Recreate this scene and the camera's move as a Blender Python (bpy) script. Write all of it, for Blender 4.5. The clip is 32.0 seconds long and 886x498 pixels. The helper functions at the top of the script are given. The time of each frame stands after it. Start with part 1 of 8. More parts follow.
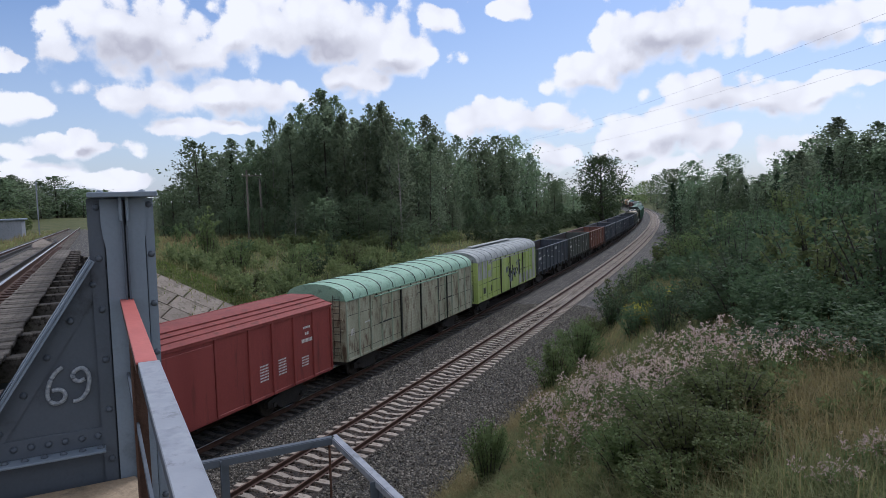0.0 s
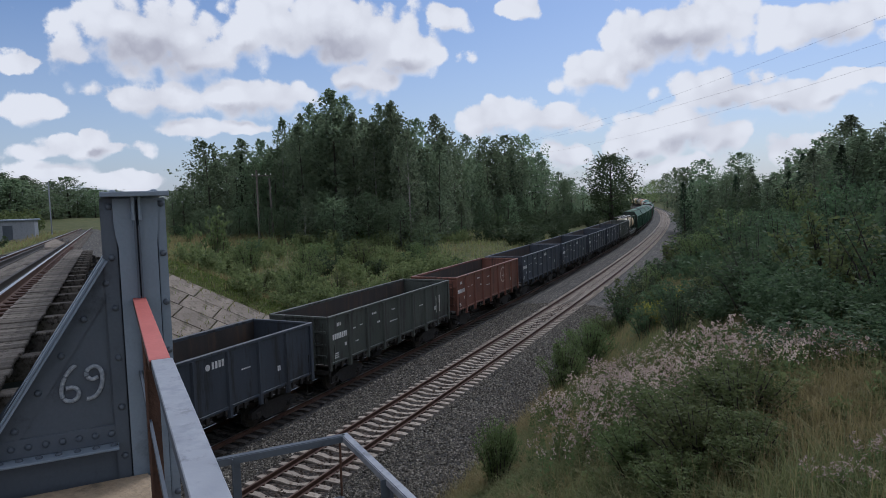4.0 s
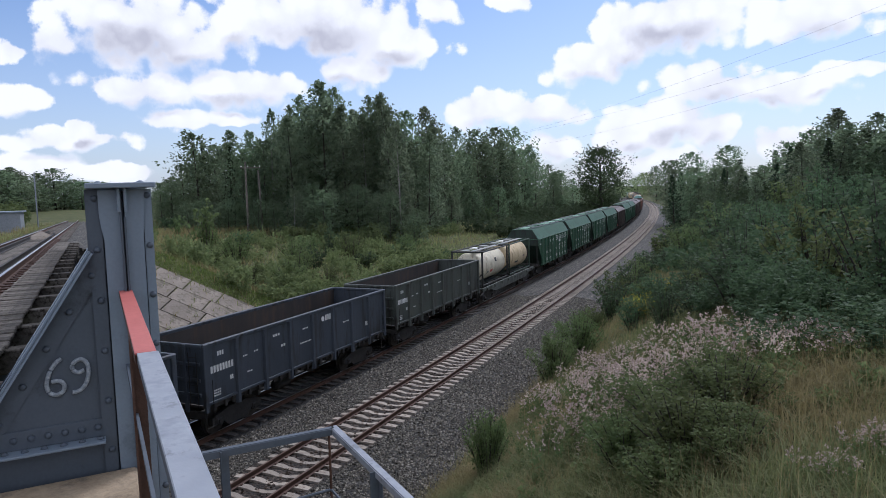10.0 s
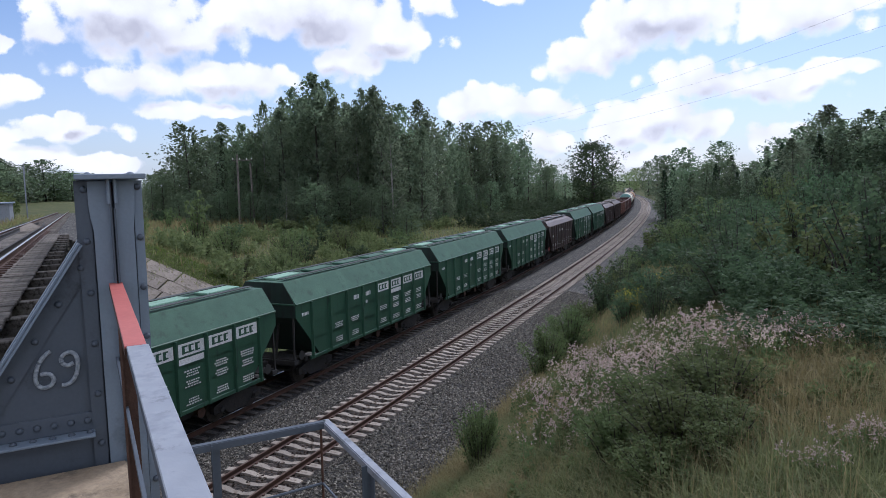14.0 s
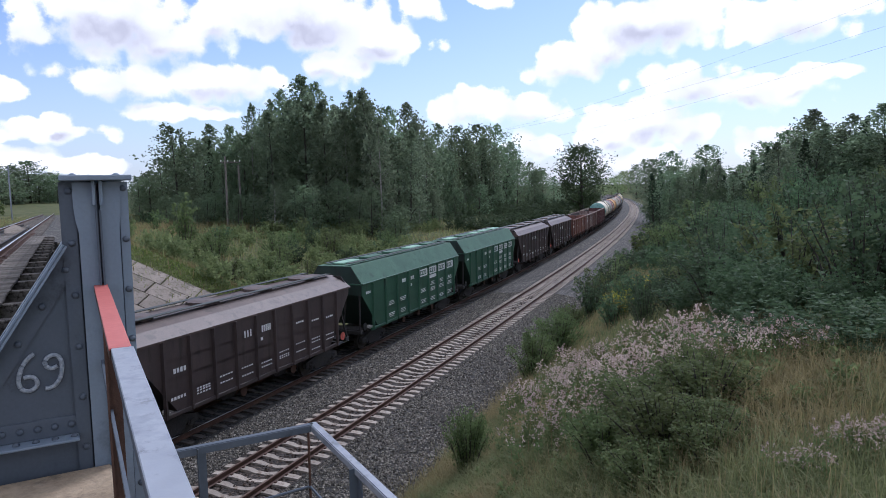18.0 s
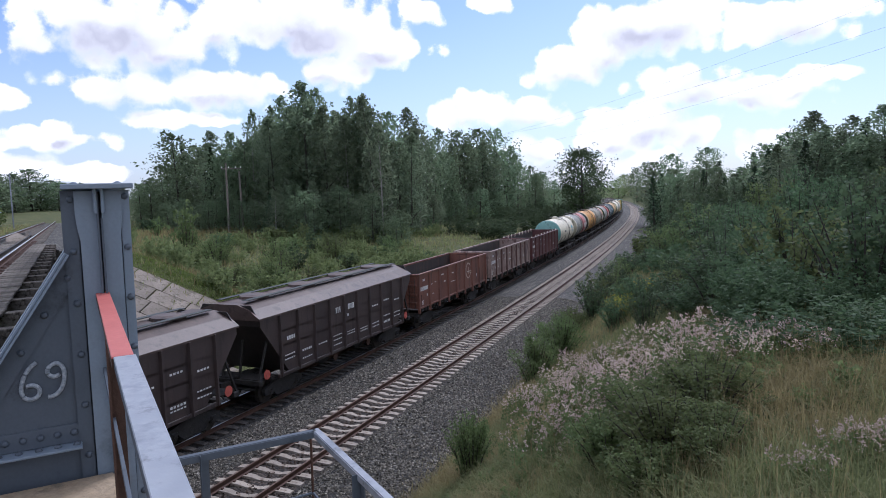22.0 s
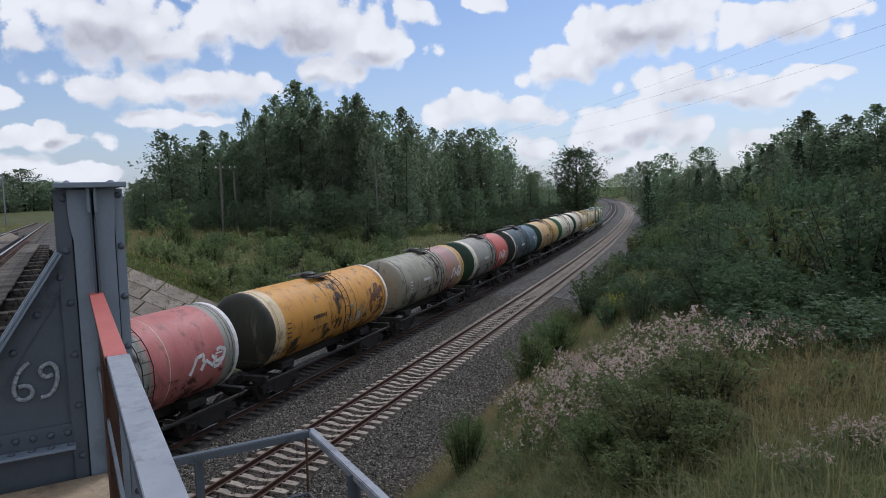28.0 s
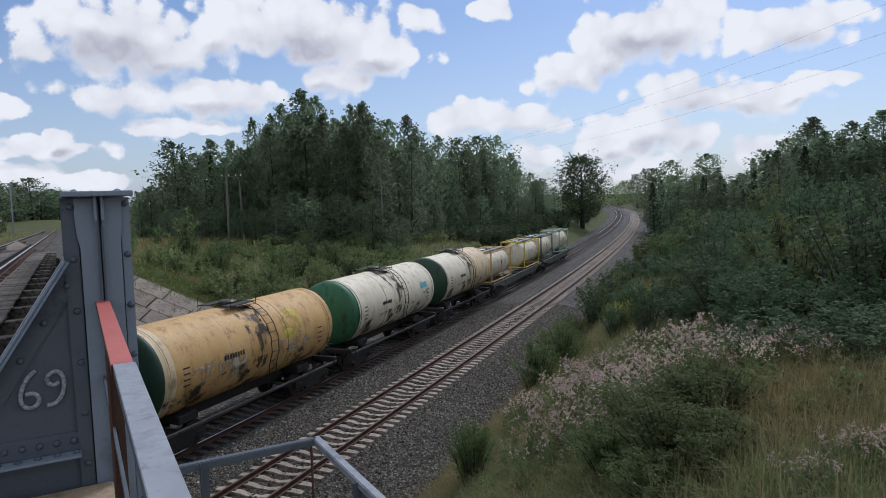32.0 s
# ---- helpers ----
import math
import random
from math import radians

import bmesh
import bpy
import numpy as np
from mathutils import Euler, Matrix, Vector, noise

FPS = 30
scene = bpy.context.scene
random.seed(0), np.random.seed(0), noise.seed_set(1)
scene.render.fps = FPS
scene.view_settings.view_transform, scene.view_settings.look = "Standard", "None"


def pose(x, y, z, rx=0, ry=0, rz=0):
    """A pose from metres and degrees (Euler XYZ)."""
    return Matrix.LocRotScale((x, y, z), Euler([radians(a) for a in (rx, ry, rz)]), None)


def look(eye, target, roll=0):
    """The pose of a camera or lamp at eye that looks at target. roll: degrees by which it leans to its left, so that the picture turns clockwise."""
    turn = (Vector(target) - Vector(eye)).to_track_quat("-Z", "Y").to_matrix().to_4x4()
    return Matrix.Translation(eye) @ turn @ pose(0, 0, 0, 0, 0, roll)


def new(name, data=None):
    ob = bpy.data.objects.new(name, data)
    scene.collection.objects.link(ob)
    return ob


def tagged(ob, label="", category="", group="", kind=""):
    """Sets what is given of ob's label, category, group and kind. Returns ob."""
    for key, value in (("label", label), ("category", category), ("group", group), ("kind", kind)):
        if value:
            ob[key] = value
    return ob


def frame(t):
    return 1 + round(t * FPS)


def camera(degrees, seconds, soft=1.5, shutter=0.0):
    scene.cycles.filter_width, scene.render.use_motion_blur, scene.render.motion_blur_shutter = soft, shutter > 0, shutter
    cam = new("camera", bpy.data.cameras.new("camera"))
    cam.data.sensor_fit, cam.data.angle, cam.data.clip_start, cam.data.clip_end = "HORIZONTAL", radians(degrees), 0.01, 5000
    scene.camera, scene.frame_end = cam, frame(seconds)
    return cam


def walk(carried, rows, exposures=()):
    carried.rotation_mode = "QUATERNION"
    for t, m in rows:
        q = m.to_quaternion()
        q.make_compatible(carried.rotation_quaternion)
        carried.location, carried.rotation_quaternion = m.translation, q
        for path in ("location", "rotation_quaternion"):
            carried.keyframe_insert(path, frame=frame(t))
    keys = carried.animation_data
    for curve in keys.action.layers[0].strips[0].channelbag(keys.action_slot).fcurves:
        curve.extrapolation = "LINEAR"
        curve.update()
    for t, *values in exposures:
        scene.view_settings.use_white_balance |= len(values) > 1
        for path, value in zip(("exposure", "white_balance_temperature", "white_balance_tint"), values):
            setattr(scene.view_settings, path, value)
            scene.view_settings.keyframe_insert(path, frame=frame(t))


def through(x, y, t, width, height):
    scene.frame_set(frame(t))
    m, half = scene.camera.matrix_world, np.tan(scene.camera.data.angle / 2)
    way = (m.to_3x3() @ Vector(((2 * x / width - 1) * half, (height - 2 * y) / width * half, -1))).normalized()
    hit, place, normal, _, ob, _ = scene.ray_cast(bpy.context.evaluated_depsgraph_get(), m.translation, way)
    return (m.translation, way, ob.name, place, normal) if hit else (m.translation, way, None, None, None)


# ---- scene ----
cam = camera(67.3, 32.0, 0.8)
PATH = [
    (0.0, 0.0015, -0.0238, 8.4324, 85.519, 1.470, 1.584),
    (0.5, -0.0047, -0.0145, 8.4368, 85.795, 1.186, 1.267),
    (1.0, -0.0027, -0.0226, 8.4351, 85.953, 1.137, 1.536),
    (1.5, -0.0045, -0.0243, 8.4349, 86.126, 1.088, 1.718),
    (2.0, -0.0027, -0.0291, 8.4325, 86.317, 1.153, 1.866),
    (2.5, -0.0034, -0.0289, 8.4315, 85.995, 1.165, 1.972),
    (3.0, -0.0081, -0.0201, 8.4279, 85.806, 1.279, 2.278),
    (3.5, -0.0024, -0.0301, 8.4287, 85.679, 1.611, 2.467),
    (5.5, -0.0032, -0.0198, 8.4271, 85.068, 1.517, 1.908),
    (6.0, -0.0069, -0.0156, 8.4255, 85.199, 1.793, 1.812),
    (6.5, -0.0026, -0.0194, 8.4256, 85.177, 1.737, 1.851),
    (7.0, -0.0048, -0.0098, 8.4277, 84.867, 1.714, 1.504),
    (7.5, -0.0003, -0.0187, 8.4258, 84.678, 1.606, 1.611),
    (8.0, -0.0054, -0.0121, 8.4263, 85.074, 1.469, 1.480),
    (8.5, -0.0054, -0.0063, 8.4255, 85.095, 1.524, 1.398),
    (9.0, -0.0101, -0.0070, 8.4239, 84.710, 1.519, 1.320),
    (9.5, -0.0053, -0.0072, 8.4267, 84.778, 1.509, 1.351),
    (10.0, -0.0000, -0.0161, 8.4255, 84.821, 1.530, 1.509),
    (10.5, -0.0052, -0.0071, 8.4272, 84.565, 1.525, 1.421),
    (11.0, -0.0003, -0.0101, 8.4255, 84.677, 1.559, 1.370),
    (11.5, 0.0012, -0.0123, 8.4250, 84.383, 1.609, 1.598),
    (12.0, -0.0033, -0.0042, 8.4252, 84.475, 1.566, 1.356),
    (12.5, -0.0051, -0.0016, 8.4268, 84.452, 1.398, 1.263),
    (13.0, -0.0063, -0.0047, 8.4218, 84.685, 1.377, 1.183),
    (13.5, -0.0066, -0.0042, 8.4218, 84.437, 1.141, 1.032),
    (14.0, -0.0052, -0.0004, 8.4235, 84.273, 1.174, 0.880),
    (14.5, -0.0012, -0.0014, 8.4233, 84.130, 1.199, 0.615),
    (16.5, 0.0022, 0.0009, 8.4245, 84.359, 1.353, -0.129),
    (17.0, -0.0010, 0.0009, 8.4237, 84.464, 1.172, -0.269),
    (17.5, 0.0007, -0.0049, 8.4216, 84.555, 1.078, -0.217),
    (18.0, -0.0004, -0.0000, 8.4200, 84.491, 1.023, -0.061),
    (18.5, -0.0025, 0.0005, 8.4202, 84.204, 1.040, 0.125),
    (19.0, -0.0013, -0.0032, 8.4202, 84.215, 1.313, 0.326),
    (19.5, -0.0015, -0.0056, 8.4227, 84.186, 1.360, 0.394),
    (20.0, -0.0020, 0.0034, 8.4202, 84.261, 1.374, 0.012),
    (20.5, -0.0018, 0.0042, 8.4220, 84.479, 1.324, -0.317),
    (21.0, -0.0048, 0.0107, 8.4228, 84.701, 1.480, -0.535),
    (21.5, 0.0028, -0.0017, 8.4226, 84.669, 1.394, -0.278),
    (22.0, 0.0009, -0.0055, 8.4246, 84.891, 1.491, -0.004),
    (22.5, 0.0048, -0.0094, 8.4237, 84.793, 1.180, -0.030),
    (23.0, -0.0009, 0.0002, 8.4215, 85.001, 1.479, -0.318),
    (23.5, -0.0038, 0.0049, 8.4213, 85.111, 1.557, -0.214),
    (24.0, 0.0001, -0.0022, 8.4235, 85.369, 1.439, -0.223),
    (24.5, -0.0035, -0.0007, 8.4256, 85.377, 1.454, -0.093),
    (25.0, 0.0044, -0.0091, 8.4246, 85.424, 1.446, -0.105),
    (25.5, -0.0034, 0.0017, 8.4259, 85.543, 1.285, -0.424),
    (27.5, -0.0038, 0.0028, 8.4204, 84.879, 1.205, -0.387),
    (28.0, -0.0020, 0.0045, 8.4196, 84.839, 1.530, -0.437),
    (28.5, -0.0016, 0.0030, 8.4202, 84.977, 1.301, -0.582),
    (29.0, -0.0049, 0.0036, 8.4210, 85.270, 1.388, -0.460),
    (29.5, 0.0020, -0.0010, 8.4212, 85.172, 1.346, -0.403),
    (30.0, -0.0008, 0.0025, 8.4214, 85.253, 1.682, -0.092),
    (30.5, 0.0004, -0.0019, 8.4213, 85.345, 1.616, -0.138),
    (31.0, 0.0043, -0.0049, 8.4230, 85.358, 1.586, -0.090),
    (31.5, 0.0000, -0.0013, 8.4190, 85.626, 1.869, -0.065),
    (32.0, 0.0000, 0.0000, 8.4200, 85.500, 1.700, 0.000),
]
walk(cam, [(r[0], pose(*r[1:])) for r in PATH], [(0, -0.34, 5800, 15), (2, -0.55, 5750, 13), (3, -0.64, 5750, 13), (6, -0.41, 5800, 15), (9, -0.23, 5750, 15), (13, -0.18, 5650, 16), (20, 0.0, 5550, 18), (23, 0.0, 5600, 18), (25, -0.22, 5650, 16), (28, -0.47, 5850, 13), (32, -0.47, 5850, 13)])

# ---- light: sun high ahead over the line, softened by thin cloud, cumulus sky ----
SUN_AZ, SUN_EL = 27.0, 50.0          # degrees; azimuth from north (y) to the east

world = bpy.data.worlds.new("world")
scene.world = world
world.use_nodes = True


def sky_nodes(tree):
    N, L = tree.nodes, tree.links
    N.clear()

    def node(kind, **kw):
        n = N.new(kind)
        for k, v in kw.items():
            if k == "op":
                n.operation = v
            else:
                n.inputs[int(k[1:])].default_value = v
        return n

    def m(op, a, b=None, c=None):
        n = N.new("ShaderNodeMath")
        n.operation = op
        for i, v in enumerate((a, b, c)):
            if v is None:
                continue
            if isinstance(v, (int, float)):
                n.inputs[i].default_value = v
            else:
                L.new(v, n.inputs[i])
        return n.outputs[0]

    sky = N.new("ShaderNodeTexSky")
    sky.sky_type, sky.sun_disc = "NISHITA", False
    sky.sun_elevation, sky.sun_rotation = radians(SUN_EL), radians(SUN_AZ)
    sky.air_density, sky.dust_density, sky.ozone_density = 1.0, 1.2, 1.5
    co = N.new("ShaderNodeTexCoord")
    sep = N.new("ShaderNodeSeparateXYZ")
    L.new(co.outputs["Generated"], sep.inputs[0])
    X, Y, Z = sep.outputs
    az = m("MULTIPLY", m("ARCTAN2", X, Y), 57.2958)
    el = m("MULTIPLY", m("ARCSINE", Z), 57.2958)
    # ragged edges: the directions are shaken by noise before the clouds are laid out
    def tex(scale, detail, rough=0.55):
        n = N.new("ShaderNodeTexNoise")
        n.inputs["Scale"].default_value, n.inputs["Detail"].default_value, n.inputs["Roughness"].default_value = scale, detail, rough
        L.new(co.outputs["Generated"], n.inputs["Vector"])
        return n

    def vec(op, a, b=None):
        n = N.new("ShaderNodeVectorMath")
        n.operation = op
        for i, v in enumerate((a, b)):
            if v is None:
                continue
            if isinstance(v, tuple):
                n.inputs[i].default_value = v
            else:
                L.new(v, n.inputs[i])
        return n

    flat2 = N.new("ShaderNodeCombineXYZ")
    L.new(az, flat2.inputs[0])
    L.new(el, flat2.inputs[1])
    coarse, fine = tex(11.0, 6.0, 0.55), tex(30.0, 8.0, 0.62)
    shake = vec("MULTIPLY", vec("SUBTRACT", coarse.outputs["Color"], (0.5, 0.5, 0.5)).outputs[0], (4.2, 3.0, 0.0)).outputs[0]
    where = vec("ADD", flat2.outputs[0], shake).outputs[0]

    def billow(scale, shake_by):
        """Round cauliflower lumps: high in the middle of a lump, low between the lumps."""
        v = N.new("ShaderNodeTexVoronoi")
        v.feature = "SMOOTH_F1"
        v.inputs["Scale"].default_value, v.inputs["Smoothness"].default_value = scale, 0.35
        L.new(vec("ADD", co.outputs["Generated"], vec("MULTIPLY", fine.outputs["Color"], (shake_by, shake_by, shake_by)).outputs[0]).outputs[0], v.inputs["Vector"])
        return m("SUBTRACT", 0.42, v.outputs["Distance"])

    def heaps(start):
        """Depth inside the nearest heap, for directions given as azimuth and elevation."""
        best, spot = None, start
        for i, (a, e, wa, we) in enumerate(CLOUDS_LEFT + CLOUDS_RIGHT):
            if i and i % 7 == 0:
                spot = vec("ADD", start, m("MULTIPLY", best, 1e-7)).outputs[0]
            n2 = vec("MULTIPLY", vec("SUBTRACT", spot, (a, e, 0.0)).outputs[0], (1 / wa, 1 / we, 0.0)).outputs[0]
            d = m("SUBTRACT", 1.0, vec("LENGTH", n2).outputs["Value"])
            best = d if best is None else m("SMOOTH_MAX", best, d, 0.18)
        return best

    best = heaps(where)
    above = heaps(vec("ADD", where, (0.0, 1.3, 0.0)).outputs[0])
    # scattered clouds all round the rest of the sky
    nb = tex(3.2, 4.0)
    outside = m("MAXIMUM", m("GREATER_THAN", m("ABSOLUTE", az), 42.0), m("GREATER_THAN", el, 23.0))
    rest = m("SUBTRACT", m("MULTIPLY", m("MULTIPLY", m("SUBTRACT", nb.outputs["Fac"], 0.47), 5.0), outside), m("MULTIPLY", m("SUBTRACT", 1.0, outside), 2.0))
    best = m("MAXIMUM", best, rest)
    big, small = billow(15.0, 0.018), billow(36.0, 0.012)
    puff = m("SUBTRACT", fine.outputs["Fac"], 0.5)
    lumps = m("ADD", m("MULTIPLY", big, 0.8), m("ADD", m("MULTIPLY", small, 0.9), m("MULTIPLY", puff, 1.05)))
    dens = m("ADD", m("ADD", best, 0.36), lumps)
    cover = N.new("ShaderNodeMapRange")
    cover.interpolation_type = "SMOOTHSTEP"
    cover.inputs[1].default_value, cover.inputs[2].default_value = 0.0, 1.0
    # the undersides of the heaps are greyer, and their edges there are softer
    under = N.new("ShaderNodeMapRange")
    under.interpolation_type = "SMOOTHSTEP"
    under.inputs[1].default_value, under.inputs[2].default_value = 0.0, 0.7
    L.new(m("ADD", m("SUBTRACT", above, m("MULTIPLY", best, 0.35)), m("MULTIPLY", m("SUBTRACT", coarse.outputs["Fac"], 0.5), 0.9)), under.inputs[0])
    L.new(m("DIVIDE", dens, m("ADD", 0.30, m("MULTIPLY", under.outputs[0], 0.42))), cover.inputs[0])
    thick = N.new("ShaderNodeMapRange")
    thick.inputs[1].default_value, thick.inputs[2].default_value = 0.2, 0.9
    L.new(dens, thick.inputs[0])
    grey = m("SUBTRACT", m("MULTIPLY", under.outputs[0], thick.outputs[0]), m("MULTIPLY", lumps, 0.5))
    ramp = N.new("ShaderNodeValToRGB")
    ramp.color_ramp.elements[0].color = (1.0, 0.99, 0.965, 1)
    ramp.color_ramp.elements[1].color = (0.56, 0.55, 0.585, 1)
    L.new(grey, ramp.inputs[0])
    gain = N.new("ShaderNodeVectorMath")
    gain.operation = "SCALE"
    gain.inputs[3].default_value = CLOUD_GAIN
    L.new(ramp.outputs[0], gain.inputs[0])
    # pale haze low over the horizon
    haze = N.new("ShaderNodeMapRange")
    haze.inputs[1].default_value, haze.inputs[2].default_value, haze.inputs[3].default_value, haze.inputs[4].default_value = -1.0, 15.0, 0.5, 0.05
    L.new(el, haze.inputs[0])
    mixh = N.new("ShaderNodeMix")
    mixh.data_type = "RGBA"
    L.new(haze.outputs[0], mixh.inputs[0])
    tint = N.new("ShaderNodeMix")
    tint.data_type, tint.blend_type = "RGBA", "MULTIPLY"
    tint.inputs[0].default_value = 1.0
    tint.inputs[7].default_value = (*SKY_TINT, 1)
    L.new(sky.outputs[0], tint.inputs[6])
    L.new(tint.outputs[2], mixh.inputs[6])
    mixh.inputs[7].default_value = (0.78 * CLOUD_GAIN, 0.84 * CLOUD_GAIN, 0.93 * CLOUD_GAIN, 1)
    mix = N.new("ShaderNodeMix")
    mix.data_type = "RGBA"
    L.new(cover.outputs[0], mix.inputs[0])
    L.new(mixh.outputs[2], mix.inputs[6])
    L.new(gain.outputs[0], mix.inputs[7])
    bg = N.new("ShaderNodeBackground")
    bg.inputs[1].default_value = SKY_STRENGTH
    L.new(mix.outputs[2], bg.inputs[0])
    out = N.new("ShaderNodeOutputWorld")
    L.new(bg.outputs[0], out.inputs[0])


SKY_STRENGTH, CLOUD_GAIN, SKY_TINT = 0.10, 11.9, (1.0, 1.13, 1.30)
# cumulus heaps: azimuth, elevation, half width, half height (degrees)
CLOUDS_LEFT = [(-25.1, 12.7, 6.0, 3.0), (-30.5, 11.1, 2.2, 1.4), (-21.9, 11.5, 4.6, 1.9), (-33.7, 10.4, 1.5, 0.6), (-11.7, 13.5, 8.7, 3.1), (-5.6, 12.0, 3.8, 1.9), (-18.4, 12.9, 2.2, 1.8), (-9.0, 10.0, 3.5, 1.4), (-25.3, 8.2, 5.2, 1.4), (-17.7, 8.6, 5.5, 1.5), (-23.0, 6.1, 3.1, 0.8), (-18.7, 6.1, 2.2, 0.6), (-33.6, 7.2, 2.2, 0.9), (-30.2, 4.3, 3.9, 0.8), (-29.4, 5.2, 1.2, 0.9), (-32.5, 2.2, 2.7, 1.0), (-27.1, 1.6, 2.4, 0.7), (-1.5, 14.5, 2.1, 1.1)]
CLOUDS_RIGHT = [(4.6, 14.9, 1.7, 0.9), (11.3, 9.8, 3.1, 1.5), (14.0, 10.8, 2.7, 1.6), (17.6, 12.5, 5.5, 2.4), (27.3, 11.5, 4.4, 1.6), (20.2, 7.4, 4.1, 2.0), (24.8, 6.8, 3.8, 1.4), (28.8, 7.5, 3.4, 0.6), (17.0, 5.2, 4.7, 1.9), (13.9, 4.2, 2.7, 1.7), (1.8, 6.3, 2.9, 1.3), (7.1, 6.1, 4.2, 1.3), (8.2, 3.3, 2.1, 1.2), (20.5, 3.9, 1.7, 2.0), (25.6, 2.9, 2.9, 1.1), (15.7, 1.9, 5.3, 0.9)]
sky_nodes(world.node_tree)

sun = new("sun", bpy.data.lights.new("sun", "SUN"))
sun.data.energy, sun.data.angle, sun.data.color = 2.2, radians(8), (1.0, 0.96, 0.91)
sun_dir = Vector((math.sin(radians(SUN_AZ)) * math.cos(radians(SUN_EL)), math.cos(radians(SUN_AZ)) * math.cos(radians(SUN_EL)), math.sin(radians(SUN_EL))))
sun.matrix_world = look(sun_dir * 300, (0, 0, 0))

# ---- materials ----
def surf(name, colours, scale=3.0, rough=0.6, metal=0.0, bump=0.15, fine=40.0, streak=0.0, dirt=None, island=0.0, spec=0.5, obj_random=0.0, coords="Object", detail=6.0, grain=0.2):
    """Surface of two or three colours in patches, fine grain and relief; streak: vertical runs; dirt: (colour, share)."""
    mat = bpy.data.materials.new(name)
    mat.use_nodes = True
    N, L = mat.node_tree.nodes, mat.node_tree.links
    b = N["Principled BSDF"]
    b.inputs["Roughness"].default_value, b.inputs["Metallic"].default_value = rough, metal
    b.inputs["Specular IOR Level"].default_value = spec
    co = N.new("ShaderNodeTexCoord")
    src = co.outputs[coords]
    if streak:
        mp = N.new("ShaderNodeMapping")
        mp.inputs["Scale"].default_value = (1, 1, 1 / (1 + streak * 6))
        L.new(src, mp.inputs[0])
        src_s = mp.outputs[0]
    else:
        src_s = src
    n1 = N.new("ShaderNodeTexNoise")
    n1.inputs["Scale"].default_value, n1.inputs["Detail"].default_value, n1.inputs["Roughness"].default_value = scale, detail, 0.62
    L.new(src_s, n1.inputs["Vector"])
    ramp = N.new("ShaderNodeValToRGB")
    e = ramp.color_ramp.elements
    e[0].position, e[1].position = 0.32, 0.68
    e[0].color, e[1].color = (*colours[0], 1), (*colours[-1], 1)
    if len(colours) > 2:
        k = e.new(0.5)
        k.color = (*colours[1], 1)
    L.new(n1.outputs["Fac"], ramp.inputs[0])
    col = ramp.outputs[0]
    n2 = N.new("ShaderNodeTexNoise")
    n2.inputs["Scale"].default_value, n2.inputs["Detail"].default_value = fine, 4.0
    L.new(src, n2.inputs["Vector"])
    hsv = N.new("ShaderNodeHueSaturation")
    mr = N.new("ShaderNodeMapRange")
    mr.inputs[1].default_value, mr.inputs[2].default_value, mr.inputs[3].default_value, mr.inputs[4].default_value = 0.25, 0.75, 1 - grain, 1 + grain
    L.new(n2.outputs["Fac"], mr.inputs[0])
    val = mr.outputs[0]
    if island or obj_random:
        if island:
            g = N.new("ShaderNodeNewGeometry")
            r, amt = g.outputs["Random Per Island"], island
        else:
            g = N.new("ShaderNodeObjectInfo")
            r, amt = g.outputs["Random"], obj_random
        m2 = N.new("ShaderNodeMapRange")
        m2.inputs[3].default_value, m2.inputs[4].default_value = 1 - amt, 1 + amt
        L.new(r, m2.inputs[0])
        mu = N.new("ShaderNodeMath")
        mu.operation = "MULTIPLY"
        L.new(val, mu.inputs[0])
        L.new(m2.outputs[0], mu.inputs[1])
        val = mu.outputs[0]
    L.new(val, hsv.inputs["Value"])
    L.new(col, hsv.inputs["Color"])
    col = hsv.outputs[0]
    if dirt:
        n3 = N.new("ShaderNodeTexNoise")
        n3.inputs["Scale"].default_value, n3.inputs["Detail"].default_value, n3.inputs["Roughness"].default_value = scale * 2.3, 8.0, 0.7
        L.new(src_s, n3.inputs["Vector"])
        m3 = N.new("ShaderNodeMapRange")
        m3.interpolation_type = "SMOOTHSTEP"
        m3.inputs[1].default_value, m3.inputs[2].default_value = 0.62 - dirt[1] * 0.3, 0.78 - dirt[1] * 0.3
        L.new(n3.outputs["Fac"], m3.inputs[0])
        mx = N.new("ShaderNodeMix")
        mx.data_type = "RGBA"
        L.new(m3.outputs[0], mx.inputs[0])
        L.new(col, mx.inputs[6])
        mx.inputs[7].default_value = (*dirt[0], 1)
        col = mx.outputs[2]
    L.new(col, b.inputs["Base Color"])
    if bump:
        bp = N.new("ShaderNodeBump")
        bp.inputs["Strength"].default_value, bp.inputs["Distance"].default_value = bump, 0.02
        L.new(n2.outputs["Fac"], bp.inputs["Height"])
        L.new(bp.outputs[0], b.inputs["Normal"])
    return mat


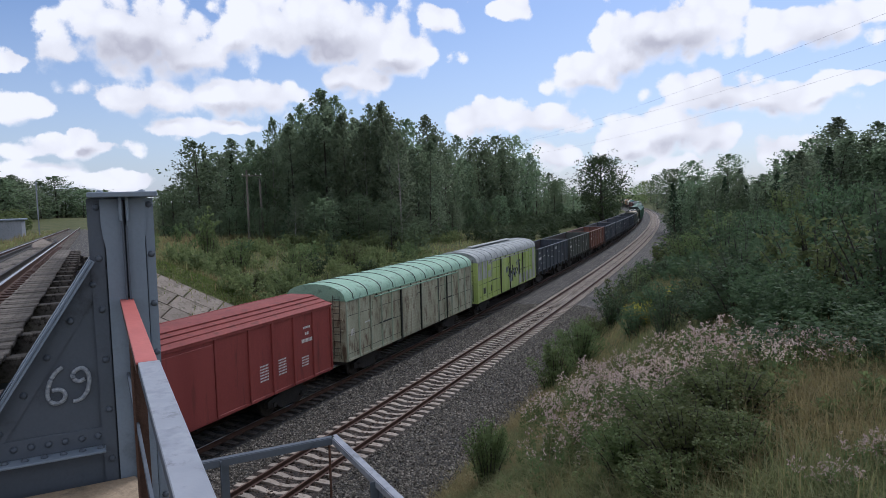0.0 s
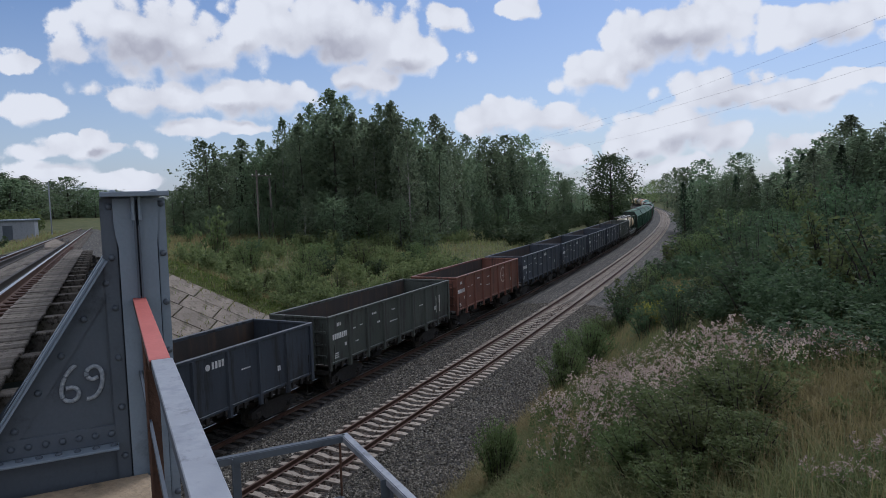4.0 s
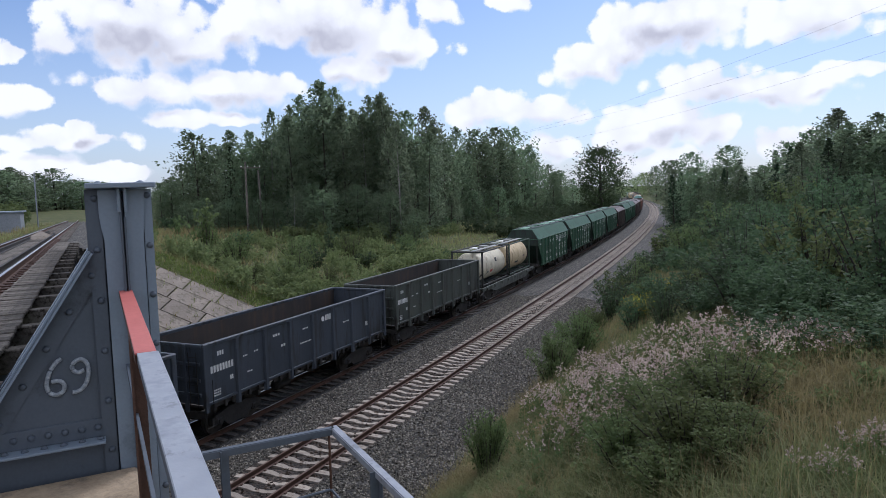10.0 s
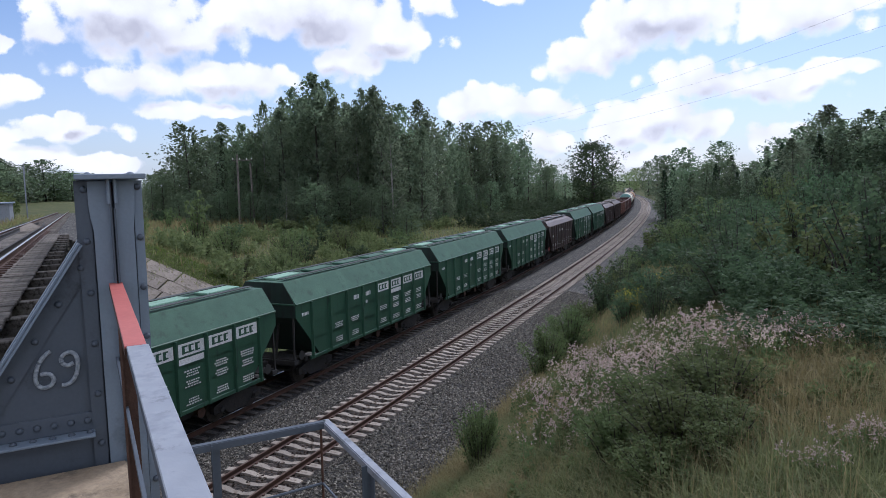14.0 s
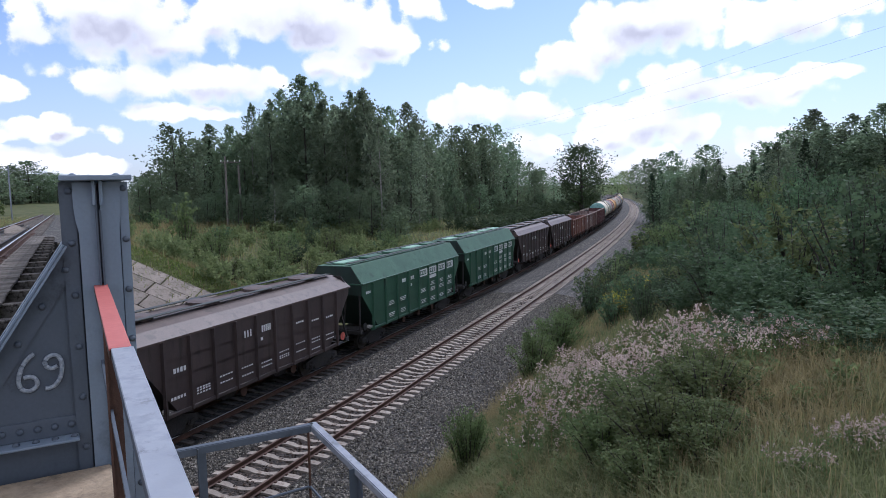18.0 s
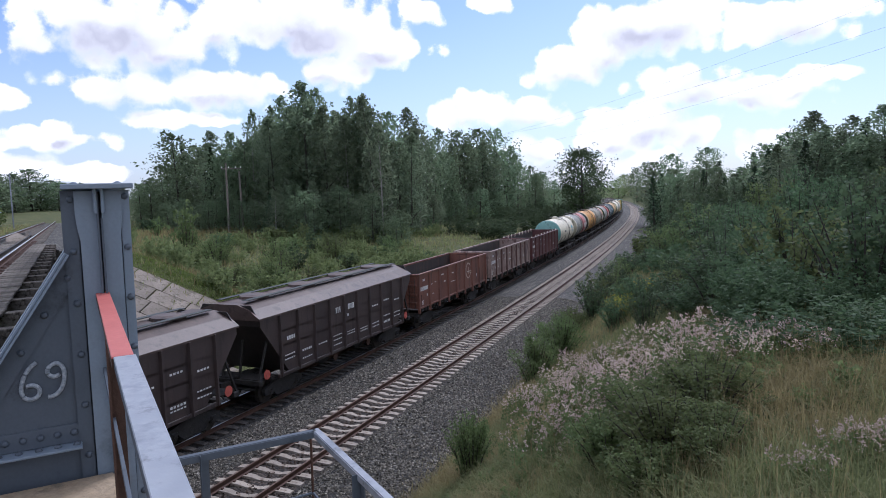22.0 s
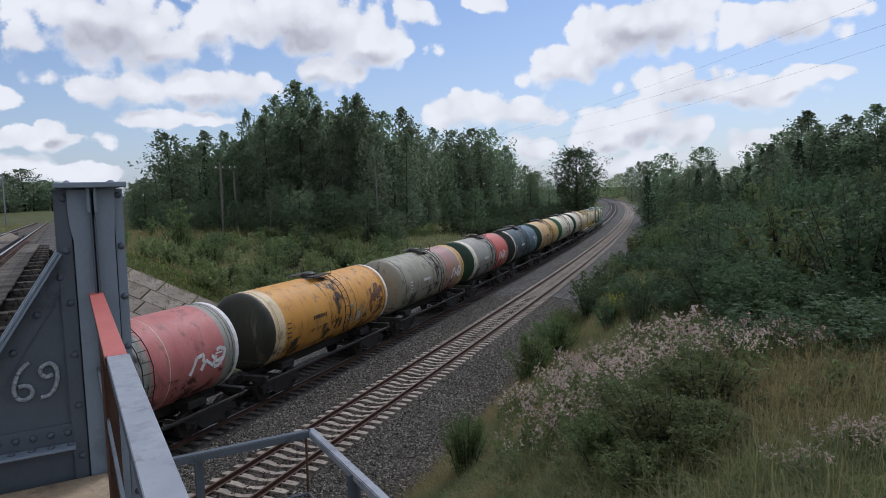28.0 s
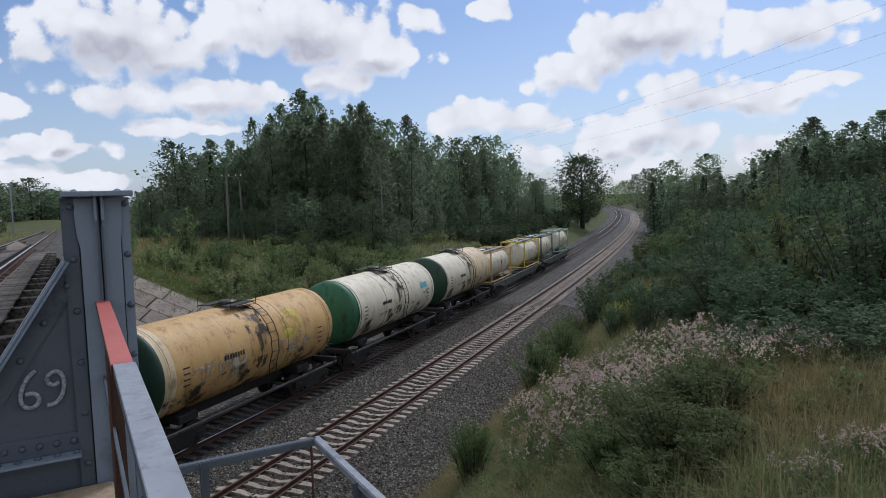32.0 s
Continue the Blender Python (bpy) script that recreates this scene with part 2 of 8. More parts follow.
def leaf_mat(name, colours, amount=0.45, through=0.35):
    """Leaves: colour by leaf and by tree, light passes through a little."""
    mat = bpy.data.materials.new(name)
    mat.use_nodes = True
    N, L = mat.node_tree.nodes, mat.node_tree.links
    b = N["Principled BSDF"]
    b.inputs["Roughness"].default_value = 0.65
    b.inputs["Specular IOR Level"].default_value = 0.2
    g = N.new("ShaderNodeNewGeometry")
    o = N.new("ShaderNodeObjectInfo")
    ramp = N.new("ShaderNodeValToRGB")
    ramp.color_ramp.elements[0].color, ramp.color_ramp.elements[1].color = (*colours[0], 1), (*colours[1], 1)
    co, n1 = N.new("ShaderNodeTexCoord"), N.new("ShaderNodeTexNoise")
    n1.inputs["Scale"].default_value, n1.inputs["Detail"].default_value = 0.9, 3.0
    L.new(co.outputs["Object"], n1.inputs["Vector"])
    both = N.new("ShaderNodeMix")
    both.inputs[0].default_value = 0.55
    L.new(g.outputs["Random Per Island"], both.inputs[2])
    L.new(n1.outputs["Fac"], both.inputs[3])
    L.new(both.outputs[0], ramp.inputs[0])
    hsv = N.new("ShaderNodeHueSaturation")
    mr = N.new("ShaderNodeMapRange")
    mr.inputs[3].default_value, mr.inputs[4].default_value = 1 - amount, 1 + amount
    L.new(o.outputs["Random"], mr.inputs[0])
    L.new(mr.outputs[0], hsv.inputs["Value"])
    mh = N.new("ShaderNodeMapRange")
    mh.inputs[3].default_value, mh.inputs[4].default_value = 0.48, 0.52
    L.new(o.outputs["Random"], mh.inputs[0])
    L.new(mh.outputs[0], hsv.inputs["Hue"])
    L.new(ramp.outputs[0], hsv.inputs["Color"])
    L.new(hsv.outputs[0], b.inputs["Base Color"])
    tr = N.new("ShaderNodeBsdfTranslucent")
    L.new(hsv.outputs[0], tr.inputs[0])
    mix = N.new("ShaderNodeMixShader")
    mix.inputs[0].default_value = through
    L.new(b.outputs[0], mix.inputs[1])
    L.new(tr.outputs[0], mix.inputs[2])
    L.new(mix.outputs[0], N["Material Output"].inputs[0])
    return mat


def stones(name, colours, size=0.06, bump=1.0):
    """Crushed stone: cells of different greys with dark gaps."""
    mat = bpy.data.materials.new(name)
    mat.use_nodes = True
    N, L = mat.node_tree.nodes, mat.node_tree.links
    b = N["Principled BSDF"]
    b.inputs["Roughness"].default_value = 0.85
    co = N.new("ShaderNodeTexCoord")
    v = N.new("ShaderNodeTexVoronoi")
    v.inputs["Scale"].default_value = 1 / size
    L.new(co.outputs["Object"], v.inputs["Vector"])
    bw = N.new("ShaderNodeSeparateColor")
    L.new(v.outputs["Color"], bw.inputs[0])
    ramp = N.new("ShaderNodeValToRGB")
    e = ramp.color_ramp.elements
    e[0].color, e[1].color = (*colours[0], 1), (*colours[-1], 1)
    k = e.new(0.6)
    k.color = (*colours[1], 1)
    L.new(bw.outputs[0], ramp.inputs[0])
    n = N.new("ShaderNodeTexNoise")
    n.inputs["Scale"].default_value, n.inputs["Detail"].default_value = 0.35, 5.0
    L.new(co.outputs["Object"], n.inputs["Vector"])
    mr = N.new("ShaderNodeMapRange")
    mr.inputs[1].default_value, mr.inputs[2].default_value, mr.inputs[3].default_value, mr.inputs[4].default_value = 0.3, 0.7, 0.72, 1.2
    L.new(n.outputs["Fac"], mr.inputs[0])
    gap = N.new("ShaderNodeMapRange")
    gap.inputs[1].default_value, gap.inputs[2].default_value, gap.inputs[3].default_value, gap.inputs[4].default_value = 0.35, 0.75, 1.0, 0.25
    L.new(v.outputs["Distance"], gap.inputs[0])
    mu = N.new("ShaderNodeMath")
    mu.operation = "MULTIPLY"
    L.new(mr.outputs[0], mu.inputs[0])
    L.new(gap.outputs[0], mu.inputs[1])
    hsv = N.new("ShaderNodeHueSaturation")
    L.new(mu.outputs[0], hsv.inputs["Value"])
    L.new(ramp.outputs[0], hsv.inputs["Color"])
    L.new(hsv.outputs[0], b.inputs["Base Color"])
    bp = N.new("ShaderNodeBump")
    bp.inputs["Strength"].default_value, bp.inputs["Distance"].default_value = bump, 0.04
    inv = N.new("ShaderNodeMath")
    inv.operation = "SUBTRACT"
    inv.inputs[0].default_value = 1.0
    L.new(v.outputs["Distance"], inv.inputs[1])
    L.new(inv.outputs[0], bp.inputs["Height"])
    L.new(bp.outputs[0], b.inputs["Normal"])
    return mat


BLACK = (0.012, 0.012, 0.012)
RUST = (0.10, 0.04, 0.022)
M_BALLAST = stones("ballast", [(0.010, 0.009, 0.0075), (0.045, 0.040, 0.033), (0.24, 0.22, 0.185)], 0.10, 1.0)
M_BALLAST_RUST = stones("ballast_brown_with_rust", [(0.010, 0.007, 0.005), (0.036, 0.025, 0.018), (0.12, 0.09, 0.07)], 0.075, 1.0)
M_BALLAST_DARK = stones("ballast_dark_far_track", [(0.006, 0.0055, 0.005), (0.022, 0.020, 0.018), (0.075, 0.07, 0.062)], 0.075, 1.0)
M_STONE = surf("loose_ballast_stone", [(0.055, 0.050, 0.042), (0.135, 0.123, 0.104), (0.30, 0.28, 0.24)], 9.0, 0.9, bump=0.2, island=0.6, spec=0.2)
M_STONE_RUST = surf("loose_brown_stone", [(0.028, 0.020, 0.015), (0.08, 0.06, 0.047)], 9.0, 0.9, bump=0.2, island=0.4, spec=0.2)
M_SLEEPER = surf("sleeper_concrete", [(0.28, 0.24, 0.20), (0.38, 0.33, 0.275)], 2.0, 0.85, bump=0.3, obj_random=0.18, dirt=((0.16, 0.12, 0.09), 0.4))
M_SLEEPER_D = surf("sleeper_dark_far_track", [(0.055, 0.047, 0.040), (0.095, 0.082, 0.070)], 2.0, 0.85, bump=0.3, obj_random=0.2, dirt=((0.03, 0.026, 0.022), 0.4))
M_RAIL = surf("rail_rust", [(0.052, 0.025, 0.016), (0.086, 0.042, 0.027)], 3.0, 0.75, 0.1, bump=0.2)
M_RAILTOP = surf("rail_polished", [(0.42, 0.42, 0.43), (0.55, 0.55, 0.56)], 2.0, 0.28, 0.9, bump=0.02)
M_RAILDULL = surf("rail_head_dull", [(0.10, 0.060, 0.044), (0.16, 0.105, 0.08)], 2.0, 0.45, 0.4, bump=0.05)
M_SOIL = surf("grassy_soil", [(0.050, 0.066, 0.026), (0.085, 0.096, 0.042), (0.13, 0.122, 0.06)], 0.6, 0.95, bump=0.8, fine=8.0, dirt=((0.10, 0.085, 0.05), 0.3), spec=0.1)
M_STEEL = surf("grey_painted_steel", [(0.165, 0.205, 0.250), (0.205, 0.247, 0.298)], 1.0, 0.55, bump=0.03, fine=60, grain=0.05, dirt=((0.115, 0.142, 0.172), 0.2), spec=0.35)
# darker grey steel; on knees and handrail leg shade is in its colour
M_STEEL2 = surf("dark_and_shaded_grey_steel", [(0.064, 0.079, 0.099), (0.088, 0.105, 0.129)], 1.2, 0.58, bump=0.03, fine=60, grain=0.06, dirt=((0.04, 0.046, 0.056), 0.25), spec=0.35)
M_RAILGREY = surf("handrail_grey_paint", [(0.17, 0.19, 0.225), (0.27, 0.29, 0.325), (0.21, 0.23, 0.265)], 5.0, 0.55, bump=0.05, grain=0.06, dirt=((0.13, 0.14, 0.16), 0.3))
M_RAILRED = surf("handrail_red_paint", [(0.40, 0.095, 0.08), (0.47, 0.125, 0.105)], 4.0, 0.55, bump=0.04, grain=0.07)
M_CONC = surf("weathered_concrete", [(0.24, 0.18, 0.115), (0.34, 0.265, 0.18)], 2.5, 0.9, bump=0.5, fine=30, dirt=((0.13, 0.10, 0.07), 0.35))
M_SLAB = surf("slope_slab_concrete", [(0.17, 0.142, 0.115), (0.26, 0.222, 0.185)], 1.0, 0.9, bump=0.4, fine=12, obj_random=0.15, dirt=((0.10, 0.088, 0.062), 0.45))
M_WOOD = surf("weathered_sleeper_wood", [(0.105, 0.092, 0.080), (0.19, 0.172, 0.150)], 5.0, 0.95, bump=0.4, obj_random=0.3, dirt=((0.035, 0.03, 0.025), 0.45), spec=0.2)
M_DARK = surf("running_gear_black", [(0.016, 0.015, 0.014), (0.035, 0.031, 0.028)], 5.0, 0.75, bump=0.3, dirt=((0.06, 0.045, 0.035), 0.25))
M_WHEEL = surf("worn_wheel_steel", [(0.05, 0.045, 0.04), (0.09, 0.08, 0.07)], 5.0, 0.45, 0.6, bump=0.1)
M_WHITE = surf("white_paint_marks", [(0.62, 0.62, 0.60), (0.78, 0.78, 0.76)], 5.0, 0.7, bump=0.05)
M_CHALK = surf("white_spray_paint", [(0.15, 0.18, 0.21), (0.37, 0.40, 0.43)], 45.0, 0.8, bump=0.05)
M_BARK = surf("tree_bark", [(0.026, 0.022, 0.018), (0.06, 0.052, 0.042)], 4.0, 0.9, bump=0.6, fine=20)
M_BIRCH = surf("birch_bark", [(0.248, 0.237, 0.215), (0.341, 0.330, 0.308)], 3.0, 0.8, bump=0.3, dirt=((0.05, 0.05, 0.05), 0.35))
M_LEAF = leaf_mat("leaves_aspen", [(0.135, 0.185, 0.118), (0.25, 0.305, 0.19)], 0.3, 0.7)
M_LEAF2 = leaf_mat("leaves_alder", [(0.115, 0.17, 0.10), (0.22, 0.28, 0.165)], 0.3, 0.7)
M_BUSH = leaf_mat("leaves_willow", [(0.085, 0.125, 0.048), (0.195, 0.24, 0.10)], 0.25, 0.55)
M_BUSH2 = leaf_mat("leaves_young_alder", [(0.050, 0.088, 0.046), (0.115, 0.165, 0.082)], 0.3, 0.5)
M_OAK = leaf_mat("leaves_oak", [(0.042, 0.066, 0.03), (0.085, 0.12, 0.052)], 0.2, 0.5)
# scrub and meadow colours are raised to carry the sunlight beyond the train
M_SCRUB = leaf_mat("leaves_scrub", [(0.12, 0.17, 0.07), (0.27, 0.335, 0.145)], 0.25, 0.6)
M_MEADOW = leaf_mat("sunlit_tone_meadow_grass", [(0.16, 0.20, 0.07), (0.36, 0.37, 0.17)], 0.2, 0.45)
M_TURF = leaf_mat("short_turf", [(0.11, 0.19, 0.045), (0.23, 0.32, 0.09)], 0.2, 0.45)
M_NEEDLE = leaf_mat("spruce_needles", [(0.032, 0.058, 0.032), (0.064, 0.102, 0.051)], 0.25, 0.15)
M_GRASS = leaf_mat("meadow_grass", [(0.065, 0.098, 0.038), (0.32, 0.335, 0.15)], 0.2, 0.55)
M_DRY = leaf_mat("dry_grass", [(0.14, 0.125, 0.055), (0.45, 0.39, 0.19)], 0.2, 0.5)
M_FLOWER = leaf_mat("fireweed_fluff", [(0.39, 0.285, 0.255), (0.76, 0.63, 0.57)], 0.2, 0.45)
M_GOLD = leaf_mat("goldenrod_bloom", [(0.36, 0.33, 0.04), (0.60, 0.53, 0.08)], 0.2, 0.35)

# ---- mesh building ----
class Geo:
    """Vertices and faces of one part."""

    def __init__(self):
        self.v, self.f = [], []

    def add(self, verts, faces, M=None):
        k = len(self.v)
        self.v += [tuple(M @ Vector(p)) for p in verts] if M else [tuple(p) for p in verts]
        self.f += [tuple(i + k for i in q) for q in faces]
        return self

    def box(self, c, s, bev=0.0, M=None):
        """Box of centre c and size s with chamfered edges."""
        h = [x / 2 for x in s]
        if bev <= 0:
            vs = [(c[0] + a * h[0], c[1] + b * h[1], c[2] + d * h[2]) for a in (-1, 1) for b in (-1, 1) for d in (-1, 1)]
            return self.add(vs, [(0, 1, 3, 2), (4, 6, 7, 5), (0, 4, 5, 1), (2, 3, 7, 6), (0, 2, 6, 4), (1, 5, 7, 3)], M)
        bev = min(bev, *[x * 0.49 for x in h])
        vs, ix = [], {}
        for a in (-1, 1):
            for b in (-1, 1):
                for d in (-1, 1):
                    for ax in range(3):
                        p = [a * (h[0] - bev), b * (h[1] - bev), d * (h[2] - bev)]
                        p[ax] += (a, b, d)[ax] * bev
                        ix[a, b, d, ax] = len(vs)
                        vs.append((c[0] + p[0], c[1] + p[1], c[2] + p[2]))
        fs = []
        for ax in range(3):
            u, w = [(1, 2), (2, 0), (0, 1)][ax]
            for sg in (-1, 1):
                q = []
                for cu, cw in ((-1, -1), (1, -1), (1, 1), (-1, 1)):
                    k = [0, 0, 0]
                    k[ax], k[u], k[w] = sg, cu, cw
                    q.append(ix[k[0], k[1], k[2], ax])
                fs.append(tuple(q) if sg > 0 else tuple(reversed(q)))
            for cu in (-1, 1):
                for cw in (-1, 1):
                    q = []
                    for sg in (-1, 1):
                        k = [0, 0, 0]
                        k[ax], k[u], k[w] = sg, cu, cw
                        q.append((ix[k[0], k[1], k[2], u], ix[k[0], k[1], k[2], w]))
                    quad = (q[0][0], q[1][0], q[1][1], q[0][1])
                    fs.append(quad if cu * cw > 0 else tuple(reversed(quad)))
        for a in (-1, 1):
            for b in (-1, 1):
                for d in (-1, 1):
                    t = (ix[a, b, d, 0], ix[a, b, d, 1], ix[a, b, d, 2])
                    fs.append(t if a * b * d > 0 else tuple(reversed(t)))
        return self.add(vs, fs, M)

    def prism(self, prof, a, b, axis="x", M=None):
        """Profile of 2D points carried from a to b along an axis (x: points are y, z; y: x, z; z: x, y)."""
        put = {"x": lambda p, t: (t, p[0], p[1]), "y": lambda p, t: (p[0], t, p[1]), "z": lambda p, t: (p[0], p[1], t)}[axis]
        n = len(prof)
        vs = [put(p, a) for p in prof] + [put(p, b) for p in prof]
        fs = [(i, (i + 1) % n, n + (i + 1) % n, n + i) for i in range(n)] + [tuple(range(n))[::-1], tuple(range(n, 2 * n))]
        return self.add(vs, fs, M)

    def tube(self, pts, r, n=8, caps=True, M=None):
        """Round bar along points; r one radius or one for each point."""
        pts = [Vector(p) for p in pts]
        rs = r if isinstance(r, (list, tuple)) else [r] * len(pts)
        vs, fs = [], []
        for i, p in enumerate(pts):
            d = (pts[min(i + 1, len(pts) - 1)] - pts[max(i - 1, 0)]).normalized()
            up = Vector((0, 0, 1)) if abs(d.z) < 0.9 else Vector((1, 0, 0))
            a = d.cross(up).normalized()
            b = a.cross(d)
            for k in range(n):
                w = 2 * math.pi * k / n
                vs.append(p + (a * math.cos(w) + b * math.sin(w)) * rs[i])
        for i in range(len(pts) - 1):
            for k in range(n):
                fs.append((i * n + k, i * n + (k + 1) % n, (i + 1) * n + (k + 1) % n, (i + 1) * n + k))
        if caps:
            fs += [tuple(range(n))[::-1], tuple(range((len(pts) - 1) * n, len(pts) * n))]
        return self.add(vs, fs, M)

    def bar(self, p, q, w, h, M=None, bev=0.0):
        """Square bar from p to q, w wide and h high."""
        p, q = Vector(p), Vector(q)
        d = q - p
        rot = d.to_track_quat("X", "Z").to_matrix().to_4x4()
        T = Matrix.Translation((p + q) / 2) @ rot
        return self.box((0, 0, 0), (d.length, w, h), bev, (M @ T) if M else T)

    def lathe(self, prof, n=24, M=None):
        """Profile of (x, radius) points turned about the x axis."""
        vs, fs = [], []
        for x, r in prof:
            for k in range(n):
                w = 2 * math.pi * k / n
                vs.append((x, r * math.cos(w), r * math.sin(w)))
        for i in range(len(prof) - 1):
            for k in range(n):
                fs.append((i * n + k, (i + 1) * n + k, (i + 1) * n + (k + 1) % n, i * n + (k + 1) % n))
        fs += [tuple(range(n)), tuple(range((len(prof) - 1) * n, len(prof) * n))[::-1]]
        return self.add(vs, fs, M)

    def mesh(self, name, material, smooth=False):
        me = bpy.data.meshes.new(name)
        me.from_pydata(self.v, [], self.f)
        me.materials.append(material)
        if smooth:
            me.polygons.foreach_set("use_smooth", [True] * len(me.polygons))
        me.update()
        return me


def part(name, geo, material, parent=None, label="", smooth=False, at=None):
    """One mesh object under a thing or a part."""
    ob = new(name, geo if isinstance(geo, bpy.types.Mesh) else geo.mesh(name, material, smooth))
    ob.parent = parent
    if at is not None:
        ob.matrix_basis = at
    if label:
        ob["label"] = label
    return ob


def thing(name, at, label, category, group="", kind=""):
    ob = new(name)
    ob.empty_display_size = 0.3
    ob.matrix_basis = at
    return tagged(ob, label, category, group, kind)


def soft_edge(me, deg=40):
    """Smooth shading with sharp edges kept."""
    me.polygons.foreach_set("use_smooth", [True] * len(me.polygons))
    bm = bmesh.new()
    bm.from_mesh(me)
    lim = radians(deg)
    for e in bm.edges:
        e.smooth = len(e.link_faces) == 2 and e.calc_face_angle(0) < lim
    bm.to_mesh(me)
    bm.free()
    return me

# ---- plan: the lower line (two tracks, rail tops at z = 0) and the upper line over it ----
def heading(s):
    return np.radians(22.3 - 0.033 * np.clip(np.asarray(s, float) - 5, 0, 700))


LINE_S = np.arange(-560, 1500, 0.5)
_h = heading(LINE_S)
_x = np.concatenate([[0], np.cumsum((np.sin(_h[1:]) + np.sin(_h[:-1])) * 0.25)])
_y = np.concatenate([[0], np.cumsum((np.cos(_h[1:]) + np.cos(_h[:-1])) * 0.25)])
_i = int(np.argmin(abs(LINE_S)))
LINE_X, LINE_Y = _x - _x[_i] - 6.1, _y - _y[_i] + 18.5
FAR = -5.05                                   # the train's track lies to the left of the near one


def line_at(s, q=0.0):
    """World x, y at s metres along the near track, q metres to its right."""
    h = heading(s)
    return np.interp(s, LINE_S, LINE_X) + np.cos(h) * q, np.interp(s, LINE_S, LINE_Y) - np.sin(h) * q


def rail_pose(s, q, z=0.0):
    """x along the line, y to its left."""
    x, y = line_at(s, q)
    return pose(float(x), float(y), z, 0, 0, 90 - math.degrees(float(heading(s))))


UP_YAW = 29.2                                 # the upper line runs 29 degrees to the left of north
UP_Z = 7.32                                   # its rail tops
UP_FALL = 0.0205                              # it falls away beyond the bridge
UP_D = Vector((-math.sin(radians(UP_YAW)), math.cos(radians(UP_YAW)), 0))
UP_R = Vector((math.cos(radians(UP_YAW)), math.sin(radians(UP_YAW)), 0))
UP_L = 2.4                                    # its centre lies so far to the left of the eye


def up(su, l, z=0.0):
    """World place: su along the upper line, l to the right of its centre."""
    return UP_D * su + UP_R * (l - UP_L) + Vector((0, 0, z))


def up_pose(su, l, z):
    p = up(su, l, z - UP_FALL * su)
    return pose(p.x, p.y, p.z, 0, math.degrees(math.atan(UP_FALL)), 90 + UP_YAW)


def sm(a, b, x):
    t = np.clip((x - a) / (b - a), 0, 1)
    return t * t * (3 - 2 * t)


def ground_z(x, y, s, q):
    """Height of the ground at world x, y, which is s along the line and q to its right."""
    right = np.where(q < 4.2, -0.95, -0.95 + 0.66 * (q - 4.2))
    right = np.where(q > 13.2, 5.0 + 1.6 * (1 - np.exp(-(q - 13.2) / 18)), right)
    fade = 1 - 0.55 * sm(60, 260, s)
    right = np.where(q > 4.2, -0.95 + (right + 0.95) * fade, right)
    left = np.where(q > -9.4, -0.95, -0.95 + 0.55 * np.clip(-9.4 - q, 0, 4) + 0.085 * np.clip(-13.4 - q, 0, 30) + 0.012 * np.clip(-43.4 - q, 0, 200))
    z = np.where(q > -2.5, right, left)
    # embankments of the upper line on either side of the cutting
    su = -math.sin(radians(UP_YAW)) * x + math.cos(radians(UP_YAW)) * y
    l = math.cos(radians(UP_YAW)) * x + math.sin(radians(UP_YAW)) * y + UP_L
    top = UP_Z - 0.62 - UP_FALL * np.clip(su, 0, 180)
    near = top - np.clip(np.abs(l) - 3.3, 0, None) / 1.3 - np.clip(su - 2.3, 0, None) / 0.8
    far = np.minimum(top - np.clip(np.abs(l) - 4.2, 0, None) / 1.9, -0.95 + 0.55 * (-q - 9.4))
    return np.maximum(z, np.maximum(near, far))


def ground_at(x, y):
    """Ground height at one world place, with its s and q."""
    i = int(np.argmin((LINE_X - x) ** 2 + (LINE_Y - y) ** 2))
    s = LINE_S[i]
    h = float(heading(s))
    q = (x - LINE_X[i]) * math.cos(h) - (y - LINE_Y[i]) * math.sin(h)
    return float(ground_z(np.array(x), np.array(y), s, q)) + lump(x, y, q), s, q


def lump(x, y, q):
    """Unevenness of the open ground, none on the line itself."""
    k = min(1.0, max(0.0, (abs(q + 2.5) - 7.2) / 3))
    return k * (0.22 * noise.noise((x * 0.22, y * 0.22, 0)) + 0.35 * noise.noise((x * 0.05, y * 0.05, 3)))


def spread(a, b, fine, lo, hi, grow):
    """Steps from a to b, fine between lo and hi and growing outside."""
    v = list(np.arange(lo, hi, fine))
    d = fine
    while v[-1] < b:
        d *= grow
        v.append(min(b, v[-1] + d))
    d = fine
    while v[0] > a:
        d *= grow
        v.insert(0, max(a, v[0] - d))
    return np.array(v)


def build_ground():
    ss = spread(-560, 1450, 1.2, -34, 90, 1.09)
    qs = spread(-900, 1600, 1.0, -36, 46, 1.14)
    S, Q = np.meshgrid(ss, qs, indexing="ij")
    X, Y = line_at(S, Q)
    Zz = ground_z(X, Y, S, Q)
    flat = [lump(a, b, c) for a, b, c in zip(X.ravel(), Y.ravel(), Q.ravel())]
    Zz = Zz + np.array(flat).reshape(Zz.shape)
    n, m = S.shape
    g = Geo()
    g.v = list(zip(X.ravel().tolist(), Y.ravel().tolist(), Zz.ravel().tolist()))
    idx = np.arange(n * m).reshape(n, m)
    g.f = np.stack([idx[:-1, :-1], idx[1:, :-1], idx[1:, 1:], idx[:-1, 1:]], -1).reshape(-1, 4)[:, ::-1].tolist()
    ob = new("ground", g.mesh("ground", M_SOIL, True))
    tagged(ob, "rough grassy ground with banks, cutting and embankments", "ground", kind="structure")


build_ground()


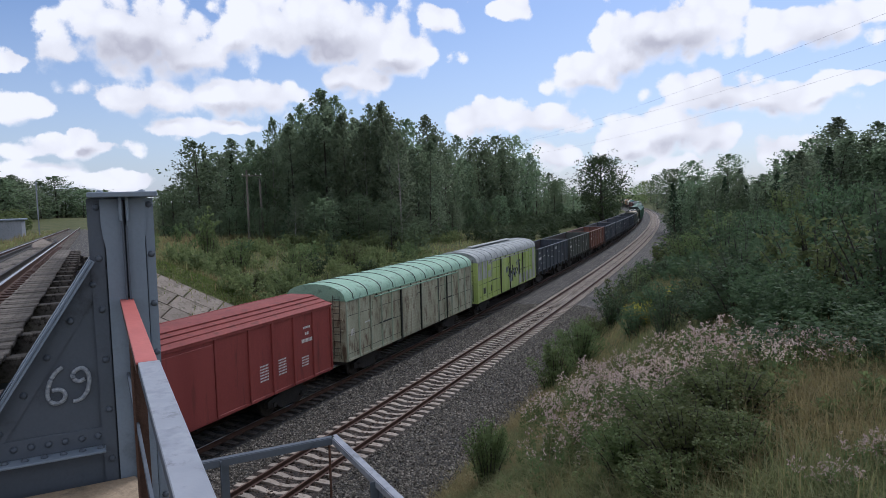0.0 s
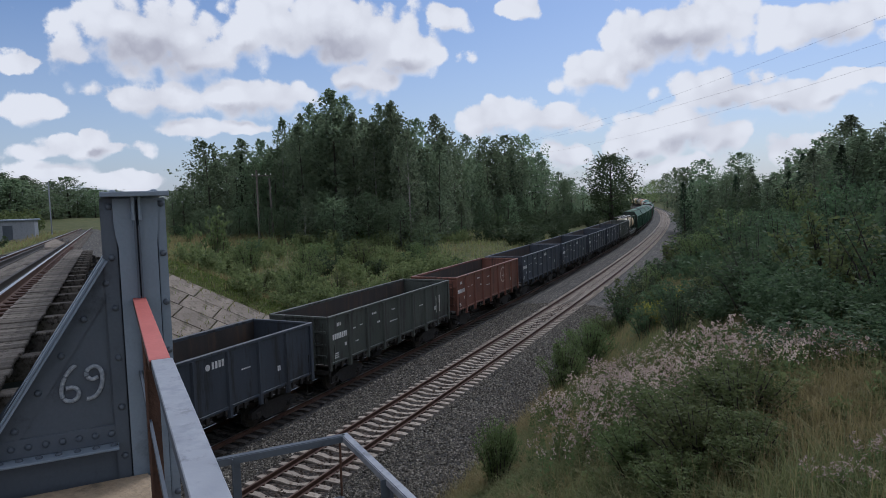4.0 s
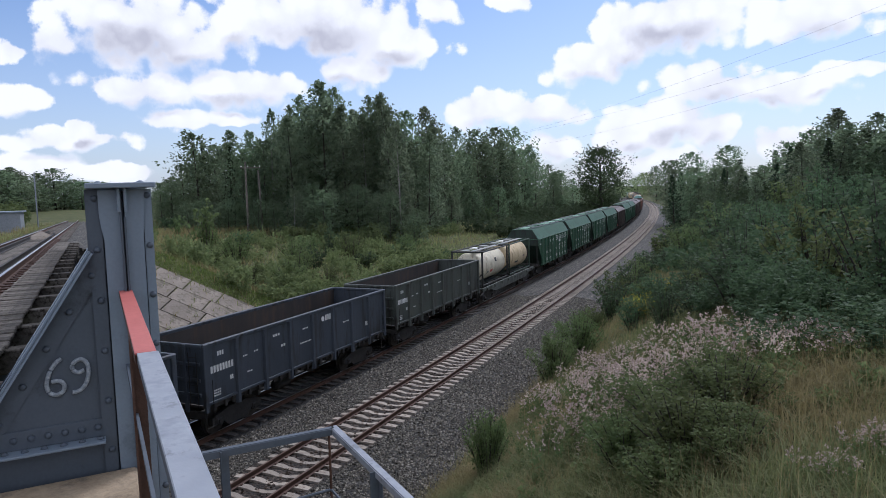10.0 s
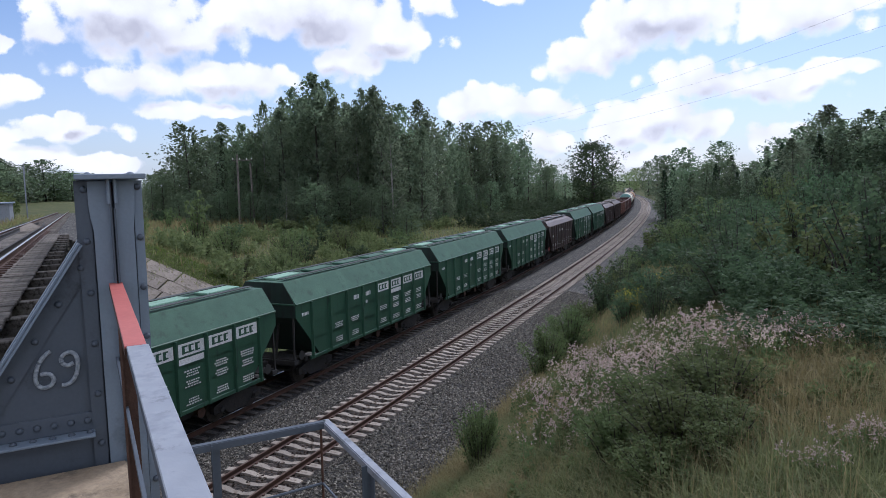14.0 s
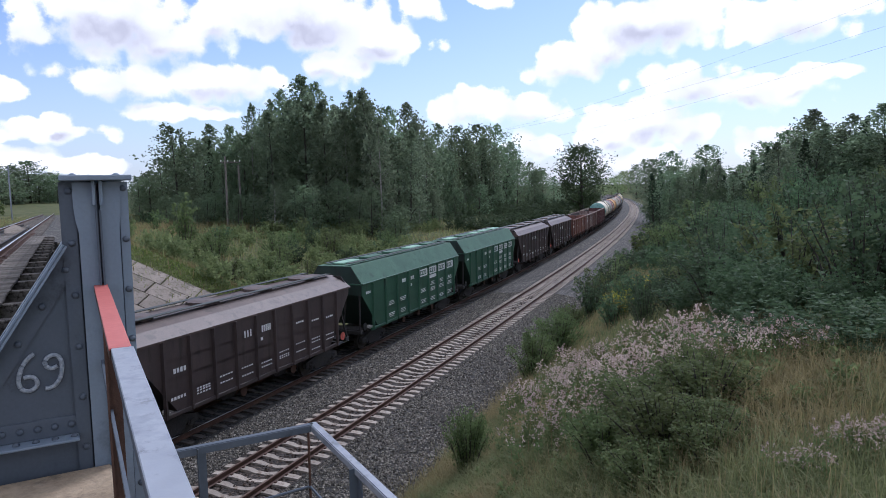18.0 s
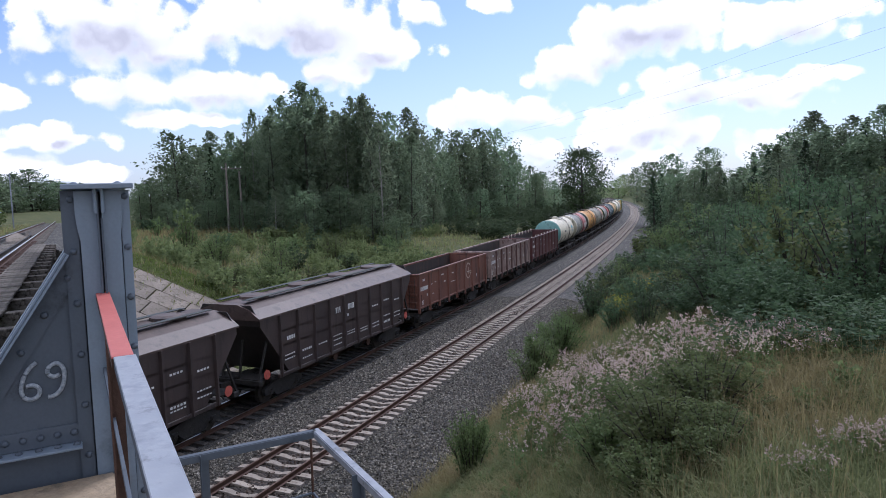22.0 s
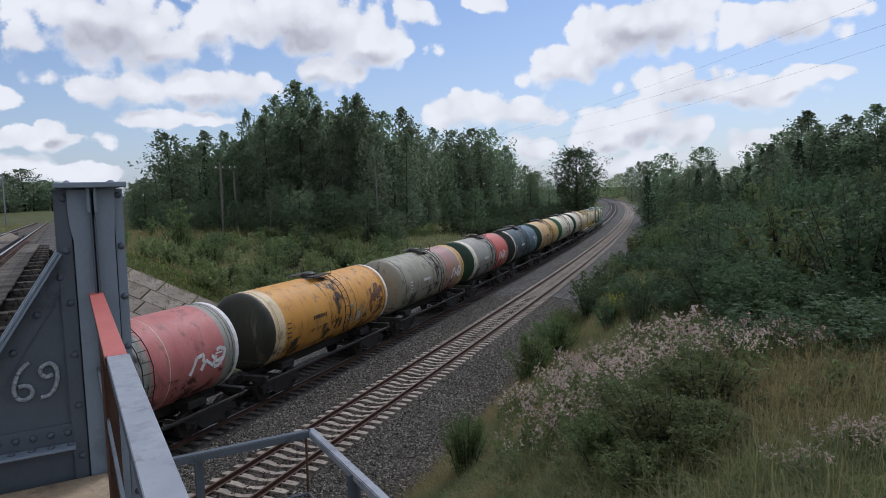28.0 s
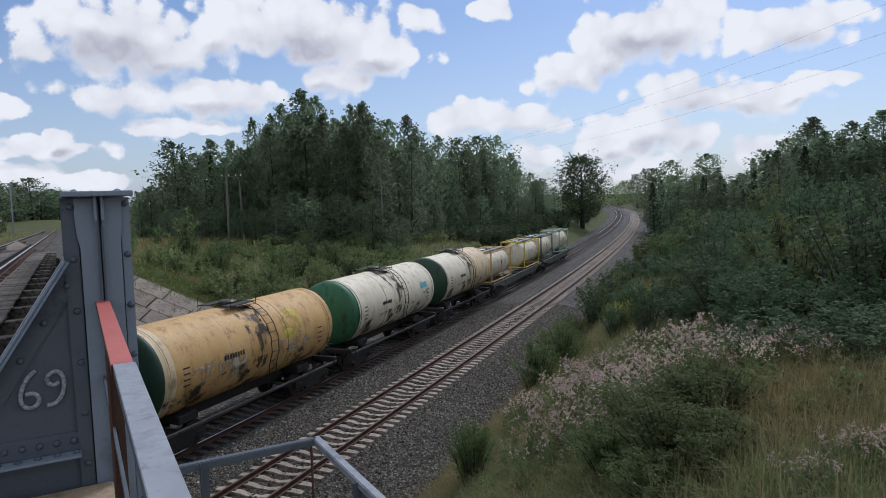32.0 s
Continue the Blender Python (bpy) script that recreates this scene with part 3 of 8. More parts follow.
def sweep(prof, s0, s1, step, q, closed=True):
    """A profile of (offset to the left, z) carried along the line."""
    g = Geo()
    ss = np.append(np.arange(s0, s1, step), s1)
    n = len(prof)
    for s in ss:
        for o, z in prof:
            x, y = line_at(s, q - o)
            g.v.append((float(x), float(y), z))
    for i in range(len(ss) - 1):
        for k in range(n if closed else n - 1):
            a, b = i * n + k, i * n + (k + 1) % n
            g.f.append((a, b, b + n, a + n))
    return g


RAIL_PROF = [(-0.075, -0.18), (0.075, -0.18), (0.075, -0.165), (0.012, -0.14), (0.010, -0.045), (0.036, -0.035), (0.036, -0.004), (0.028, 0.0), (-0.028, 0.0), (-0.036, -0.004), (-0.036, -0.035), (-0.010, -0.045), (-0.012, -0.14), (-0.075, -0.165)]


def build_line():
    # shoulder, rusty bed of the empty track, the strip between the tracks, darker bed under the trains, far shoulder
    strips = (([(-4.9, -1.0), (-3.9, -0.62), (-2.4, -0.3), (-1.5, -0.226)], M_BALLAST, "grey crushed stone ballast on the shoulder of the line"),
              ([(-1.5, -0.226), (0.0, -0.25), (1.5, -0.226)], M_BALLAST_RUST, "ballast browned by rust under the empty track"),
              ([(1.5, -0.226), (1.6, -0.225), (2.5, -0.33), (3.4, -0.225)], M_BALLAST, "grey crushed stone ballast between the two tracks"),
              ([(3.4, -0.225), (5.05, -0.25), (6.6, -0.225)], M_BALLAST_DARK, "darker ballast under the busy track"),
              ([(6.6, -0.225), (7.4, -0.3), (9.6, -1.0)], M_BALLAST, "grey crushed stone ballast on the far shoulder"))
    for prof, mat, label in strips:
        bed = new("ballast_bed", sweep(prof, -540, 1100, 2.0, 0, False).mesh("ballast_bed", mat, True))
        tagged(bed, label, "ballast", "ballast of the line", kind="structure")
    tracks = []
    for name, q, label in (("railway_track", 0.0, "rusty rails on pale concrete sleepers, the empty track"), ("railway_track", FAR, "rails on concrete sleepers, the track under the train")):
        tr = thing(name, Matrix(), label, "railway track", "tracks in the cutting", "structure")
        for o in (-0.79, 0.79):
            ra = sweep(RAIL_PROF, -540, 1000, 4.0, q + o)
            part("rail", ra, M_RAIL, tr, "rusty brown steel rail")
            part("rail_head", sweep([(-0.027, 0.0005), (0.027, 0.0005), (0.027, 0.004), (-0.027, 0.004)], -540, 1000, 4.0, q + o), M_RAILDULL if q == 0 else M_RAILTOP, tr, "worn running surface of the rail")
        tracks.append(tr)
    return tracks


TRACKS = build_line()


def bed_height(o):
    """Height of the ballast at an offset to the left of the near track."""
    return np.interp(o, [-4.9, -3.9, -2.4, -1.6, 0.0, 1.6, 2.5, 3.4, 5.05], [-1.0, -0.62, -0.3, -0.225, -0.25, -0.225, -0.33, -0.225, -0.25])


def build_stones():
    """Loose crushed stones that lie on the bed where the line passes nearest: irregular eight-faced lumps."""
    rng = np.random.default_rng(17)
    base = np.array([(1, 0, 0), (-1, 0, 0), (0, 1, 0), (0, -1, 0), (0, 0, 0.8), (0, 0, -0.5)], float)
    faces = np.array([(0, 2, 4), (2, 1, 4), (1, 3, 4), (3, 0, 4), (2, 0, 5), (1, 2, 5), (3, 1, 5), (0, 3, 5)])
    for label, mat, n, lo, hi in (("loose grey crushed stones on the ballast shoulder", M_STONE, 24000, -4.6, -1.4), ("loose brown stones between the sleepers", M_STONE_RUST, 4500, -1.2, 1.2), ("loose grey crushed stones between the tracks", M_STONE, 15000, 1.4, 3.45)):
        ss, oo = -9 + 45 * rng.random(n) ** 1.25, lo + (hi - lo) * rng.random(n)
        x, y = line_at(ss, -oo)
        size = (0.028 + 0.045 * rng.random(n) ** 1.6)[:, None, None]
        v = base[None] * (0.65 + 0.6 * rng.random((n, 6, 1))) * size
        a, b = rng.random(n) * 6.283, rng.normal(size=n) * 0.6
        ca, sa, cb, sb = np.cos(a)[:, None], np.sin(a)[:, None], np.cos(b)[:, None], np.sin(b)[:, None]
        u, w = v[:, :, 0] * cb - v[:, :, 2] * sb, v[:, :, 0] * sb + v[:, :, 2] * cb
        pts = np.stack([u * ca - v[:, :, 1] * sa + x[:, None], u * sa + v[:, :, 1] * ca + y[:, None], w + (bed_height(oo) + 0.012)[:, None]], 2)
        me = bpy.data.meshes.new("loose_stones")
        me.from_pydata(pts.reshape(-1, 3).tolist(), [], (faces[None] + 6 * np.arange(n)[:, None, None]).reshape(-1, 3).tolist())
        me.materials.append(mat)
        tagged(new("loose_stones", me), label, "gravel", kind="stuff")


build_stones()


def sleeper_geo():
    """Concrete sleeper, dipped in the middle, with the rail seats raised and splayed sides."""
    g = Geo()
    st = [(-1.35, 0.105, 0.125, -0.185), (-1.12, 0.125, 0.15, -0.165), (-0.45, 0.115, 0.145, -0.17), (-0.2, 0.09, 0.125, -0.225), (0.2, 0.09, 0.125, -0.225), (0.45, 0.115, 0.145, -0.17), (1.12, 0.125, 0.15, -0.165), (1.35, 0.105, 0.125, -0.185)]
    for y, a, b, z in st:
        g.v += [(-b, y, -0.36), (-a, y, z), (a, y, z), (b, y, -0.36)]
    for i in range(len(st) - 1):
        for k in range(3):
            p = i * 4 + k
            g.f.append((p, p + 1, p + 5, p + 4))
    g.f += [(0, 3, 2, 1), (28, 29, 30, 31)]
    return g


def build_sleepers():
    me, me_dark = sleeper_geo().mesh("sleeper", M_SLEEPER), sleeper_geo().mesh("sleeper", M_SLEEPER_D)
    clip = Geo()
    for y in (-0.79, 0.79):
        for d in (-0.11, 0.11):
            clip.box((0, y + d, -0.15), (0.09, 0.07, 0.045), 0.012)
    clips = clip.mesh("fastening", M_RAIL)
    pitch, rng = 0.5435, random.Random(3)
    for tr, q, first, single, last in ((TRACKS[0], 0.0, -7.0, 290, 620), (TRACKS[1], FAR, -1.0, 150, 560)):
        rest = Geo()
        for i in range(last):
            s = first + i * pitch + rng.uniform(-0.02, 0.02)
            m = rail_pose(s, q, 0) @ pose(0, 0, 0, 0, 0, rng.uniform(-0.8, 0.8))
            if i < single:
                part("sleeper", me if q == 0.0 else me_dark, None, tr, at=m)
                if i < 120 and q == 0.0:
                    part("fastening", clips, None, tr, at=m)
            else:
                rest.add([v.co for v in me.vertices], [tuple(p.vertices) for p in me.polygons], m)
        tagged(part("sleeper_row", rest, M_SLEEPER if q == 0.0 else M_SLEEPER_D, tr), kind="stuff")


build_sleepers()


def build_slabs():
    """Concrete slabs that pave the bank under the far end of the bridge."""
    pav = thing("slope_paving", Matrix(), "weathered concrete slabs paving the bank, grass in the joints", "slope paving", kind="structure")
    mes = {}
    rng = random.Random(8)
    tilt, turn = radians(28.8), radians(25.5)
    e, f = Vector((math.sin(turn), -math.cos(turn))), Vector((-math.cos(turn), -math.sin(turn)))
    for i in range(10):
        for j in range(9):
            at = Vector((14.25, 10.96)) + e * (-5.0 + 2.02 * (j + (0.0 if i % 2 else 0.15))) + f * (0.75 + 1.55 * i)
            s, d = at.x, at.y
            if not (0.9 < d < 14.5 and s > -4):
                continue
            k = rng.randrange(4)
            if k not in mes:
                mes[k] = Geo().box((0, 0, 0), (1.49, 1.95, 0.12), 0.02 + 0.008 * k).mesh("slab", M_SLAB)
            m = rail_pose(s, -9.4 - d * math.cos(tilt), -0.95 + d * math.sin(tilt) + 0.03 + rng.uniform(-0.012, 0.012)) @ pose(0, 0, 0, math.degrees(tilt) + rng.uniform(-0.4, 0.4), rng.uniform(-0.4, 0.4), 0) @ pose(0, 0, 0, 0, 0, math.degrees(turn) + rng.uniform(-0.6, 0.6))
            part("slab", mes[k], None, pav, at=m)


build_slabs()

# ---- the upper line: rails and timbers on the bridge, girder end with its knee plates, handrails ----
# local axes of the upper line: x ahead along it, y to its left, z up from the rail tops
UP_LEVEL = pose(*up(0, 0, UP_Z), 0, 0, 90 + UP_YAW)


def flat(g, pts, x0, x1):
    """A plate across the line: outline of (l, z), l to the right of the centre, from x0 to x1."""
    return g.prism([(-l, z) for l, z in pts], x0, x1, "x")


def dome(r, h, n=8):
    g = Geo()
    return g.lathe([(0.0, r), (-h * 0.55, r * 0.86), (-h, r * 0.35)], n)


RIVET = dome(0.019, 0.016).mesh("rivet", M_STEEL, True)
RIVET_D = dome(0.019, 0.016).mesh("rivet", M_STEEL2, True)


def build_girder():
    g = thing("plate_girder", UP_LEVEL, "grey riveted steel bridge girder with its end post and knees", "bridge girder")
    X = 4.0
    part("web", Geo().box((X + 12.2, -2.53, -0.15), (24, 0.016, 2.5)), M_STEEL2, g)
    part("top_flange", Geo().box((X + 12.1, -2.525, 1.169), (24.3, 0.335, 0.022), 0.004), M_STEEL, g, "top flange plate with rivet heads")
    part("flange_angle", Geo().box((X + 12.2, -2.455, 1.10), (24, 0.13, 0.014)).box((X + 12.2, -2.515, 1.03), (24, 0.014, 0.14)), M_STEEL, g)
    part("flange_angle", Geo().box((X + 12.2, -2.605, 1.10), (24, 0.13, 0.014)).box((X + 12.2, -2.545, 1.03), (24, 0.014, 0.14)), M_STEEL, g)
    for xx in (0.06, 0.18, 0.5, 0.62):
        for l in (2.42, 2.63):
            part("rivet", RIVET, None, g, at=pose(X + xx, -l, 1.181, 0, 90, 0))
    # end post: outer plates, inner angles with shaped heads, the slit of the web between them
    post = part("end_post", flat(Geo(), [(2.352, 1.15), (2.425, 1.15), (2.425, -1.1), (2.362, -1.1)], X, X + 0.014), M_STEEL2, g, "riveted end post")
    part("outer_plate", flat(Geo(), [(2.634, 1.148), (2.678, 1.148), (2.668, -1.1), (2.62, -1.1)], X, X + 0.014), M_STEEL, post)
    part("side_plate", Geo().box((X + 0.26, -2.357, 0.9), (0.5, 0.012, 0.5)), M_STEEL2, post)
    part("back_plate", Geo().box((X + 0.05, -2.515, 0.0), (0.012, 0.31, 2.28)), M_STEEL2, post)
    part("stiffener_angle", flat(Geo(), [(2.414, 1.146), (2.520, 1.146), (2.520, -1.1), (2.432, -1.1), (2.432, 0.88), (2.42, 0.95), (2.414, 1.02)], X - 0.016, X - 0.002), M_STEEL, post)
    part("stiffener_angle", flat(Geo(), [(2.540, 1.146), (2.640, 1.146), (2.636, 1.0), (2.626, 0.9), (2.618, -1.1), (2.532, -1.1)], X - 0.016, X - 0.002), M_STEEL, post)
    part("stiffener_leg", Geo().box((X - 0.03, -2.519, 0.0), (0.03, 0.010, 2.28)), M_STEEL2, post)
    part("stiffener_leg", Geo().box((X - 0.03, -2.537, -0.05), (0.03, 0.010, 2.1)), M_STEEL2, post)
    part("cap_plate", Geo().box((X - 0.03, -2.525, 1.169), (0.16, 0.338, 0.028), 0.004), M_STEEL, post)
    part("web_stub", Geo().box((X - 0.03, -2.511, 1.09), (0.05, 0.016, 0.13), 0.003), M_STEEL, post)
    part("web_stub", Geo().box((X - 0.03, -2.545, 1.09), (0.05, 0.016, 0.13), 0.003), M_STEEL, post)
    for i in range(8):
        z = 1.104 - 0.2758 * i
        part("rivet", RIVET_D, None, post, at=pose(X - 0.001, -2.396, z))
        part("rivet", RIVET_D, None, post, at=pose(X - 0.001, -2.655, z + 0.01))
    # knee plates at each cross beam
    for k in range(2):
        xk = X + 0.02 + 0.34 * k
        slope = lambda l: 0.172 + (l - 1.966) * 1.565
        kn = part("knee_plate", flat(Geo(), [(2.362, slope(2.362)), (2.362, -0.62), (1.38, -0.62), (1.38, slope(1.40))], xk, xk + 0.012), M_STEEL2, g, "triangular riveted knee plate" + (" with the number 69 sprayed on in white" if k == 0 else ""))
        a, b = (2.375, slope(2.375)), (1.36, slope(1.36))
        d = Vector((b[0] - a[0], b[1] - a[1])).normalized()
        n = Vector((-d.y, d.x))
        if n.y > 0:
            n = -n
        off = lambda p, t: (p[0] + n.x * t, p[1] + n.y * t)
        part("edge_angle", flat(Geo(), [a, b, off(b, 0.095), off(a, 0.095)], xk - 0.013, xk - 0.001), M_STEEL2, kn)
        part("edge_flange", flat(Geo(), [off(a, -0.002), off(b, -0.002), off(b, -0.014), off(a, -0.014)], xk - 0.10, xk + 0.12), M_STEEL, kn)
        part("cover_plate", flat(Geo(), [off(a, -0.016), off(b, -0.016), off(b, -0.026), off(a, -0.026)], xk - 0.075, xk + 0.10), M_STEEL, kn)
        if k == 0:
            for i in range(8):
                l = 2.315 - 0.118 * i
                p = off((l, slope(l)), 0.052)
                part("rivet", RIVET_D, None, kn, at=pose(xk - 0.013, -p[0], p[1]))
            bt = part("bottom_angle", Geo().box((xk - 0.008, -1.87, -0.145), (0.014, 1.0, 0.10), 0.003), M_STEEL2, kn)
            part("angle_leg", Geo().box((xk - 0.055, -1.87, -0.203), (0.11, 1.0, 0.014), 0.003), M_STEEL, kn)
            for i in range(10):
                part("rivet", RIVET_D, None, kn, at=pose(xk - 0.016, -(2.335 - 0.078 * i), -0.14))
                part("rivet", RIVET_D, None, kn, at=pose(xk - 0.06 + 0.005, -(2.345 - 0.088 * i), -0.197, 0, 90, 0))
    # sprayed figures 6 and 9
    def rounded(line):
        for _ in range(2):
            line = [line[0]] + [(a[0] * u + b[0] * (1 - u), a[1] * u + b[1] * (1 - u)) for a, b in zip(line[:-1], line[1:]) for u in (0.75, 0.25)] + [line[-1]]
        return line
    part("numeral", Geo().tube([(X + 0.0075, -l, z) for l, z in rounded([(2.188, 0.262), (2.16, 0.243), (2.132, 0.205), (2.116, 0.16), (2.110, 0.115), (2.122, 0.082), (2.150, 0.068), (2.182, 0.078), (2.196, 0.105), (2.188, 0.132), (2.165, 0.147), (2.135, 0.142)])], 0.0112, 8), M_CHALK, g, "white sprayed figure 6")
    part("numeral", Geo().tube([(X + 0.0075, -l, z) for l, z in rounded([(2.290, 0.185), (2.262, 0.172), (2.238, 0.188), (2.232, 0.214), (2.248, 0.238), (2.278, 0.248), (2.302, 0.23), (2.312, 0.195), (2.308, 0.150), (2.296, 0.11), (2.272, 0.08), (2.242, 0.07), (2.228, 0.072)])], 0.0112, 8), M_CHALK, g, "white sprayed figure 9")


build_girder()


TRACK_POSE = Matrix.Translation(UP_R * -2.367 + Vector((0, 0, 7.287))) @ pose(0, 0, 0, 0, math.degrees(math.atan(0.0199)), 90 + 29.61)


def build_upper_track():
    tr = thing("railway_track", TRACK_POSE, "railway track on weathered timbers that runs on over the bridge", "railway track", kind="structure")
    for y in (-0.79, 0.79):
        part("rail", Geo().prism([(y + a, z) for a, z in RAIL_PROF], -30, 320, "x"), M_RAIL, tr, "steel rail with a polished head")
        part("rail_head", Geo().box((145, y, 0.002), (350, 0.062, 0.005)), M_RAILTOP, tr)
    for y in (-0.5, 0.5):
        part("guard_rail", Geo().prism([(y + a, z) for a, z in RAIL_PROF], -1.0, 46, "x"), M_DARK, tr, "dark guard rail inside the running rails")
        part("guard_rail_end", Geo().bar((46, y, -0.05), (54.5, y * 0.3, -0.06), 0.07, 0.12).bar((46, y, -0.17), (54.5, y * 0.3, -0.17), 0.14, 0.02), M_DARK, tr)
    # timbers: every third one on the bridge reaches out towards the girder; boards lie on their ends
    rng = random.Random(4)
    me = Geo().box((0, 0, -0.29), (0.22, 2.7, 0.22), 0.015).mesh("timber", M_WOOD)
    long = Geo().box((0, -0.12, -0.30), (0.23, 3.62, 0.24), 0.015).mesh("timber", M_WOOD)
    clip = Geo().box((0, 0.93, -0.165), (0.16, 0.2, 0.05), 0.012).box((0, -0.93, -0.165), (0.16, 0.2, 0.05), 0.012).mesh("rail_fastening", M_RAIL)
    x = -1.7
    for i in range(190):
        part("timber", long if x < 36 and i % 3 == 0 else me, None, tr, at=pose(x, 0, rng.uniform(-0.008, 0.004), 0, 0, rng.uniform(-1, 1)))
        if x < 40:
            part("rail_fastening", clip, None, tr, at=pose(x, 0, 0))
        x += 0.527
    board = [Geo().box((0, 0, -0.152), (1.555, 0.165, 0.045), 0.01).mesh("deck_board", M_WOOD), Geo().box((0, 0, -0.152), (1.555, 0.19, 0.045), 0.01).mesh("deck_board", M_WOOD)]
    for k in range(25):
        for y in (-0.2, 0.0, 0.2):
            part("deck_board", board[0 if y < -1 else 1], None, tr, at=pose(-2.45 + 0.0 + k * 1.581 + 0.79, y, rng.uniform(-0.006, 0.006), 0, rng.uniform(-0.3, 0.3), rng.uniform(-0.2, 0.2)))
    cross = [Geo().box((0, -1.29, -0.155), (wd, 0.54, 0.045), 0.01).mesh("deck_board", M_WOOD) for wd in (0.235, 0.215)]
    for k in range(140):
        part("deck_board", cross[k % 2], None, tr, at=pose(-1.6 + 0.2635 * k, rng.uniform(-0.015, 0.015), rng.uniform(-0.008, 0.006), 0, rng.uniform(-0.8, 0.8), rng.uniform(-0.6, 0.6)))
    bed = Geo().prism([(-3.3, -0.9), (-1.7, -0.24), (1.7, -0.24), (3.3, -0.9)], 33, 320, "x").prism([(-3.0, -0.9), (-1.7, -0.26), (1.7, -0.26), (3.0, -0.9)], -60, -1.5, "x")
    part("ballast", bed, M_BALLAST, tr, "grey ballast")
    # main girders' floor: cross beams and stringers under the timbers
    for k in range(10):
        part("cross_beam", Geo().box((4.1 + 2.35 * k, 0, -0.75), (0.18, 4.6, 0.5), 0.01), M_STEEL2, tr)
    for y in (-0.95, 0.95):
        part("stringer", Geo().box((17, y, -0.6), (30, 0.14, 0.36), 0.01), M_STEEL2, tr)
    far = thing("plate_girder", up_pose(0, 0, UP_Z), "grey steel girder on the other side of the bridge", "bridge girder")
    part("web", Geo().box((16.2, 2.53, -0.15), (24, 0.016, 2.0)), M_STEEL2, far)
    part("top_flange", Geo().box((16.2, 2.53, 0.86), (24.3, 0.335, 0.022)), M_STEEL, far)
    ab = thing("bridge_abutment", UP_LEVEL, "weathered concrete bridge abutment with a worn ledge", "abutment", kind="structure")
    part("ledge", Geo().box((2.95, -1.7, -0.70), (2.05, 1.66, 0.64), 0.03), M_CONC, ab, "worn ochre concrete ledge")
    part("wall", Geo().box((3.2, 0, -4.4), (1.4, 6.4, 6.8), 0.03), M_CONC, ab)
    part("wall", Geo().box((33.5, 0, -5.0), (1.6, 6.4, 6.4), 0.03), M_CONC, ab)


build_upper_track()


def build_handrails():
    h = thing("handrail", UP_LEVEL, "grey painted steel handrail with a red end beside the girder", "handrail")
    z = 0.60
    fall = lambda x: z
    # an angle bar: flat top, side leg
    def angle_bar(name, x0, x1, mat, label):
        bar = part(name, Geo().bar((x0, -2.512, fall(x0) - 0.004), (x1, -2.518, fall(x1) - 0.004), 0.066, 0.008, None, 0.002), mat, h, label)
        # side leg in a dark tone: shade under the top bar, as colour
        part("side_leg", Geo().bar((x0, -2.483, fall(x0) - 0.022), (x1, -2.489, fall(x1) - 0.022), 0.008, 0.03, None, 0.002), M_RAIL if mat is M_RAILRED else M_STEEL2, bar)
    angle_bar("top_bar", -1.5, 2.335, M_RAILGREY, "grey painted top bar")
    angle_bar("top_bar_end", 2.337, 4.14, M_RAILRED, "red painted end of the top bar")
    for x in (3.05, 1.2, -0.6):
        part("post", Geo().box((x, -2.49, -0.03), (0.055, 0.008, 1.2)).box((x + 0.03, -2.515, -0.03), (0.008, 0.055, 1.2)), M_RAIL if x > 2 else M_STEEL2, h, "rusty brown post" if x > 2 else "")
    part("mid_bar", Geo().bar((-1.5, -2.50, 0.1), (4.1, -2.50, 0.18), 0.012, 0.03), M_STEEL2, h)
    # railing of the landing beside the abutment
    r = thing("landing_railing", UP_LEVEL, "thin grey steel railing round the landing below the bridge end", "railing")
    zz = -0.37
    f = lambda x: zz
    part("top_bar", Geo().bar((3.98, -2.75, f(4) - 0.02), (3.98, -3.655, f(4) - 0.02), 0.036, 0.006).bar((3.955, -2.75, f(4) - 0.04), (3.955, -3.655, f(4) - 0.04), 0.006, 0.04), M_STEEL2, r)
    part("top_bar", Geo().bar((4.0, -3.66, f(4) - 0.02), (1.8, -3.66, f(1.8) - 0.02), 0.04, 0.006).bar((4.0, -3.637, f(4) - 0.04), (1.8, -3.637, f(1.8) - 0.04), 0.006, 0.035), M_RAILGREY, r)
    part("post", Geo().box((3.98, -2.98, f(4) - 0.55), (0.006, 0.05, 1.05)).box((3.958, -2.957, f(4) - 0.55), (0.045, 0.006, 1.05)), M_STEEL2, r)
    part("post", Geo().box((3.2, -3.655, f(3) - 0.55), (0.05, 0.006, 1.05)).box((3.225, -3.63, f(3) - 0.55), (0.006, 0.05, 1.05)), M_STEEL2, r)
    part("post", Geo().tube([(3.97, -3.62, f(4) - 0.05), (3.97, -3.62, f(4) - 1.1)], 0.008, 6), M_RAIL, r, "thin rusty rod")
    part("mid_bar", Geo().tube([(3.97, -2.6, f(4) - 0.46), (3.97, -3.62, f(4) - 0.42)], 0.009, 6).tube([(3.97, -3.62, f(4) - 0.42), (2.0, -3.66, f(2) - 0.42)], 0.009, 6), M_STEEL2, r)
    part("landing", Geo().box((3.0, -3.1, -1.5), (2.0, 1.2, 0.08), 0.01), M_CONC, r, "concrete landing slab")


build_handrails()

# ---- the train: wagons in their own axes, x along the line away from the bridge, y to the left, z up from the rails ----
def paint(name, a, b, dirt=((0.03, 0.028, 0.026), 0.3), rough=0.55, scale=1.1, streak=1.0):
    return surf(name, [a, b], scale, rough, bump=0.12, fine=30, streak=streak, dirt=dirt)


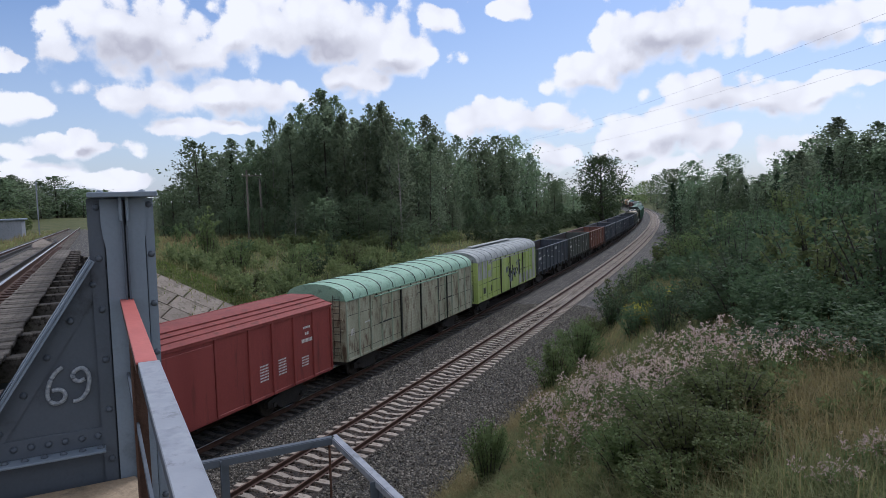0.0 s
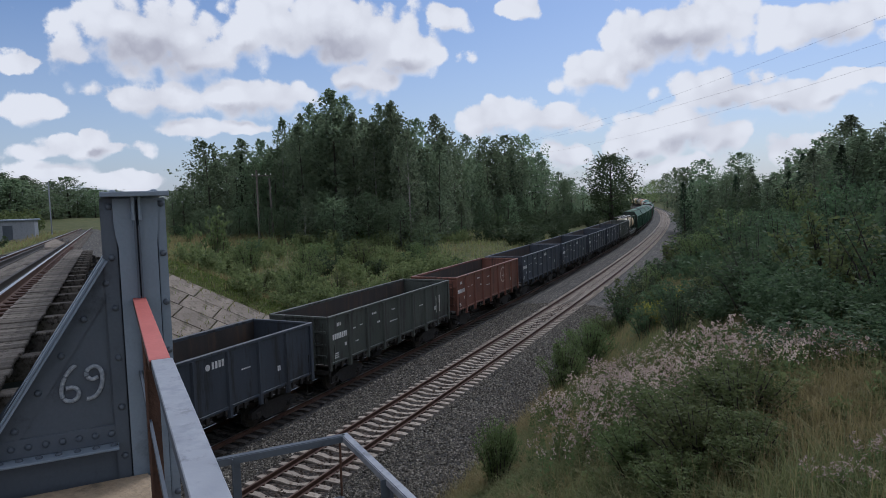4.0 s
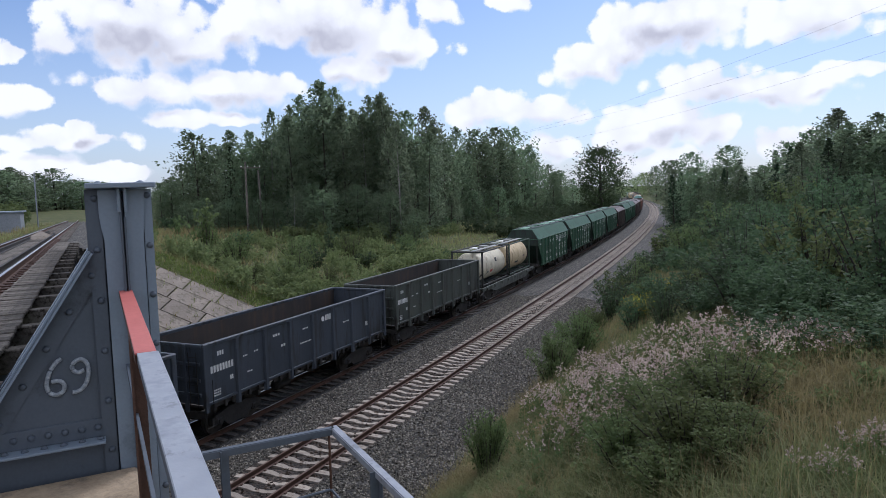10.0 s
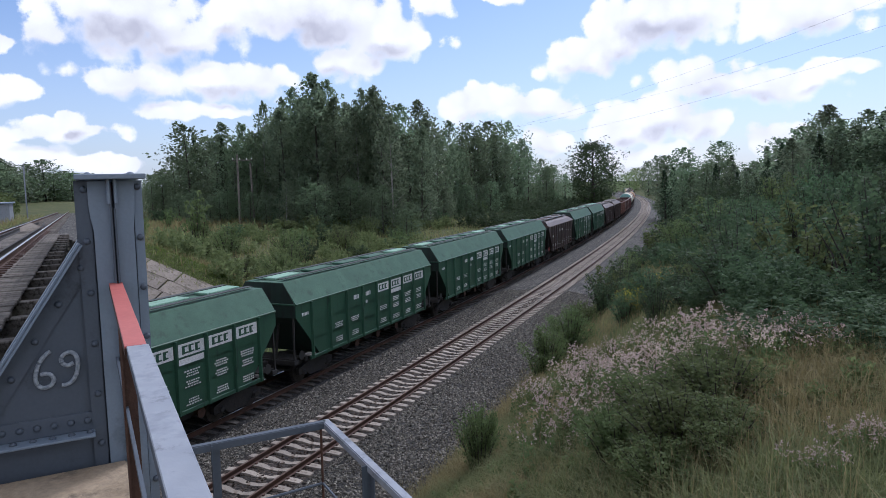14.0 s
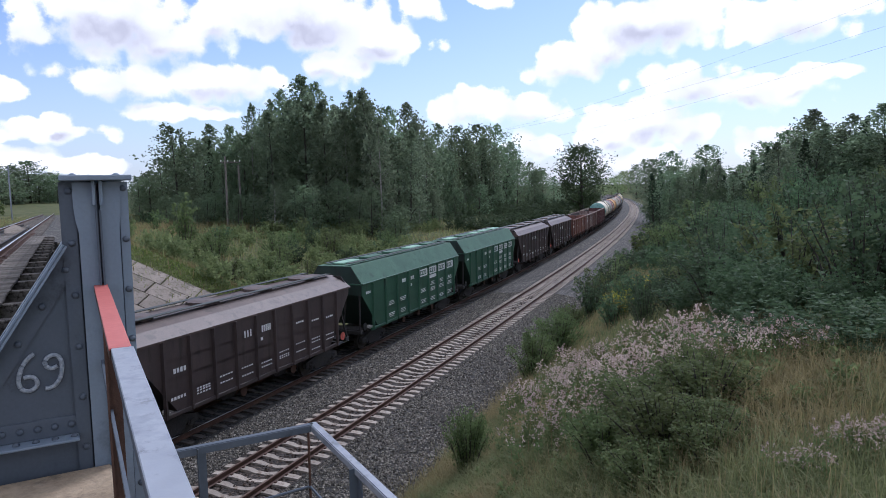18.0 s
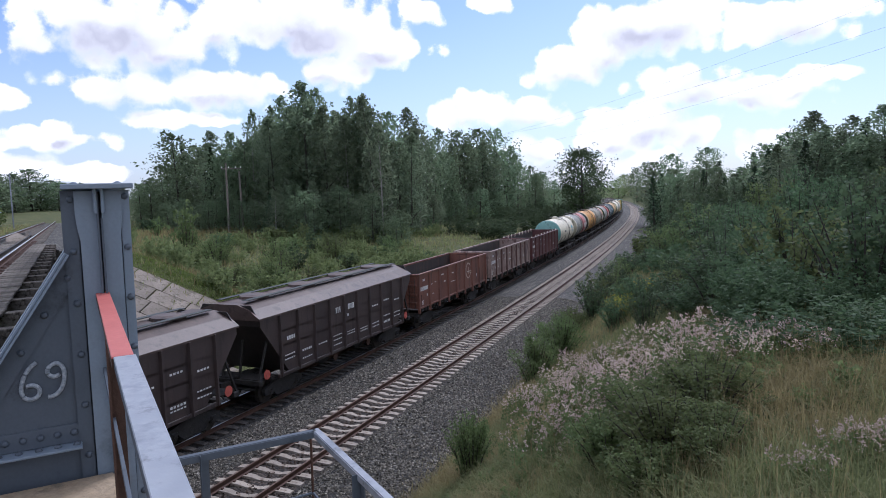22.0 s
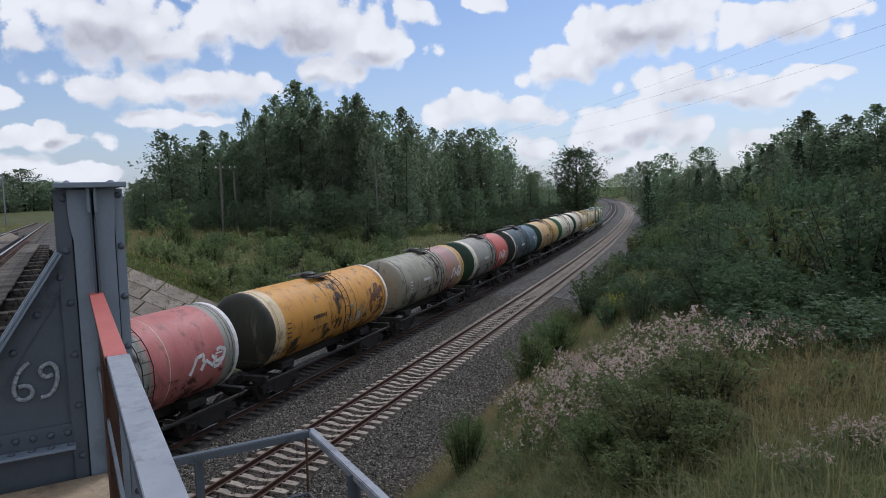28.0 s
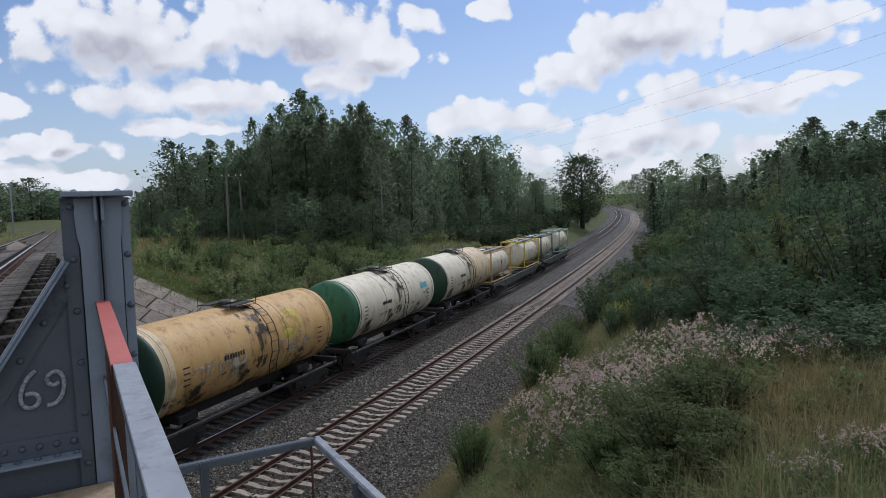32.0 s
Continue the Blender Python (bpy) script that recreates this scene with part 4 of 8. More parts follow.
def film(name, a, b, share=0.5, scale=2.2, streak=1.0):
    """A thin patchy coat: paint that is missing where a noise says so."""
    mat = paint(name, a, b, ((a[0] * 0.6, a[1] * 0.6, a[2] * 0.6), 0.3), 0.6, 2.0)
    N, L = mat.node_tree.nodes, mat.node_tree.links
    co, mp, n = N.new("ShaderNodeTexCoord"), N.new("ShaderNodeMapping"), N.new("ShaderNodeTexNoise")
    mp.inputs["Scale"].default_value = (1, 1, 1 / (1 + 2 * streak))
    n.inputs["Scale"].default_value, n.inputs["Detail"].default_value, n.inputs["Roughness"].default_value = scale, 7.0, 0.65
    mr = N.new("ShaderNodeMapRange")
    mr.interpolation_type = "SMOOTHSTEP"
    mr.inputs[1].default_value, mr.inputs[2].default_value = 0.62 - share * 0.3, 0.78 - share * 0.3
    L.new(co.outputs["Object"], mp.inputs[0])
    L.new(mp.outputs[0], n.inputs["Vector"])
    L.new(n.outputs["Fac"], mr.inputs[0])
    L.new(mr.outputs[0], N["Principled BSDF"].inputs["Alpha"])
    return mat


P = {
    "red": paint("box_red", (0.235, 0.045, 0.04), (0.30, 0.065, 0.055), ((0.15, 0.035, 0.03), 0.3)),
    "red_roof": paint("roof_red", (0.19, 0.036, 0.032), (0.25, 0.055, 0.046), ((0.13, 0.03, 0.026), 0.35), streak=0, rough=0.8),
    "olive": paint("box_faded_green", (0.29, 0.285, 0.195), (0.46, 0.47, 0.345), ((0.15, 0.105, 0.068), 0.45), streak=0.3),
    "olive_rib": paint("box_rib_green", (0.30, 0.36, 0.26), (0.42, 0.48, 0.37), ((0.12, 0.10, 0.07), 0.4)),
    "lime_grey": paint("box_lower_grey", (0.36, 0.38, 0.36), (0.50, 0.52, 0.49), ((0.20, 0.20, 0.17), 0.45)),
    "mint": paint("roof_pale_green", (0.20, 0.35, 0.255), (0.27, 0.43, 0.32), ((0.12, 0.21, 0.155), 0.35), streak=0, rough=0.75),
    "lime": paint("box_lime_green", (0.34, 0.45, 0.10), (0.50, 0.60, 0.21), ((0.42, 0.46, 0.36), 0.4)),
    "pale": paint("roof_pale_grey", (0.25, 0.275, 0.275), (0.33, 0.355, 0.35), ((0.17, 0.185, 0.18), 0.4), streak=0, rough=0.75),
    "slate": paint("gondola_slate_blue", (0.040, 0.050, 0.066), (0.060, 0.072, 0.092), ((0.025, 0.026, 0.028), 0.45)),
    "greygreen": paint("gondola_grey_green", (0.055, 0.066, 0.058), (0.085, 0.095, 0.082), ((0.035, 0.033, 0.03), 0.5)),
    "brown": paint("gondola_brown", (0.15, 0.060, 0.042), (0.21, 0.088, 0.060), ((0.07, 0.035, 0.028), 0.45)),
    "worn": paint("gondola_worn_red", (0.20, 0.125, 0.105), (0.37, 0.29, 0.25), ((0.10, 0.05, 0.04), 0.5), streak=0.1),
    "worn_rib": paint("gondola_worn_rib", (0.085, 0.036, 0.03), (0.15, 0.075, 0.062), ((0.05, 0.03, 0.026), 0.5)),
    "oxblood": paint("gondola_dark_red", (0.085, 0.028, 0.028), (0.13, 0.045, 0.042), ((0.04, 0.022, 0.022), 0.45)),
    "inside": paint("gondola_inside_rust", (0.030, 0.026, 0.024), (0.055, 0.045, 0.040), ((0.075, 0.05, 0.035), 0.4)),
    "hopper": paint("hopper_green", (0.026, 0.082, 0.048), (0.038, 0.108, 0.064), ((0.022, 0.045, 0.033), 0.3), rough=0.45),
    "hopper_roof": paint("hopper_roof_green", (0.034, 0.094, 0.058), (0.052, 0.128, 0.080), ((0.03, 0.075, 0.048), 0.35), streak=0, rough=0.7),
    "choc": paint("hopper_brown", (0.050, 0.036, 0.034), (0.075, 0.053, 0.048), ((0.035, 0.025, 0.023), 0.4)),
    "choc_roof": paint("hopper_roof_brown", (0.070, 0.047, 0.041), (0.105, 0.072, 0.062), ((0.05, 0.034, 0.03), 0.4), streak=0),
    "white": paint("tank_white", (0.60, 0.55, 0.42), (0.74, 0.68, 0.53), ((0.38, 0.32, 0.22), 0.35), rough=0.6, streak=0.25),
    "cream": paint("tank_cream", (0.56, 0.44, 0.26), (0.66, 0.54, 0.35), ((0.36, 0.26, 0.14), 0.4), rough=0.6, streak=0.25),
    "tan": paint("tank_ochre", (0.50, 0.30, 0.10), (0.60, 0.39, 0.16), ((0.30, 0.18, 0.07), 0.4), rough=0.6, streak=0.25),
    "orange": paint("tank_orange", (0.52, 0.24, 0.035), (0.60, 0.30, 0.05), ((0.20, 0.10, 0.03), 0.35), rough=0.6, streak=0.25),
    "grey": paint("tank_grey", (0.235, 0.235, 0.20), (0.315, 0.31, 0.27), ((0.14, 0.14, 0.125), 0.35), rough=0.62, streak=0.25),
    "drab": paint("tank_olive_grey", (0.235, 0.222, 0.168), (0.31, 0.295, 0.23), ((0.12, 0.115, 0.09), 0.4), rough=0.62, streak=0.25),
    "rose": paint("tank_faded_red", (0.42, 0.12, 0.11), (0.50, 0.18, 0.165), ((0.25, 0.10, 0.09), 0.35), rough=0.6, streak=0.25),
    "coral": paint("tank_red", (0.46, 0.085, 0.06), (0.53, 0.12, 0.085), ((0.30, 0.07, 0.05), 0.3), rough=0.6, streak=0.25),
    "blue": paint("tank_blue", (0.034, 0.088, 0.125), (0.050, 0.118, 0.160), ((0.03, 0.05, 0.065), 0.45), rough=0.6, streak=0.25),
    "night": paint("tank_blue_black", (0.026, 0.056, 0.068), (0.040, 0.076, 0.092), ((0.018, 0.02, 0.022), 0.5), rough=0.62, streak=0.25),
    "green": paint("tank_end_green", (0.025, 0.115, 0.055), (0.035, 0.15, 0.07), ((0.015, 0.05, 0.03), 0.35), rough=0.6, streak=0.25),
    "teal": paint("tank_end_teal", (0.13, 0.30, 0.27), (0.20, 0.37, 0.33), ((0.08, 0.16, 0.14), 0.35), rough=0.6, streak=0.25),
    "darkend": paint("tank_end_dark", (0.012, 0.016, 0.012), (0.022, 0.03, 0.022), ((0.01, 0.01, 0.009), 0.4)),
    "mossy": paint("tank_end_mossy", (0.34, 0.31, 0.22), (0.52, 0.48, 0.36), ((0.05, 0.06, 0.03), 0.5)),
    "fade": paint("tank_red_worn_to_grey", (0.24, 0.215, 0.165), (0.42, 0.15, 0.125), ((0.30, 0.20, 0.13), 0.4), rough=0.45, scale=0.7, streak=0.1),
    "grimy_end": paint("tank_end_black_grime", (0.016, 0.018, 0.012), (0.05, 0.05, 0.035), ((0.16, 0.15, 0.11), 0.25)),
    "green_dark": paint("tank_end_dark_green", (0.008, 0.035, 0.018), (0.014, 0.05, 0.026), ((0.008, 0.014, 0.009), 0.35)),
    "oil": film("oil_film", (0.022, 0.019, 0.016), (0.05, 0.04, 0.03), 0.55, 2.2),
    # belly film: grime, and the shade under the barrel as colour
    "grime_shade": film("belly_grime_and_shade", (0.02, 0.018, 0.016), (0.045, 0.038, 0.032), 0.42, 1.3, 0.0),
    "peel_pale": film("peeled_pale_paint", (0.40, 0.36, 0.27), (0.55, 0.50, 0.40), 0.55, 1.8, 0.2),
    "peel_yellow": film("old_yellow_paint", (0.50, 0.38, 0.06), (0.60, 0.46, 0.10), 0.6, 1.4, 0.2),
    "peel_rust": film("rusty_peeled_paint", (0.10, 0.04, 0.025), (0.22, 0.12, 0.09), 0.65, 3.0, 0.2),
    "tar": paint("spilt_oil_black", (0.018, 0.016, 0.014), (0.04, 0.034, 0.028), ((0.06, 0.045, 0.03), 0.3), rough=0.5),
    "yellow": paint("frame_yellow", (0.50, 0.38, 0.06), (0.58, 0.45, 0.09), ((0.3, 0.22, 0.06), 0.3)),
    "frame_green": paint("frame_dark_green", (0.025, 0.05, 0.035), (0.04, 0.07, 0.05), ((0.02, 0.025, 0.02), 0.4)),
    "frame_black": paint("frame_black", (0.02, 0.02, 0.02), (0.035, 0.034, 0.032), ((0.05, 0.04, 0.03), 0.3)),
    "deck": paint("flat_deck_grey_green", (0.07, 0.085, 0.075), (0.12, 0.13, 0.115), ((0.035, 0.033, 0.03), 0.5)),
    "wood_white": paint("pale_stakes", (0.62, 0.55, 0.42), (0.72, 0.66, 0.54), ((0.45, 0.36, 0.25), 0.2)),
    "grey_roof": paint("grey_container_top", (0.20, 0.21, 0.20), (0.28, 0.29, 0.28), ((0.12, 0.12, 0.11), 0.4), streak=0),
    # hopper ends: body paint darkened, the shade between wagons is in the colour
    "hopper_end": paint("hopper_end_shaded_green", (0.010, 0.024, 0.018), (0.018, 0.038, 0.028), ((0.012, 0.014, 0.012), 0.4)),
    "choc_end": paint("hopper_end_shaded_brown", (0.020, 0.015, 0.014), (0.032, 0.024, 0.022), ((0.014, 0.012, 0.011), 0.4)),
    "sill": paint("light_grey_sill", (0.045, 0.044, 0.041), (0.08, 0.078, 0.072), ((0.025, 0.023, 0.021), 0.5)),
}
PX, PY = 0, -1.56                # the side that faces the bank


def marks(parent, name, rows, y, mat=None, label="white stencilled lettering, unreadable"):
    """Lettering as plain bars: rows of (x, z, width, height, strokes)."""
    g = Geo()
    for x, z, w, h, n in rows:
        step = w / n
        for k in range(n):
            g.box((x + (k + 0.5 - n / 2) * step, y, z), (step * (0.4 if h > 0.2 and n == 3 else 0.66), 0.008, h))
    return tagged(part(name, g, mat or M_WHITE, parent, label), kind="stuff")


# ---- running gear ----
def wheelset_mesh():
    g = Geo()
    M90 = Matrix.Rotation(radians(90), 4, "Z")
    g.tube([(0, -1.08, 0), (0, 1.08, 0)], 0.075, 8)
    for sgn in (-1, 1):
        y = 0.79 * sgn
        g.lathe([(y - 0.065, 0.40), (y - 0.065, 0.475), (y + 0.065, 0.475), (y + 0.065, 0.40)], 20, M90)
        g.lathe([(y - 0.02, 0.41), (y + 0.02, 0.41)], 14, M90)
        g.lathe([(y - 0.08, 0.13), (y + 0.08, 0.13)], 10, M90)
        g.lathe([(y - 0.085 * sgn, 0.505), (y - 0.06 * sgn, 0.505)], 20, M90)
    for k in range(5):
        a = radians(72 * k)
        for sgn in (-1, 1):
            g.box((0.25 * math.cos(a), (0.79 + 0.05) * sgn, 0.25 * math.sin(a)), (0.06, 0.05, 0.06))
    return g


WHEELSET = wheelset_mesh().mesh("wheelset", M_WHEEL)


def side_frame():
    g = Geo()
    prof = [(-1.28, 0.40), (-1.28, 0.66), (-0.95, 0.74), (-0.45, 0.86), (0.45, 0.86), (0.95, 0.74), (1.28, 0.66), (1.28, 0.40), (1.02, 0.40), (0.98, 0.58), (0.88, 0.58), (0.48, 0.22), (-0.48, 0.22), (-0.88, 0.58), (-0.98, 0.58), (-1.02, 0.40)]
    g.prism(prof, -0.09, 0.09, "y")
    for x in (-0.925, 0.925):
        g.box((x, 0, 0.475), (0.30, 0.26, 0.26), 0.04)
        g.lathe([(-0.17, 0.10), (0.17, 0.10)], 8, Matrix.Translation((x, 0, 0.475)) @ Matrix.Rotation(radians(90), 4, "Z"))
    for k in range(3):
        g.tube([(-0.2 + 0.2 * k, -0.02, 0.34), (-0.2 + 0.2 * k, -0.02, 0.62)], 0.075, 8)
    return g


SIDE_FRAME = side_frame().mesh("side_frame", M_DARK)
BOLSTER = Geo().box((0, 0, 0.72), (0.45, 2.2, 0.24), 0.04).box((0, 0, 0.9), (0.5, 0.5, 0.14), 0.03).mesh("bolster", M_DARK)
BRAKE = Geo().box((-0.40, 0, 0.42), (0.08, 1.9, 0.12), 0.02).box((0.40, 0, 0.42), (0.08, 1.9, 0.12), 0.02).mesh("brake_beam", M_DARK)
COUPLER = Geo().box((0.25, 0, 1.04), (0.62, 0.20, 0.20), 0.03).prism([(0.45, -0.20), (0.60, -0.24), (0.66, -0.05), (0.60, 0.20), (0.46, 0.22)], 0.88, 1.22, "z").mesh("coupler", M_DARK)
HOSE = Geo().tube([(0.1, -0.35, 0.98), (0.3, -0.36, 0.75), (0.48, -0.28, 0.62), (0.62, -0.12, 0.66)], 0.025, 6).mesh("brake_hose", M_DARK)
WHEELSETS = []


def gear(w, L, pivot):
    """Two bogies, couplers and hoses under a wagon of length L over couplers."""
    for sx in (-1, 1):
        b = part("bogie", BOLSTER, None, w, "black two-axle bogie", at=pose(sx * pivot, 0, 0))
        for y in (-1.02, 1.02):
            part("side_frame", SIDE_FRAME, None, b, at=pose(0, y, 0))
        part("brake_beam", BRAKE, None, b)
        for k, x in enumerate((-0.925, 0.925)):
            WHEELSETS.append((part("wheelset", WHEELSET, None, b, at=pose(x, 0, 0.475)), x))
        part("coupler", COUPLER, None, w, at=pose(sx * (L / 2 - 0.58), 0, 0, 0, 0, 0 if sx > 0 else 180))
        part("brake_hose", HOSE, None, w, at=pose(sx * (L / 2 - 0.58), 0, 0, 0, 0, 0 if sx > 0 else 180))


def underframe(w, L, body, mat=None, z=1.15):
    h = body / 2
    g = Geo().box((0, 0, z - 0.16), (L - 1.25, 0.42, 0.34), 0.02)
    for x in (-h + 0.1, -h * 0.55, 0, h * 0.55, h - 0.1):
        g.box((x, 0, z - 0.12), (0.16, 2.9, 0.2), 0.01)
    part("underframe", g, mat or M_DARK, w)
    part("brake_cylinder", Geo().lathe([(-0.55, 0.12), (-0.5, 0.2), (0.3, 0.2), (0.35, 0.1), (0.7, 0.04)], 12, Matrix.Translation((1.2, 0.75, z - 0.42))), M_DARK, w)
    part("air_tank", Geo().lathe([(-0.5, 0.1), (-0.42, 0.2), (0.42, 0.2), (0.5, 0.1)], 12, Matrix.Translation((-1.2, -0.7, z - 0.45))), M_DARK, w)
    part("brake_rod", Geo().tube([(-h * 0.6, -0.5, z - 0.5), (h * 0.6, -0.5, z - 0.5)], 0.025, 6), M_DARK, w)


def ladder(w, x, y0, y1, z0, z1, n, mat, name="ladder"):
    g = Geo().tube([(x, y0, z0), (x, y0, z1)], 0.014, 5).tube([(x, y1, z0), (x, y1, z1)], 0.014, 5)
    for k in range(n):
        z = z0 + (z1 - z0) * (k + 0.5) / n
        g.tube([(x, y0, z), (x, y1, z)], 0.011, 5)
    return part(name, g, mat, w)


def footstep(w, x, mat):
    """Stirrup step at a corner and a grab handle."""
    for sy in (-1, 1):
        part("footstep", Geo().tube([(x - 0.2, sy * 1.5, 1.12), (x - 0.2, sy * 1.5, 0.58), (x + 0.2, sy * 1.5, 0.58), (x + 0.2, sy * 1.5, 1.12)], 0.016, 5), mat, w)


# ---- open wagons ----
def gondola(L, colour, label, logo=None, seed=0, stakes=False, panels=True):
    w = thing("gondola_wagon", Matrix(), label, "open wagon", "wagons of the train")
    m, rng = P[colour], random.Random(seed)
    B, top, bot = L - 1.16, 3.46, 1.12
    h = B / 2
    gear(w, L, L * 0.312)
    underframe(w, L, B)
    part("floor", Geo().box((0, 0, 1.32), (B - 0.1, 2.9, 0.08)), P["inside"], w)
    for sy in (-1, 1):
        y = sy * 1.47
        wall = part("side_wall", Geo().box((0, y, (top + 1.42) / 2), (B, 0.05, top - 1.42), 0.008), m, w)
        part("wall_lining", Geo().box((0, y - sy * 0.032, (top + 1.42) / 2 - 0.05), (B - 0.12, 0.008, top - 1.55)), P["inside"], wall, "rusty inside of the wall")
        part("top_rail", Geo().box((0, sy * 1.50, top - 0.045), (B + 0.02, 0.14, 0.12), 0.02), m, w)
        part("side_sill", Geo().box((0, sy * 1.48, 1.40), (B, 0.12, 0.10), 0.015), m, w)
        for k in range(9):
            x = -h + 0.09 + (B - 0.18) * k / 8
            if k in (0, 8):
                part("corner_post", Geo().box((x, sy * 1.515, (top + bot) / 2), (0.18, 0.12, top - bot), 0.02), m, w)
            else:
                g = Geo().prism([(x - 0.11, 0.0), (x - 0.065, 0.105), (x + 0.065, 0.105), (x + 0.11, 0.0)], bot - 0.08, top - 0.1, "z", Matrix.Diagonal((1, sy, 1, 1)) @ Matrix.Translation((0, 1.48, 0)))
                part("rib", g, P["worn_rib"] if colour == "worn" else m, w)
        if panels:
            for k in range(8):
                x = -h + 0.09 + (B - 0.18) * (k + 0.5) / 8
                for z in (1.98, 2.66):
                    part("pressed_panel", Geo().prism([(-0.05, 0), (-0.02, 0.022), (0.02, 0.022), (0.05, 0)], x - 0.62, x + 0.62, "x", Matrix.Translation((0, sy * 1.49, z)) @ Matrix.Rotation(radians(90 * sy), 4, "X")), m, w)
        # bottom hatches with their latches hang under the sill
        for k in range(7):
            x = -h + 0.9 + (B - 1.8) * k / 6
            g = Geo().box((x, sy * 1.40, 1.27), (B / 7 - 0.24, 0.05, 0.22), 0.01)
            for d in (-0.45, 0.1, 0.5):
                g.box((x + d, sy * 1.49, 1.24), (0.12, 0.10, 0.20 + 0.08 * rng.random()), 0.02)
            part("hatch", g, M_DARK, w, "black bottom hatch with latches")
    for sx in (-1, 1):
        e = part("end_wall", Geo().box((sx * (h - 0.04), 0, (top + 1.4) / 2), (0.06, 2.9, top - 1.4), 0.008), m, w)
        for z in (1.75, 2.25, 2.8):
            part("end_rib", Geo().box((sx * (h + 0.02), 0, z), (0.08, 2.8, 0.12), 0.02), m, e)
        part("end_rail", Geo().box((sx * (h - 0.03), 0, top - 0.05), (0.13, 2.95, 0.12), 0.02), m, w)
        for y in (-0.75, 0.75):
            part("end_post", Geo().box((sx * (h + 0.02), y, (top + bot) / 2), (0.10, 0.14, top - bot), 0.02), m, e)
        footstep(w, sx * (h - 0.25), M_DARK)
        ladder(w, sx * (h + 0.07), -1.30, -0.95, 1.3, 3.2, 6, M_DARK)
        ladder(w, sx * (h - 0.35), -1.56, -1.56, 1.4, 2.2, 3, M_DARK, "grab_iron")
    y = -1.502
    marks(w, "lettering", [(-h + 0.85, 3.02, 0.34, 0.15, 3)], y)
    marks(w, "lettering", [(-h + 0.9, 2.52, 1.15, 0.24, 8), (-h + 1.35, 2.05, 0.18, 0.15, 2)], y, label="white wagon number as plain bars")
    marks(w, "lettering", [(-h + 0.62, 1.78 - 0.09 * k, 0.35, 0.045, 4) for k in range(3)] + [(-h + 2.1, 2.62, 0.25, 0.05, 3), (-h + 2.7, 2.66, 0.25, 0.05, 3), (-h + 3.9, 2.98, 0.45, 0.09, 3), (-h + 5.8, 2.86, 0.4, 0.06, 4), (-h + 5.8, 2.3, 0.8, 0.05, 8), (-h + 8.9, 2.55, 0.5, 0.05, 5), (-h + 10.7, 2.1, 0.2, 0.2, 2), (-h + 2.3, 2.0, 0.3, 0.05, 3), (-h + 4.3, 2.5, 0.3, 0.1, 2)], y)
    if logo == "block":
        marks(w, "emblem", [(-h + 7.55, 3.02, 0.62, 0.24, 4)], y, label="white painted company mark")
        part("emblem", Geo().lathe([(-0.004, 0.11), (0.004, 0.11)], 14, Matrix.Translation((-h + 7.08, y, 3.0)) @ Matrix.Rotation(radians(90), 4, "Z")), M_WHITE, w)
    if logo == "ring":
        g = Geo()
        for k in range(20):
            a, b = radians(15 * k + 40), radians(15 * k + 55)
            g.bar((-h + 8.9 + 0.52 * math.cos(a), y, 2.62 + 0.52 * math.sin(a)), (-h + 8.9 + 0.52 * math.cos(b), y, 2.62 + 0.52 * math.sin(b)), 0.01, 0.09)
        g.box((-h + 8.95, y, 2.62), (0.07, 0.01, 0.5)).box((-h + 9.4, y, 2.55), (0.55, 0.01, 0.07)).box((-h + 9.4, y, 2.42), (0.45, 0.01, 0.05))
        part("emblem", g, surf("faded_white_mark", [(0.42, 0.30, 0.24), (0.66, 0.56, 0.48)], 6, 0.7), w, "faded white ring emblem")
    if logo == "patch":
        part("emblem", Geo().box((-h + 11.1, y, 2.3), (0.55, 0.008, 0.95)), surf("pale_poster", [(0.35, 0.35, 0.32), (0.62, 0.61, 0.57)], 7, 0.8), w, "pale painted data panel")
    if logo == "worn_patch":
        part("emblem", Geo().box((-h + 8.6, y, 2.55), (0.9, 0.008, 0.8)), surf("worn_whitewash", [(0.20, 0.10, 0.08), (0.50, 0.42, 0.36)], 9, 0.8), w, "worn pale mark")
    if stakes:
        for sy in (-1, 1):
            for k in range(9):
                x = -h + 0.7 + (B - 1.4) * k / 8 + rng.uniform(-0.25, 0.25)
                g = Geo()
                for d in (-0.11, 0.0):
                    g.box((x + d, sy * 1.40, top - 0.06 + rng.uniform(0, 0.06)), (0.07, 0.06, 0.34), 0.01)
                part("stake", g, P["wood_white"], w, "pale wooden stakes in the pockets")
    return w


# ---- covered wagons ----
def arch(w2, z0, rise, n=12):
    return [(w2 * math.cos(math.pi * k / n), z0 + rise * math.sin(math.pi * k / n) ** 0.8) for k in range(n + 1)]


